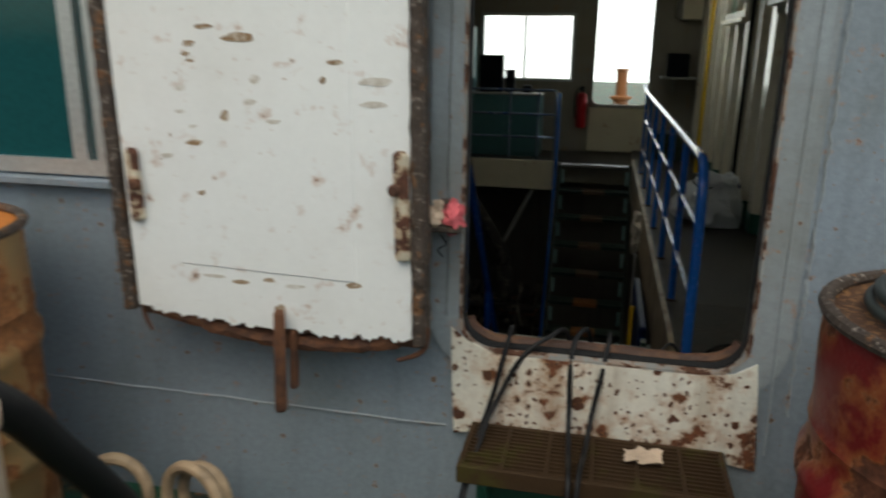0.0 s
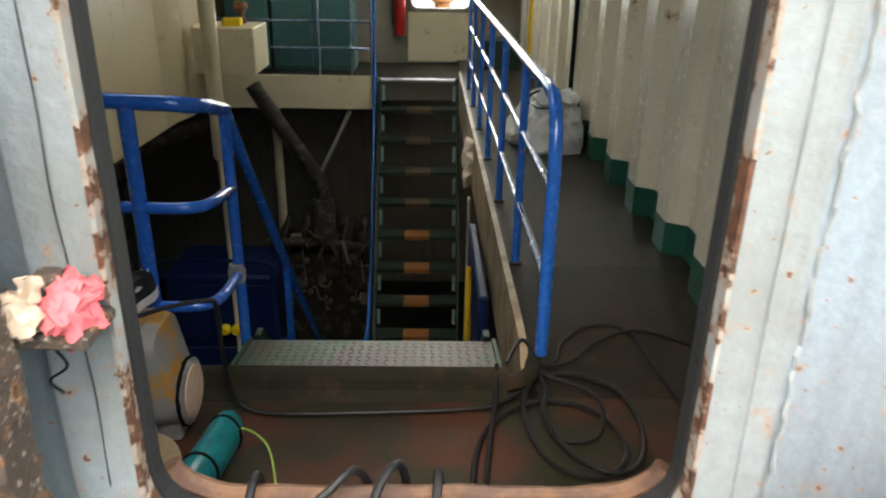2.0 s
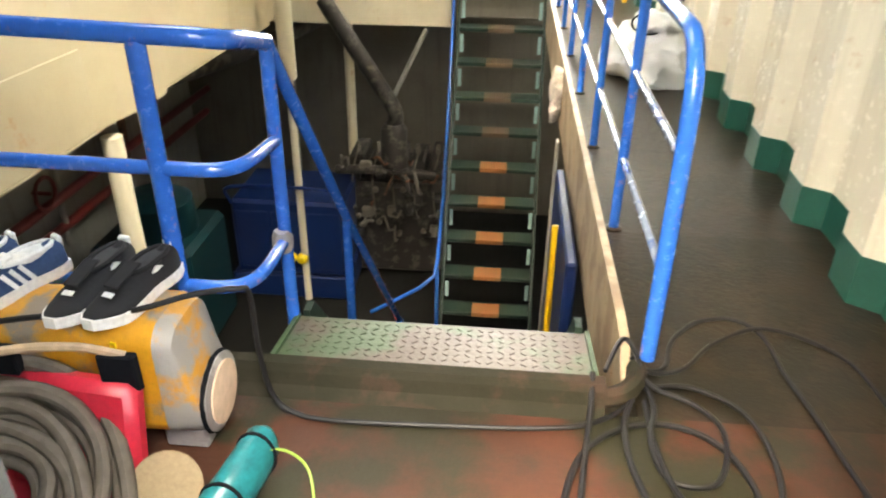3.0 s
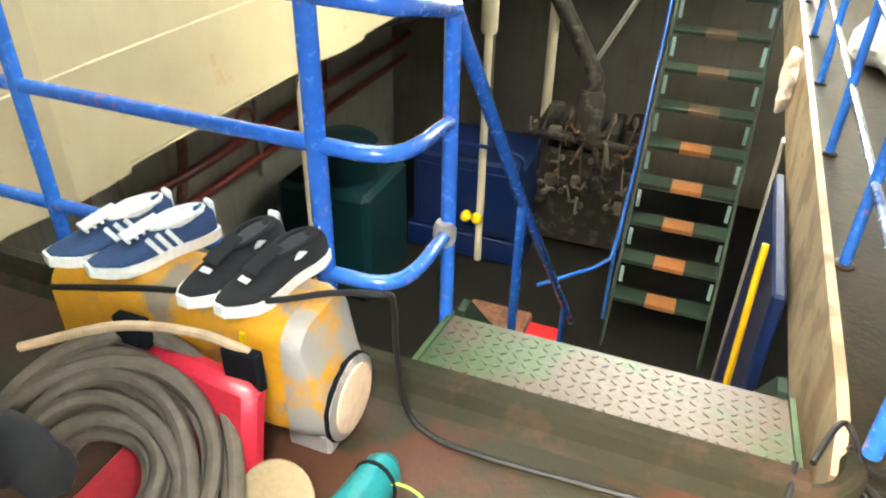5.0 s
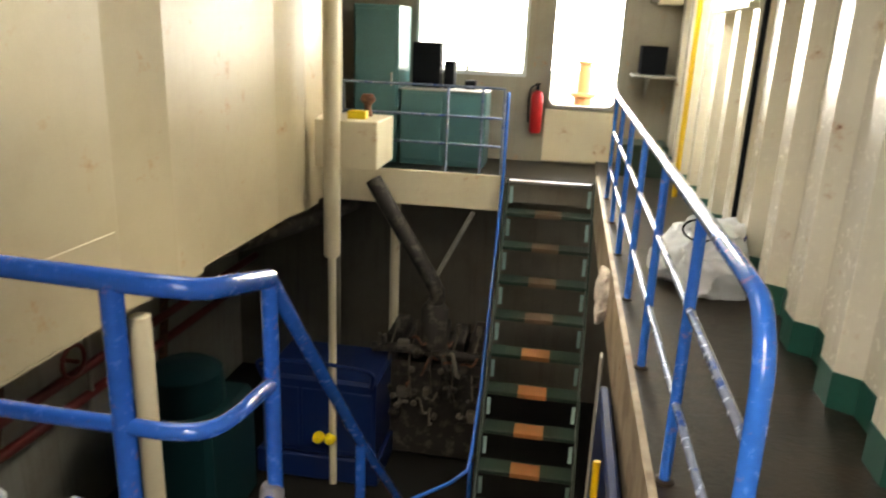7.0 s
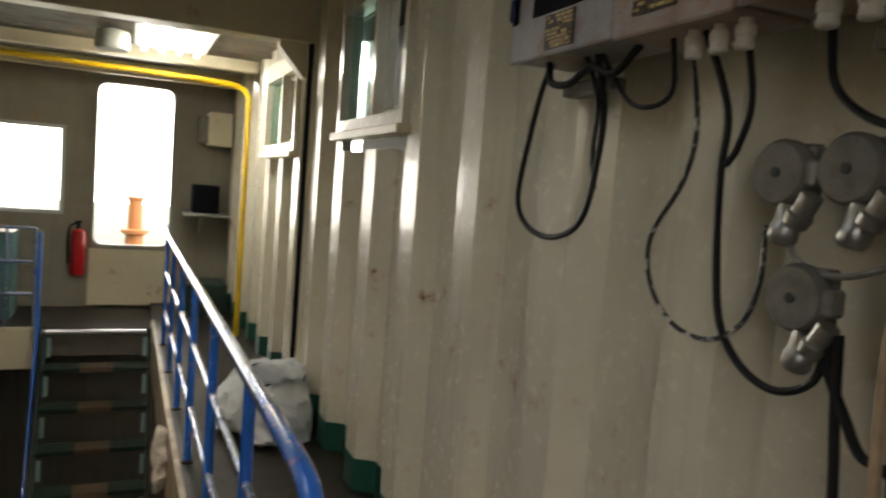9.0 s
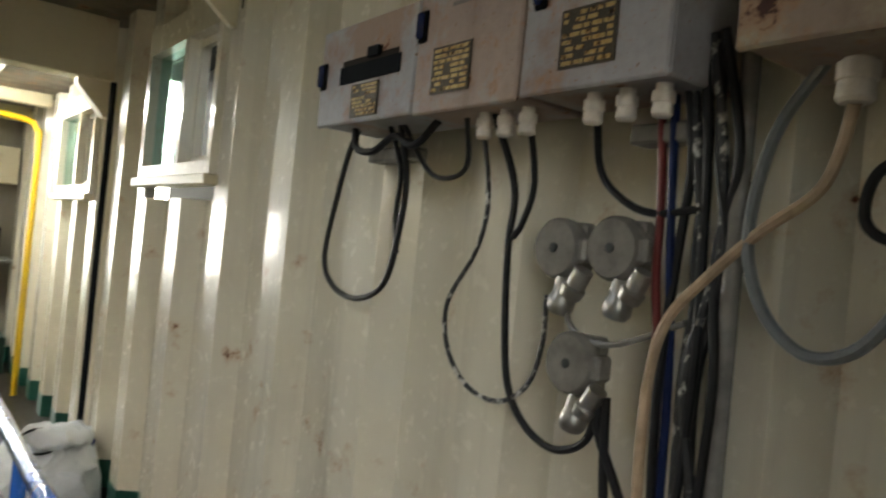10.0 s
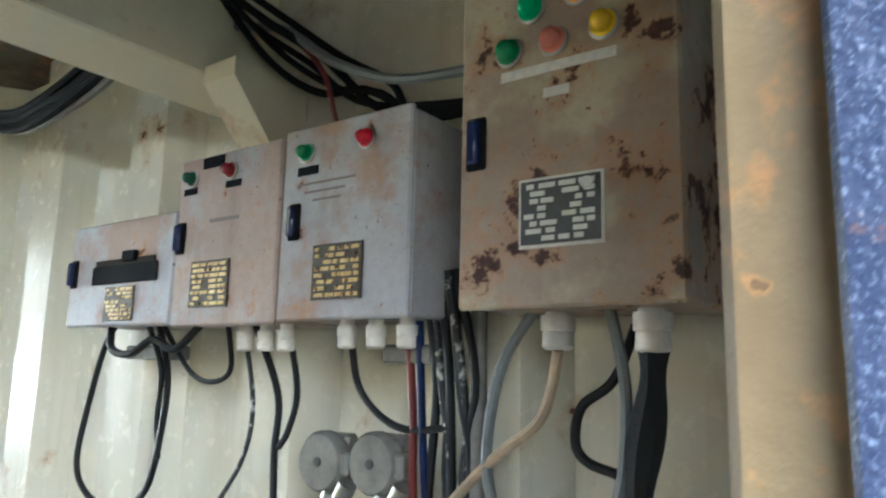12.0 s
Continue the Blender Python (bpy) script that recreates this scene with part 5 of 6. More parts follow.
LOOPS = [
    ([(0.80, 3.25, 0.05), (0.846, 3.234, 0.02), (0.896, 3.268, 0.012), (0.932, 3.376, 0.016), (1.015, 3.462, 0.026), (1.118, 3.484, 0.026), (1.181, 3.418, 0.022), (1.198, 3.272, 0.012), (1.221, 3.112, 0.012), (1.234, 2.97, 0.012), (1.26, 2.7, 0.012), (1.28, 2.3, 0.012)], 0.0085),
    ([(0.81, 3.24, 0.05), (0.852, 3.218, 0.026), (0.939, 3.252, 0.022), (1.033, 3.359, 0.026), (1.166, 3.437, 0.032), (1.278, 3.419, 0.026), (1.382, 3.328, 0.016), (1.41, 3.15, 0.012), (1.42, 2.9, 0.012)], 0.0075),
    ([(0.52, 2.35, 0.012), (0.57, 2.55, 0.012), (0.593, 2.667, 0.012), (0.615, 2.817, 0.012), (0.662, 2.939, 0.012), (0.75, 3.02, 0.012), (0.852, 3.044, 0.014), (0.944, 3.008, 0.016), (0.999, 2.929, 0.012), (1.011, 2.819, 0.012), (0.952, 2.73, 0.014), (0.872, 2.72, 0.016), (0.794, 2.773, 0.024), (0.758, 2.889, 0.028), (0.758, 3.02, 0.03), (0.79, 3.12, 0.03), (0.80, 3.2, 0.05)], 0.009),
    ([(0.81, 3.2, 0.03), (0.837, 3.169, 0.022), (0.944, 3.186, 0.014), (1.05, 3.11, 0.012), (1.08, 2.969, 0.012), (1.056, 2.82, 0.012), (0.986, 2.72, 0.028), (0.903, 2.734, 0.032), (0.846, 2.818, 0.026), (0.82, 2.95, 0.022), (0.815, 3.1, 0.03)], 0.0085),
    ([(0.82, 3.18, 0.035), (0.835, 3.08, 0.03), (0.808, 2.966, 0.034), (0.833, 2.878, 0.012), (0.914, 2.861, 0.012), (0.964, 2.916, 0.014), (0.98, 3.022, 0.03), (0.93, 3.109, 0.028), (0.849, 3.138, 0.04), (0.80, 3.2, 0.05)], 0.008),
]
for pts, r in LOOPS:
    solo("deck_cable", tube(pts, 0.85 * r, 8), M_RUBBER, CAB, "cable", smooth=True, group="cables on the landing")
solo("deck_cable", tube([(0.69, 3.13, 0.085), (0.685, 3.07, 0.055), (0.672, 2.98, 0.012), (0.655, 2.88, 0.03), (0.63, 2.7, 0.012), (0.60, 2.5, 0.012), (0.5, 2.33, 0.012)], 0.007, 8), M_RUBBER, CAB, "cable", smooth=True, group="cables on the landing")

# sack and rag
sk = thing("woven_sack", "pale woven plastic sack slumped beside the rail", "sack", (1.22, 5.95, 0))
sb = bmesh.new()
bmesh.ops.create_icosphere(sb, subdivisions=5, radius=1.0, matrix=Matrix.Translation((1.27, 6.0, 0.13)) @ Matrix.Diagonal((0.225, 0.36, 0.20, 1)))
for v in sb.verts:
    q = v.co.copy()
    fold = 1 - abs(noise.noise(q * 5.0)) * 2
    v.co += noise.noise_vector(q * 4) * 0.07 + (v.co - Vector((1.27, 6.0, 0.10))).normalized() * (0.035 * fold ** 3 + 0.024 * (1 - abs(noise.noise(q * 13)) * 2) + 0.010 * (1 - abs(noise.noise(q * 30)) * 2))
    v.co.z = max(v.co.z, 0.046)
    v.co.x = min(max(v.co.x, 0.90), 1.455)
child("bag", sb, M_SACK, sk, "", True)
sb = bmesh.new()
bmesh.ops.create_icosphere(sb, subdivisions=4, radius=1.0, matrix=Matrix.Translation((1.29, 5.92, 0.335)) @ Matrix.Diagonal((0.16, 0.16, 0.035, 1)))
for v in sb.verts:
    v.co += noise.noise_vector(v.co * 9) * 0.05 + Vector((0, 0, 0.03 * (1 - abs(noise.noise(v.co * 16)) * 2)))
child("gathered_top", sb, M_SACK, sk, "gathered sack mouth", True)
child("tie_cord", tube([(1.20 + 0.09 * math.cos(a * 0.5), 5.84 + 0.03 * math.sin(a * 0.5), 0.35 + 0.05 * math.sin(a * 0.5)) for a in range(13)], 0.006, 6), M_BLKPL, sk, "dark tie cord", True)
pl = bmesh.new()
bmesh.ops.create_icosphere(pl, subdivisions=3, radius=1.0, matrix=Matrix.Translation((1.435, 5.98, 0.27)) @ Matrix.Diagonal((0.028, 0.10, 0.07, 1)))
solo("patterned_cloth", wobble(pl, 0.02, 14, 2), plain("navy_dotted_cloth", (0.05, 0.055, 0.16), 0.9, vary=0.9, grain=90), "navy and white patterned cloth on the sack", "cloth", smooth=True)
rgb = bmesh.new()
bmesh.ops.create_icosphere(rgb, subdivisions=4, radius=1.0, matrix=Matrix.Translation((0.75, 5.95, -0.10)) @ Matrix.Diagonal((0.045, 0.09, 0.17, 1)))
solo("hanging_rag", wobble(rgb, 0.035, 16, 8), M_RAG, "dirty beige rags hung over the walkway edge", "rag", smooth=True)
bx = thing("blue_hose_rack", "blue boxed hose rack under the walkway edge", "rack", (0.7, 4.4, -0.6))
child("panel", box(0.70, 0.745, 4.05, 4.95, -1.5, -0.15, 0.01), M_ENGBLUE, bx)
child("edge", box(0.692, 0.704, 4.9, 4.96, -1.5, 0.0, 0.003), M_HULL, bx, "pale edge strip")
solo("yellow_pole", rod((0.67, 4.3, -0.12), (0.66, 3.9, -1.9), 0.013, 8), M_PIPEYEL, "yellow pole standing beside the stair", "pole", smooth=True)


# ---- electrical boxes on the bulkhead ----
def enclosure(label, y0, y1, z0, z1, xf, mat):
    e = thing("electrical_box", label, "electrical box", (xf, (y0 + y1) / 2, z0), group="electrical boxes on the bulkhead")
    child("housing", box(xf + 0.012, CX - 0.002, y0 + 0.004, y1 - 0.004, z0 + 0.004, z1 - 0.004, 0.004), mat, e)
    child("door", box(xf, xf + 0.0115, y0, y1, z0, z1, 0.004), mat, e, "stained front door")
    return e


def face_box(e, name, y0, y1, z0, z1, xf, mat, d=0.004, label="", bev=0.0):
    return child(name, box(xf - d, xf - 0.0005, y0, y1, z0, z1, bev), mat, e, label)


def pilot(e, y, z, xf, mat, label, r=0.0108):
    child("pilot_lamp", lathe([(r * 1.35, 0.0), (r * 1.35, -0.005), (r, -0.006), (r, -0.016), (r * 0.7, -0.021), (r * 0.2, -0.023)], (xf, y, z), 'X', 16), mat, e, label, True)
    child("lamp_bezel", lathe([(r * 1.6, 0.0), (r * 1.6, -0.003), (r * 1.36, -0.0045)], (xf, y, z), 'X', 16), M_CHROME, e, "dull bezel", True)


def latch(e, y, z, xf, w=0.026, h=0.06):
    child("latch", box(xf - 0.004, xf, y - w / 2, y + w / 2, z - h / 2, z + h / 2, 0.003), M_BLKPL, e, "black latch plate")
    child("latch_handle", turned(box(-0.012, 0.0, -w * 0.3, w * 0.3, -h * 0.42, h * 0.42, 0.004), Matrix.Translation((xf - 0.004, y, z))), M_BLUELATCH, e, "dark blue latch handle", True)


def name_plate(e, y0, y1, z0, z1, xf, mat, bars):
    face_box(e, "name_plate", y0, y1, z0, z1, xf, mat, 0.003, "engraved name plate")
    b = bmesh.new()
    rnd = random.Random(int(y0 * 1000))
    rows = 8
    for k in range(rows):
        z = z1 - (k + 0.75) * (z1 - z0) / (rows + 0.5)
        y = y0 + 0.006
        while y < y1 - 0.012:
            w = rnd.uniform(0.008, 0.022)
            if rnd.random() < 0.22:
                y += w
                continue
            box(xf - 0.0042, xf - 0.003, y, min(y + w, y1 - 0.005), z - 0.0032, z + 0.0026, 0, b)
            y += w + rnd.uniform(0.003, 0.007)
    child("print", b, bars, e, "unreadable print")


def gland(e, y, z, x, r, mat, hang):
    g = [(r * 0.8, 0.012), (r * 0.8, 0.0), (r * 1.1, -0.001), (r * 1.1, -hang * 0.45), (r * 0.95, -hang * 0.47), (r * 1.02, -hang * 0.9), (r * 0.8, -hang)]
    child("cable_gland", lathe(g, (x, y, z), 'Z', 12), mat, e, "cable gland", True)


XF = 1.31
A = enclosure("low grey breaker box with black slot on the bulkhead", 3.283, 3.655, 1.643, 1.857, XF, M_BOXGREY)
face_box(A, "breaker_window", 3.33, 3.56, 1.728, 1.765, XF, M_BLKPL, 0.003, "black breaker window")
face_box(A, "breaker_row", 3.34, 3.55, 1.765, 1.777, XF, M_DARKBARS, 0.003)
face_box(A, "breaker_switch", 3.40, 3.44, 1.77, 1.79, XF, M_BLKPL, 0.012, "black switch")
latch(A, 3.635, 1.755, XF)
name_plate(A, 3.40, 3.505, 1.652, 1.722, XF, M_DARKPLATE, M_BRASS)
B = enclosure("rust-stained control box with two pilot lamps", 2.998, 3.28, 1.638, 1.95, XF, M_BOXPINK)
pilot(B, 3.24, 1.911, XF, plain("dark_green_lamp", (0.01, 0.10, 0.06), 0.25), "dark green pilot lamp", 0.0105)
pilot(B, 3.128, 1.912, XF, plain("dark_red_lamp", (0.25, 0.02, 0.03), 0.25), "dark red pilot lamp", 0.0105)
face_box(B, "label_strip", 3.15, 3.21, 1.925, 1.945, XF, M_BLKPL, 0.003, "black label strip")
face_box(B, "label_strip", 3.225, 3.262, 1.881, 1.893, XF, M_BLKPL, 0.003, "black label strip")
face_box(B, "label_strip", 3.10, 3.14, 1.881, 1.893, XF, M_BLKPL, 0.003, "black label strip")
face_box(B, "handwriting", 3.10, 3.18, 1.822, 1.829, XF, M_FAINT, 0.0015, "faint handwriting")
latch(B, 3.262, 1.80, XF)
name_plate(B, 3.115, 3.222, 1.67, 1.754, XF, M_DARKPLATE, M_BRASS)
C = enclosure("grey stained control box with green and red lamps", 2.722, 2.992, 1.642, 1.957, XF, M_BOXGREY)
pilot(C, 2.937, 1.912, XF, plain("green_lamp", (0.01, 0.22, 0.08), 0.2), "green pilot lamp")
pilot(C, 2.808, 1.915, XF, plain("red_lamp", (0.42, 0.01, 0.03), 0.2), "red pilot lamp")
face_box(C, "label_strip", 2.91, 2.955, 1.875, 1.889, XF, M_BLKPL, 0.003, "black label strip")
for k, (a, b2) in enumerate(((2.83, 2.955), (2.85, 2.94), (2.86, 2.92))):
    face_box(C, "handwriting", a, b2, 1.858 - k * 0.014, 1.862 - k * 0.014, XF, M_FAINT, 0.0012, "faint handwriting")
latch(C, 2.958, 1.80, XF)
name_plate(C, 2.807, 2.91, 1.672, 1.758, XF, M_DARKPLATE, M_BRASS)
XD = 1.275
Dd = enclosure("large tan rusting control box with five coloured lamps", 2.322, 2.612, 1.645, 2.14, XD, M_BOXTAN)
for y, z, nm, col, lab in ((2.507, 2.021, "bright_green_lamp", (0.01, 0.42, 0.16), "green push button"), (2.443, 2.028, "orange_lamp", (0.75, 0.28, 0.02), "orange push button"), (2.538, 1.97, "green_lamp", (0.01, 0.22, 0.08), "green push button"),
                           (2.476, 1.971, "salmon_lamp", (0.65, 0.2, 0.14), "salmon push button"), (2.41, 1.975, "yellow_lamp", (0.75, 0.5, 0.02), "yellow push button")):
    pilot(Dd, y, z, XD, plain(nm, col, 0.2), lab, 0.0125)
face_box(Dd, "label_strip", 2.455, 2.50, 2.035, 2.055, XD, M_BLKPL, 0.003, "black label strip")
face_box(Dd, "tape_strip", 2.395, 2.55, 1.932, 1.945, XD, M_BARS, 0.0015, "worn pale tape strip")
face_box(Dd, "tape_strip", 2.455, 2.49, 1.90, 1.912, XD, M_BARS, 0.0015, "worn pale tape patch")
latch(Dd, 2.586, 1.857, XD, 0.03, 0.07)
face_box(Dd, "plate_rim", 2.412, 2.522, 1.715, 1.80, XD, M_BARS, 0.0025, "pale plate border")
name_plate(Dd, 2.416, 2.518, 1.719, 1.796, XD - 0.0022, plain("dark_grey_plate", (0.06, 0.065, 0.065), 0.4), M_BARS)
face_box(Dd, "plate_seal", 2.424, 2.438, 1.778, 1.792, XD - 0.005, M_BARS, 0.002, "round pale seal", 0.004)
for y in (3.105, 3.05, 2.998):
    gland(B, y + 0.03, 1.632, 1.37, 0.0145, M_CREAMPL, 0.035)
for y in (2.87, 2.81, 2.75):
    gland(C, y + 0.01, 1.636, 1.36, 0.0145, M_CREAMPL, 0.035)
gland(Dd, 2.525, 1.645, 1.38, 0.0205, M_CREAMPL, 0.045)
gland(Dd, 2.395, 1.645, 1.37, 0.0215, M_CREAMPL, 0.05)

for (y0, y1, lab) in ((2.76, 2.86, "small grey terminal block below the boxes"), (3.43, 3.60, "grey cable clamp bar below the breaker box")):
    solo("cable_clamp", box(1.42, 1.468, y0, y1, 1.58, 1.61, 0.004), M_SOCK, lab, "clamp")


def wall_cable(pts, r, mat, label):
    return solo("wall_cable", tube(pts, r if callable(r) else 0.82 * r, 8), mat, label, "cable", smooth=True, group="cables on the bulkhead")


K = "black cable hanging in a loop below the boxes"
wall_cable([(1.39, 3.60, 1.65), (1.40, 3.652, 1.60), (1.43, 3.74, 1.505), (1.43, 3.775, 1.352), (1.43, 3.718, 1.283), (1.43, 3.601, 1.266), (1.43, 3.495, 1.313), (1.43, 3.456, 1.439), (1.43, 3.45, 1.55), (1.39, 3.433, 1.65)], 0.0085, M_RUBBER, K)
wall_cable([(1.39, 3.47, 1.65), (1.42, 3.46, 1.56), (1.43, 3.475, 1.46), (1.43, 3.46, 1.38)], 0.007, M_RUBBER, K)
wall_cable([(1.37, 3.58, 1.645), (1.36, 3.55, 1.60), (1.36, 3.48, 1.59), (1.37, 3.42, 1.62), (1.38, 3.36, 1.60), (1.39, 3.30, 1.645)], 0.010, M_RUBBER, K)
wall_cable([(1.39, 3.42, 1.65), (1.43, 3.38, 1.562), (1.43, 3.309, 1.539), (1.43, 3.248, 1.563), (1.38, 3.20, 1.65)], 0.0065, M_RUBBER, K)
wall_cable([(1.40, 3.18, 1.65), (1.43, 3.176, 1.501), (1.43, 3.195, 1.403), (1.43, 3.266, 1.297), (1.43, 3.252, 1.209), (1.43, 3.183, 1.15), (1.43, 3.095, 1.142), (1.43, 3.029, 1.185), (1.43, 3.004, 1.258), (1.43, 3.005, 1.34)], 0.0055, M_SPLASH, "thin paint-splashed cable looping to a socket")
wall_cable([(1.38, 3.126, 1.65), (1.43, 3.109, 1.522), (1.43, 3.11, 1.418), (1.43, 3.099, 1.285), (1.43, 3.077, 1.176), (1.43, 3.026, 1.117), (1.43, 2.957, 1.096), (1.43, 2.894, 1.126), (1.43, 2.876, 1.19)], 0.008, M_RUBBER, K)
wall_cable([(1.38, 3.04, 1.65), (1.43, 3.06, 1.531), (1.43, 3.078, 1.46), (1.43, 3.10, 1.43)], 0.007, M_RUBBER, K)
wall_cable([(1.38, 2.89, 1.62), (1.43, 2.916, 1.545), (1.43, 2.869, 1.499), (1.43, 2.809, 1.479), (1.43, 2.73, 1.487)], 0.0075, M_RUBBER, K)
wall_cable([(1.43, 2.963, 1.36), (1.43, 2.952, 1.303), (1.43, 2.913, 1.281), (1.43, 2.867, 1.279), (1.43, 2.815, 1.295), (1.43, 2.74, 1.33)], 0.006, M_SOCK, "grey cable between two sockets")
wall_cable([(1.43, 2.880, 1.20), (1.43, 2.873, 1.15), (1.43, 2.839, 1.092), (1.43, 2.81, 1.05), (1.43, 2.76, 1.03), (1.44, 2.72, 0.9)], 0.009, M_RUBBER, K)
wall_cable([(1.43, 2.862, 1.20), (1.43, 2.855, 1.1), (1.43, 2.84, 0.95), (1.44, 2.83, 0.6), (1.44, 2.8, 0.2)], 0.009, M_RUBBER, K)
wall_cable([(1.42, 2.808, 1.66), (1.43, 2.799, 1.5), (1.43, 2.795, 1.391), (1.43, 2.784, 1.291), (1.43, 2.793, 1.189), (1.43, 2.79, 1.072), (1.44, 2.78, 0.5), (1.44, 2.78, 0.1)], 0.008, M_PIPERED, "red cable running down the bulkhead")
wall_cable([(1.42, 2.785, 1.66), (1.43, 2.78, 1.475), (1.43, 2.772, 1.392), (1.435, 2.76, 1.2), (1.44, 2.755, 0.6)], 0.008, M_ENGBLUE, "blue cable running down the bulkhead")
for k in range(7):
    y = 2.752 - 0.010 * k
    wall_cable([(1.40 + 0.008 * (k % 3), y + 0.012, 1.72), (1.425, y + 0.014 * math.sin(k * 3), 1.56), (1.435, y + 0.016 * math.sin(k * 2 + 2), 1.42), (1.42 + 0.01 * (k % 2), y + 0.018 * math.sin(k * 5 + 1), 1.25), (1.43, y + 0.014 * math.cos(k * 4), 1.05),
                (1.44, y, 0.8), (1.44, y, 0.1)], 0.0085, M_SPLASH if k in (1, 4) else M_RUBBER, "black cable in the vertical bundle")
solo("conduit_pipe", rod((1.44, 2.675, 0.05), (1.44, 2.69, 2.2), 0.013, 10), M_SOCK, "grey conduit pipe on the bulkhead", "pipe", smooth=True)
wall_cable([(1.38, 2.525, 1.60), (1.40, 2.546, 1.545), (1.40, 2.568, 1.502), (1.40, 2.629, 1.457), (1.40, 2.70, 1.39), (1.40, 2.75, 1.33), (1.40, 2.769, 1.25), (1.40, 2.771, 1.12), (1.42, 2.775, 0.9)], 0.0095, M_HOSECREAM, "tan cable curving from the large box")
wall_cable([(1.39, 2.56, 1.66), (1.40, 2.618, 1.586), (1.40, 2.64, 1.507), (1.40, 2.643, 1.428), (1.40, 2.614, 1.356), (1.40, 2.563, 1.317), (1.40, 2.51, 1.329), (1.40, 2.469, 1.383), (1.40, 2.447, 1.453), (1.40, 2.443, 1.556), (1.38, 2.455, 1.66)], 0.0095, plain("grey_cable", (0.16, 0.17, 0.17), 0.45), "grey cable in a wide loop below the large box")
wall_cable([(1.40, 2.42, 1.65), (1.42, 2.465, 1.565), (1.42, 2.511, 1.528), (1.42, 2.521, 1.483), (1.42, 2.505, 1.459), (1.42, 2.465, 1.447)], 0.008, M_RUBBER, "black cable stub below the large box")
wall_cable([(1.37, 2.395, 1.60), (1.38, 2.403, 1.541), (1.38, 2.417, 1.462), (1.385, 2.425, 1.39)], lambda t: 0.02 - 0.004 * math.sin(9 * t), M_BLACK, "thick taped cable hanging from the large box")
wall_cable([(1.385, 2.42, 1.43), (1.4, 2.379, 1.408), (1.4, 2.366, 1.37)], 0.003, M_PIPERED, "loose thin wire end")
wall_cable([(1.385, 2.423, 1.39), (1.4, 2.396, 1.349), (1.4, 2.357, 1.332)], 0.004, M_SOCK, "loose thin wire end")

# round sockets
for y, z in ((2.98, 1.418), (2.866, 1.424), (2.93, 1.24)):
    so = thing("industrial_socket", "round smoky grey industrial socket on the bulkhead", "socket", (1.44, y, z), group="round sockets")
    child("base", box(1.44, 1.472, y - 0.035, y + 0.045, z - 0.045, z + 0.045, 0.006), M_SOCK, so)
    child("cap", lathe([(0.047, 0.0), (0.05, -0.006), (0.05, -0.022), (0.044, -0.03), (0.03, -0.031)], (1.44, y, z), 'X', 26), M_SOCK, so, "round screw cap", True)
    child("cap_hub", lathe([(0.008, -0.029), (0.008, -0.033), (0.004, -0.034)], (1.44, y, z), 'X', 10), M_HOSE, so, "", True)
    child("hinge_ear", box(1.415, 1.45, y - 0.06, y - 0.04, z - 0.02, z + 0.02, 0.005), M_SOCK, so)
    low = (y - 0.012, z - 0.075)
    child("outlet", turned(lathe([(0.019, 0.03), (0.019, 0.0), (0.022, -0.004), (0.022, -0.022), (0.017, -0.03)], (0, 0, 0), 'Z', 14), pose(1.43, low[0], low[1], 14, 0, 0)), M_CHROME, so, "dull metal outlet", True)
    child("outlet", turned(lathe([(0.016, 0.03), (0.016, 0.0), (0.02, -0.004), (0.018, -0.02)], (0, 0, 0), 'Z', 14), pose(1.425, low[0] - 0.028, low[1] + 0.018, 30, 0, 0)), M_CHROME, so, "dull metal outlet", True)

# overhead cable bundles
for k in range(5):
    o = 0.02 * k
    j1, j2 = 0.03 * math.sin(k * 2.1), 0.03 * math.cos(k * 3.3)
    solo("overhead_cable", tube([(1.24 + j1, 3.205 - 0.3 * o, 2.30), (1.35 + 0.5 * j1, 3.15 - o, 2.18 + j2), (1.41, 3.05 - o, 2.10 + j2), (1.43, 2.95 - o, 2.045 + 0.6 * j1), (1.44, 2.81, 2.01 - 0.3 * o), (1.44, 2.6, 1.985)], 0.0065 + 0.001 * (k % 3), 7), M_OVERCAB,
         "black cable in the overhead bundle", "cable", smooth=True, group="overhead cables")
for k in range(9):
    u, w = 0.012 * (k % 3), 0.022 * (k // 3) + 0.006 * math.sin(k * 2.7)
    solo("overhead_cable", tube([(1.25 - u, 3.39, 2.17 + w), (1.29 - u, 3.6, 2.155 + w + 0.01 * math.sin(k)), (1.32 - u, 3.85, 2.15 + w), (1.38 - u, 4.15, 2.19 + w), (1.39 - u, 4.4, 2.255 + 0.8 * w), (1.37 - u, 4.645, 2.33 + 0.6 * w)], 0.0105, 7),
         M_HOSEGREY if k == 0 else M_OVERCAB, "cable in the bundle hanging between two deck beams", "cable", smooth=True, group="overhead cables")
    solo("overhead_cable", tube([(1.12 - 3 * u, 3.39, 2.34 + w), (1.08 - 3 * u, 3.8, 2.32 + w), (1.0 - 3 * u, 4.2, 2.33 + w), (0.94 - 3 * u, 4.645, 2.37 + 0.7 * w)], 0.013, 7),
         M_OVERCAB, "black cable in the tray below the ceiling", "cable", smooth=True, group="overhead cables")
solo("hanging_string", tube([(1.40, 4.42, 2.26), (1.402, 4.425, 2.18), (1.40, 4.42, 2.10)], 0.003, 5), M_OVERCAB, "short black string hanging from the cables", "cable", smooth=True)
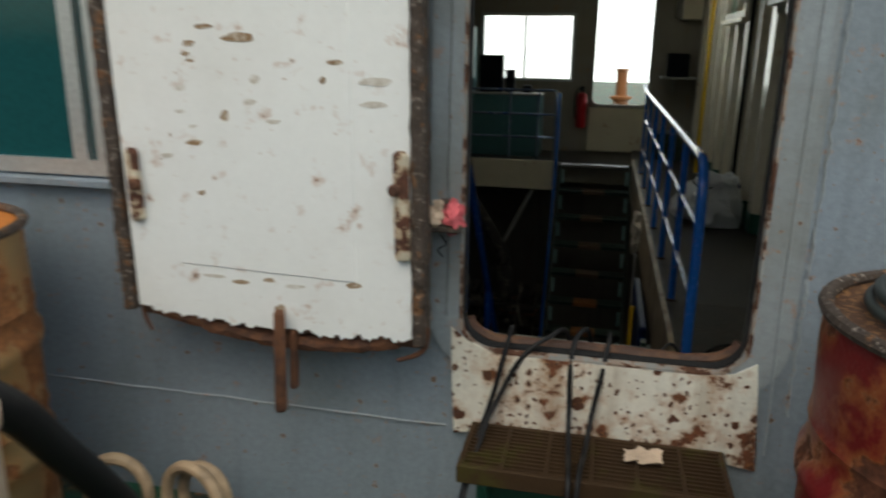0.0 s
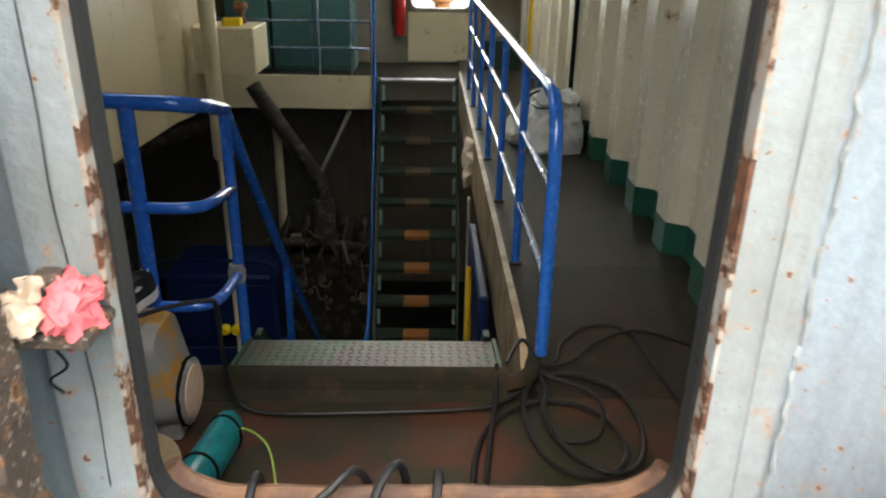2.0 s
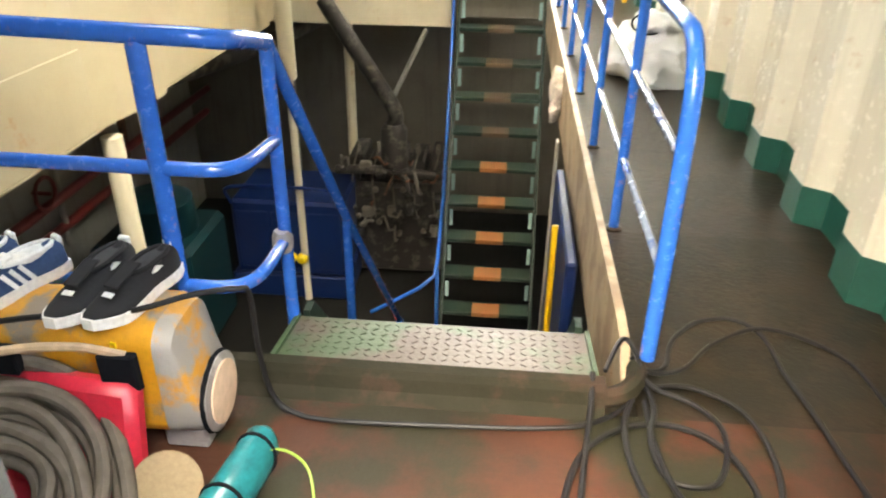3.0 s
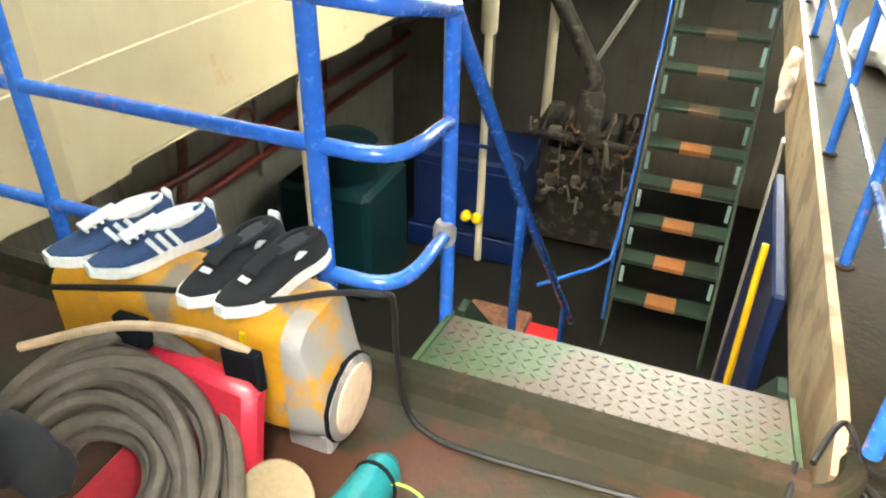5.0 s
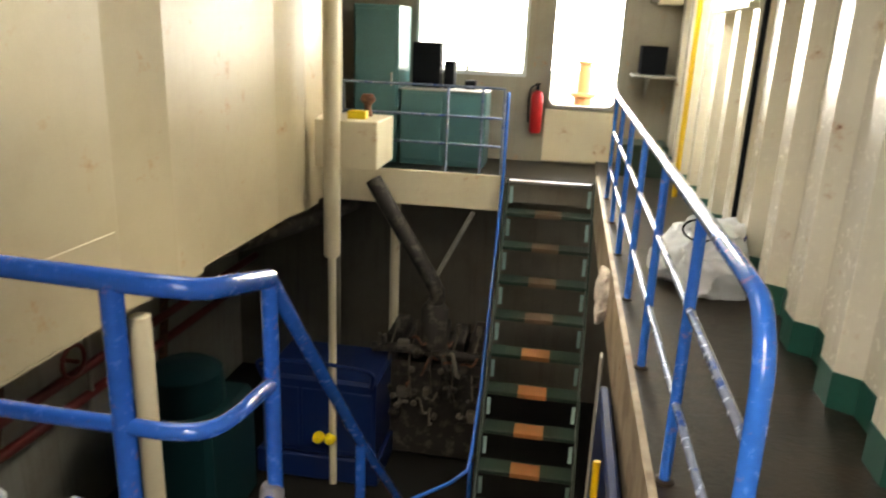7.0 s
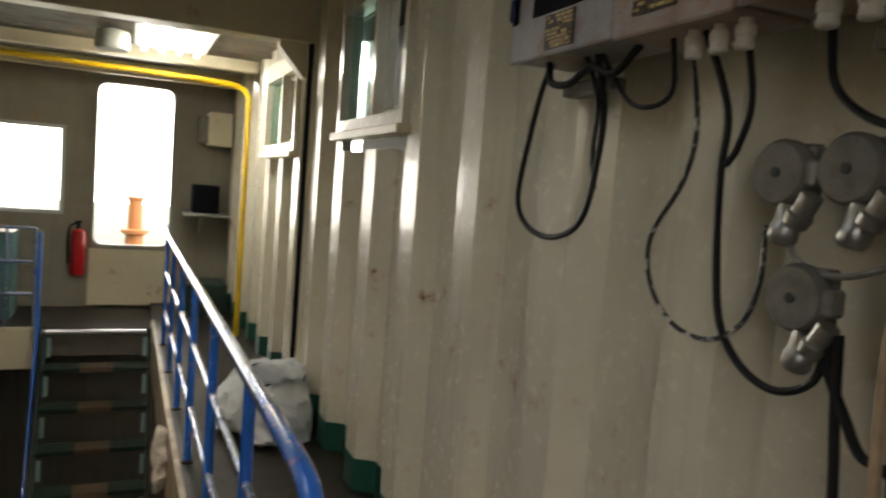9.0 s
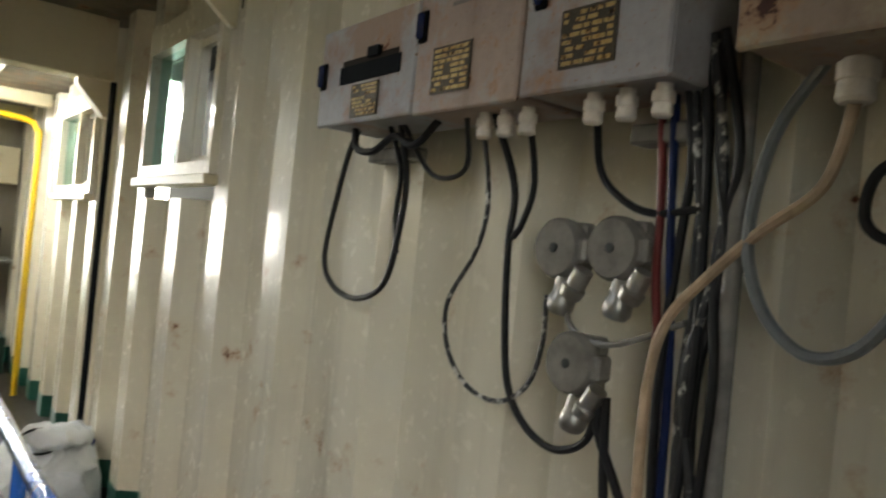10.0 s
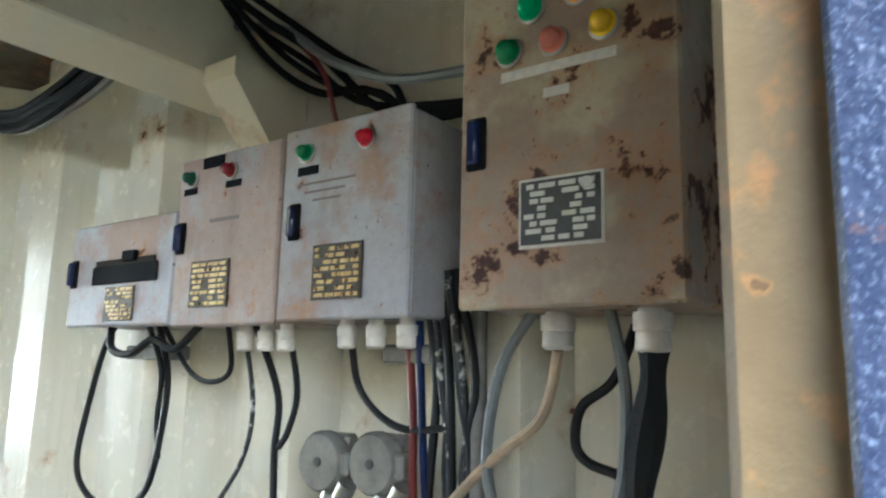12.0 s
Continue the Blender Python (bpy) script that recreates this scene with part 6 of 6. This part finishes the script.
solo("overhead_cable", tube([(1.36, 3.25, 2.24), (1.38, 3.1, 2.2), (1.38, 2.967, 2.105), (1.38, 2.828, 2.04), (1.38, 2.69, 2.02), (1.38, 2.6, 2.02)], 0.009, 8), plain("grey_cable", (0.16, 0.17, 0.17), 0.45), "grey cable sagging above the boxes", "cable", smooth=True, group="overhead cables")
solo("overhead_cable", tube([(1.39, 3.1, 2.2), (1.39, 3.0, 2.1), (1.39, 2.96, 2.0), (1.40, 2.95, 1.95)], 0.005, 7), M_PIPERED, "thin red cable above the boxes", "cable", smooth=True, group="overhead cables")


# ---- bulkhead windows, pipes ----
def bulk_window(name, w, label, open_part):
    y0, y1, z0, z1 = w
    o = tagged(new(name), label, "window", kind="structure")
    m = y0 + (y1 - y0) * 0.42
    part("window_frame", sheet(rect(y0 - 0.01, y1 + 0.01, z0 - 0.01, z1 + 0.09), [rect(y0 + 0.03, m - 0.018, z0 + 0.04, z1 - 0.03), rect(m + 0.018, y1 - 0.03, z0 + 0.04, z1 - 0.03)], CX - 0.03, CX + 0.06, 'X'), M_CREAM2, o)
    part("window_sill", box(CX - 0.055, CX + 0.02, y0 - 0.03, y1 + 0.03, z0 - 0.05, z0 - 0.012, 0.004), M_CREAM, o, "cream sill ledge")
    p = part("pane", box(CX + 0.012, CX + 0.016, m, y1 - 0.02, z0 + 0.03, z1 - 0.02), glass("green_pane", (0.55, 0.8, 0.72)), o, "greenish glass pane")
    p.visible_shadow = False
    part("sash", sheet(rect(y0 + 0.02, m + 0.01, z0 + 0.03, z1 - 0.02), [rect(y0 + 0.06, m - 0.03, z0 + 0.07, z1 - 0.06)], CX + 0.02, CX + 0.035, 'X'), M_CREAM2, o, "cream sliding sash")
    return o


bulk_window("window_3", W1, "cream framed sliding window half open in the bulkhead", True)
bulk_window("window_4", W2, "cream framed bright window in the bulkhead", False)
solo("yellow_pipe", tube([(1.40, 8.16, 0.02), (1.40, 8.16, 1.0), (1.40, 8.16, 1.85), (1.38, 8.16, 1.98), (1.28, 8.16, 2.04), (0.8, 8.16, 2.06), (-0.3, 8.16, 2.07)], 0.022, 10), M_PIPEYEL, "yellow painted pipe up the bulkhead and along the ceiling", "pipe", smooth=True)
solo("dark_pipe", tube([(1.45, 6.27, 0.1), (1.45, 6.27, 1.2), (1.45, 6.27, 2.1)], 0.016, 8), M_BLKPL, "dark vertical pipe on the bulkhead", "pipe", smooth=True)
solo("casing_column", lathe([(0.055, 0.0), (0.068, 0.02), (0.068, 2.83)], (-1.365, 7.6, -0.56), 'Z', 18), M_CREAM, "cream round vent pipe in front of the casing", "pipe", smooth=True)
solo("casing_column_stem", rod((-1.365, 7.6, -2.75), (-1.365, 7.6, -0.555), 0.034, 12), M_CREAM, "thinner cream pipe below the vent pipe", "pipe", smooth=True)
bxx = thing("wall_cabinet", "cream steel box on the casing wall by the platform", "cabinet", (-1.3, 8.2, 0.1))
child("body", box(-1.62, -1.04, 7.78, 8.35, 0.155, 0.55, 0.008), M_CREAM, bxx)
child("side_bracket", box(-1.68, -1.625, 7.8, 8.3, 0.15, 0.5, 0.004), M_CREAM, bxx)
solo("yellow_tin", box(-1.33, -1.17, 7.9, 8.0, 0.552, 0.62, 0.008), M_YELCAP, "yellow tin standing on the cream box", "tin")
solo("small_pot", lathe([(0.04, 0.0), (0.045, 0.01), (0.03, 0.07), (0.035, 0.1), (0.07, 0.14), (0.05, 0.19)], (-1.22, 8.15, 0.552), 'Z', 14), M_RUST, "dark small pot on the cream box", "pot", smooth=True)

# ---- far platform things ----
tc = thing("steel_locker", "teal painted steel locker behind the platform rail", "locker", (-0.7, 9.2, 0))
child("body", box(-1.14, -0.30, 9.05, 9.45, 0.0, 0.72, 0.008), M_TEALGLASS, tc)
for a, b2 in ((-1.13, -0.73), (-0.71, -0.31)):
    child("door", box(a, b2, 9.035, 9.05, 0.05, 0.70, 0.004), M_TEALGLASS, tc, "teal door")
child("top_edge", box(-1.15, -0.29, 9.03, 9.46, 0.722, 0.735, 0.003), M_HULL, tc)
tl = thing("steel_locker", "tall dark teal locker in the platform corner", "locker", (-1.4, 9.3, 0))
child("body", box(-1.62, -1.17, 9.06, 9.6, 0.0, 1.5, 0.01), M_TEALGLASS, tl)
child("door", box(-1.60, -1.19, 9.045, 9.06, 0.06, 1.46, 0.004), M_TEALGLASS, tl, "teal door")
child("door_handle", box(-1.24, -1.22, 9.025, 9.045, 0.75, 0.88, 0.003), M_CHROME, tl, "metal handle")
for (x0, x1, z1) in ((-1.08, -0.80, 1.17), (-0.76, -0.66, 1.0), (-0.55, -0.45, 0.82)):
    solo("stored_box", box(x0, x1, 9.28, 9.45, 0.737, z1, 0.006), M_BLKPL, "dark box standing on the teal locker", "box")
ex_ = thing("fire_extinguisher", "red fire extinguisher hung beside the far door", "fire extinguisher", (0.155, 9.6, 0.3))
child("cylinder", lathe([(0.05, 0.0), (0.062, 0.02), (0.062, 0.36), (0.05, 0.41), (0.02, 0.43)], (0.155, 9.62, 0.31), 'Z', 18), M_EXT, ex_, "", True)
child("valve", lathe([(0.018, 0.0), (0.018, 0.05), (0.03, 0.055), (0.03, 0.07)], (0.155, 9.62, 0.74), 'Z', 10), M_BLKPL, ex_, "black valve", True)
child("hose", tube([(0.155, 9.60, 0.79), (0.09, 9.58, 0.76), (0.075, 9.57, 0.6), (0.08, 9.57, 0.42)], 0.01, 7), M_RUBBER, ex_, "", True)
child("bracket", box(0.10, 0.21, 9.67, 9.70, 0.4, 0.6), M_BLKPL, ex_)
solo("bulkhead_panel", box(0.24, 0.97, 9.665, 9.698, 0.02, 0.555, 0.006), M_CREAM, "pale steel panel below the far door", "panel", "structure")
ec = thing("switch_box", "pale switch box on the bulkhead by the far door", "electrical box", (1.3, 9.4, 1.5))
child("body", box(1.24, 1.455, 9.45, 9.70, 1.60, 1.92, 0.008), M_CREAM, ec)
child("side_unit", box(1.17, 1.24, 9.55, 9.70, 1.62, 1.88, 0.006), M_SOCK, ec)
sh = thing("wall_shelf", "small shelf with a box by the far door", "shelf", (1.3, 9.45, 0.9))
child("board", box(1.05, 1.45, 9.25, 9.68, 0.93, 0.955, 0.003), M_HULL, sh)
child("brace", prism([(9.68, 0.93), (9.68, 0.72), (9.66, 0.72), (9.35, 0.93)], 1.2, 1.22, 'X'), M_HULL, sh)
solo("stored_box", box(1.12, 1.36, 9.4, 9.65, 0.957, 1.22, 0.008), M_BLKPL, "dark box standing on the small shelf", "box")
solo("storage_crate", box(1.0, 1.42, 8.95, 9.4, 0.0, 0.34, 0.01), M_DKGREEN, "dark crate on the platform deck", "crate")
solo("mooring_post", lathe([(0.11, 0.0), (0.11, 0.5), (0.16, 0.52), (0.16, 0.56), (0.085, 0.57), (0.08, 0.93), (0.1, 0.94), (0.1, 0.97)], (0.66, 12.0, 0.0), 'Z', 16), M_ORANGE, "rusty orange post on the deck outside", "post", smooth=True)
lm = thing("ceiling_lamp", "ceiling lamp with four lit fluorescent tubes", "lamp", (0.75, 7.6, 2.2))
child("tray", box(0.55, 1.05, 7.05, 8.0, 2.215, 2.248, 0.004), M_HULL, lm)
for k in range(4):
    child("tube", rod((0.62 + 0.12 * k, 7.1, 2.195), (0.62 + 0.12 * k, 7.95, 2.195), 0.016, 8), M_LAMP, lm, "lit fluorescent tube", True)
solo("ceiling_bell", lathe([(0.02, 0.0), (0.1, -0.02), (0.11, -0.12), (0.1, -0.14)], (0.42, 7.6, 2.248), 'Z', 18), M_HULL, "pale round ceiling fitting", "fitting", smooth=True)

# ---- engine room below ----
gm = thing("generator_set", "dark blue enclosed machine with yellow caps", "machine", (-1.5, 7.9, -2.75))
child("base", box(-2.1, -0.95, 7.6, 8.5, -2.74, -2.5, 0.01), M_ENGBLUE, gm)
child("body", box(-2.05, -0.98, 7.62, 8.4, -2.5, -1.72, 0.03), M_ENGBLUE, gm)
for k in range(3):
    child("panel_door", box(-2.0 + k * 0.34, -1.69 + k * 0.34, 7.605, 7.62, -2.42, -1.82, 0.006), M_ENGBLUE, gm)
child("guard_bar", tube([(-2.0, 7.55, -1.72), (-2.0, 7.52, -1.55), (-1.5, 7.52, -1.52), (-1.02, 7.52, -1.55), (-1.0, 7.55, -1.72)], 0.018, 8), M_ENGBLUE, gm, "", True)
for x in (-1.49, -1.38):
    child("cap", lathe([(0.05, 0.0), (0.055, -0.02), (0.05, -0.06), (0.03, -0.08)], (x, 7.6, -2.28), 'Y', 14), M_YELCAP, gm, "yellow plastic cap", True)
tm = thing("pump_unit", "dark teal machine on the engine room floor", "machine", (-2.4, 6.9, -2.75))
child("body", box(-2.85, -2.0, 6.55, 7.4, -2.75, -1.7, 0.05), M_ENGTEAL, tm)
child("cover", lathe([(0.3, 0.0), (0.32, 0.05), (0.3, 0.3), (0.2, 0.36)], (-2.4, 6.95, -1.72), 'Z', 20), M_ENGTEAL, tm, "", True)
en = thing("marine_engine", "greasy grey engine with pipes and fittings", "engine", (-0.65, 8.6, -2.75))
child("block", box(-1.15, -0.12, 8.2, 9.1, -2.75, -1.75, 0.04), M_ENG, en)
rnd = random.Random(5)
for k in range(5):
    x = -1.05 + k * 0.2
    child("cylinder_head", box(x, x + 0.15, 8.3, 8.8, -1.76, -1.5 - 0.03 * (k % 2), 0.02), M_ENG, en)
    child("injector", lathe([(0.02, 0.0), (0.03, 0.04), (0.02, 0.1)], (x + 0.075, 8.42, -1.5), 'Z', 8), M_DARKWALL, en, "", True)
    child("fuel_pipe", tube([(x + 0.075, 8.4, -1.42), (x + 0.09, 8.28, -1.45), (x + 0.05, 8.18, -1.7), (x + 0.1 * rnd.random(), 8.17, -2.1)], 0.009, 6), M_DARKWALL, en, "", True)
for k in range(16):
    x, z = rnd.uniform(-1.12, -0.15), rnd.uniform(-2.3, -1.55)
    w, h = rnd.uniform(0.04, 0.12), rnd.uniform(0.04, 0.12)
    child("fitting", box(x, x + w, 8.12, 8.2, z, z + h, 0.012), M_ENG if k % 3 else M_DARKWALL, en)
for k in range(26):
    x, z = rnd.uniform(-1.12, -0.18), rnd.uniform(-2.2, -1.45)
    dx, dz = rnd.uniform(-0.16, 0.16), rnd.uniform(-0.22, 0.1)
    child("small_pipe", tube([(x, 8.14, z), (x + 0.4 * dx, 8.05, z + 0.05), (x + 0.8 * dx, 8.03, z + 0.6 * dz), (x + dx, 8.13, z + dz)], rnd.uniform(0.007, 0.018), 6), (M_ENG, M_RUST, M_DARKWALL, M_ENG)[k % 4], en, "", True)
for k in range(14):
    child("flange_nut", lathe([(0.03, 0.0), (0.032, -0.02), (0.02, -0.035)], (rnd.uniform(-1.1, -0.2), 8.12, rnd.uniform(-2.2, -1.5)), 'Y', 8), (M_ENG, M_DARKWALL)[k % 2], en)
child("manifold", tube([(-1.15, 8.16, -1.6), (-0.8, 8.15, -1.58), (-0.4, 8.15, -1.6), (-0.12, 8.16, -1.62)], 0.045, 10), M_ENG, en, "", True)
ep = thing("exhaust_pipe", "grey lagged exhaust pipe rising from the engine", "pipe", (-0.6, 8.2, -1.5))
child("silencer", lathe([(0.08, 0.0), (0.13, 0.04), (0.13, 0.4), (0.09, 0.46)], (-0.58, 8.2, -1.58), 'Z', 18), M_ENG, ep, "", True)
child("pipe", tube([(-0.58, 8.2, -1.14), (-0.56, 8.2, -1.05), (-0.62, 8.2, -0.9), (-1.05, 8.25, -0.25), (-1.2, 8.28, -0.02)], 0.075, 14), M_ENG, ep, "", True)
solo("thin_strut", rod((-0.62, 8.4, -0.95), (-0.3, 8.45, -0.3), 0.022, 8), M_HULL, "thin pale strut pipe", "pipe", smooth=True)
for k, (y0, x, z) in enumerate(((3.2, -2.95, -1.15), (3.2, -3.0, -1.42))):
    solo("red_pipe", tube([(x, y0, z), (x, 6.0, z - 0.1), (x, 9.6, z - 0.15)], 0.04, 10, False), M_PIPERED, "red painted pipe along the hull side", "pipe", smooth=True, group="red pipes")
vw = thing("valve_wheel", "red hand wheel valve on the hull pipe", "valve", (-2.9, 6.3, -1.1))
child("wheel", tube([(-2.88 + 0.0, 6.3 + 0.12 * math.cos(a * 0.4), -1.1 + 0.12 * math.sin(a * 0.4)) for a in range(17)], 0.016, 7), M_PIPERED, vw, "", True)
child("stem", rod((-2.98, 6.3, -1.1), (-2.84, 6.3, -1.1), 0.016), M_PIPERED, vw)
for k, y in enumerate((4.2, 4.7, 5.1, 5.6, 6.6, 7.6)):
    solo("hull_pipe", tube([(-3.1, y, -0.35), (-3.05, y + 0.05, -0.7), (-2.98, y + 0.1 * (k % 2), -1.0), (-3.0, y, -1.5 - 0.2 * (k % 3))], 0.025 + 0.012 * (k % 2), 8), M_RUST if k % 2 else M_HULL, "small pipe bend on the hull side", "pipe", smooth=True, group="hull pipes")
for x, y, r in ((-1.74, 5.4, 0.06),):
    solo("deck_pillar", rod((x, y, -2.75), (x, y, -0.27), r, 14), M_CREAM, "cream round pillar under the casing", "pillar", smooth=True)
solo("vent_duct", tube([(-2.9, 5.6, -0.42), (-2.2, 7.2, -0.46), (-1.7, 8.4, -0.42), (-1.5, 9.2, -0.4)], 0.075, 12), M_ENG, "grimy grey duct under the deck", "duct", smooth=True)
for x, y in ((-1.15, 9.0), (-1.75, 8.9)):
    solo("riser_pipe", rod((x, y, -2.6), (x, y, -0.3), 0.05, 12), M_CREAM if x > -1.5 else M_DARKWALL, "vertical pipe by the engine room bulkhead", "pipe", smooth=True, group="riser pipes")
solo("tool_chest", box(-1.05, -0.55, 6.15, 6.55, -2.75, -2.4, 0.015), M_RUST, "rusty orange tool chest on the engine room floor", "chest")
solo("red_toolbox", box(-0.62, -0.3, 6.2, 6.5, -2.75, -2.45, 0.015), M_EXT, "red toolbox on the engine room floor", "toolbox")
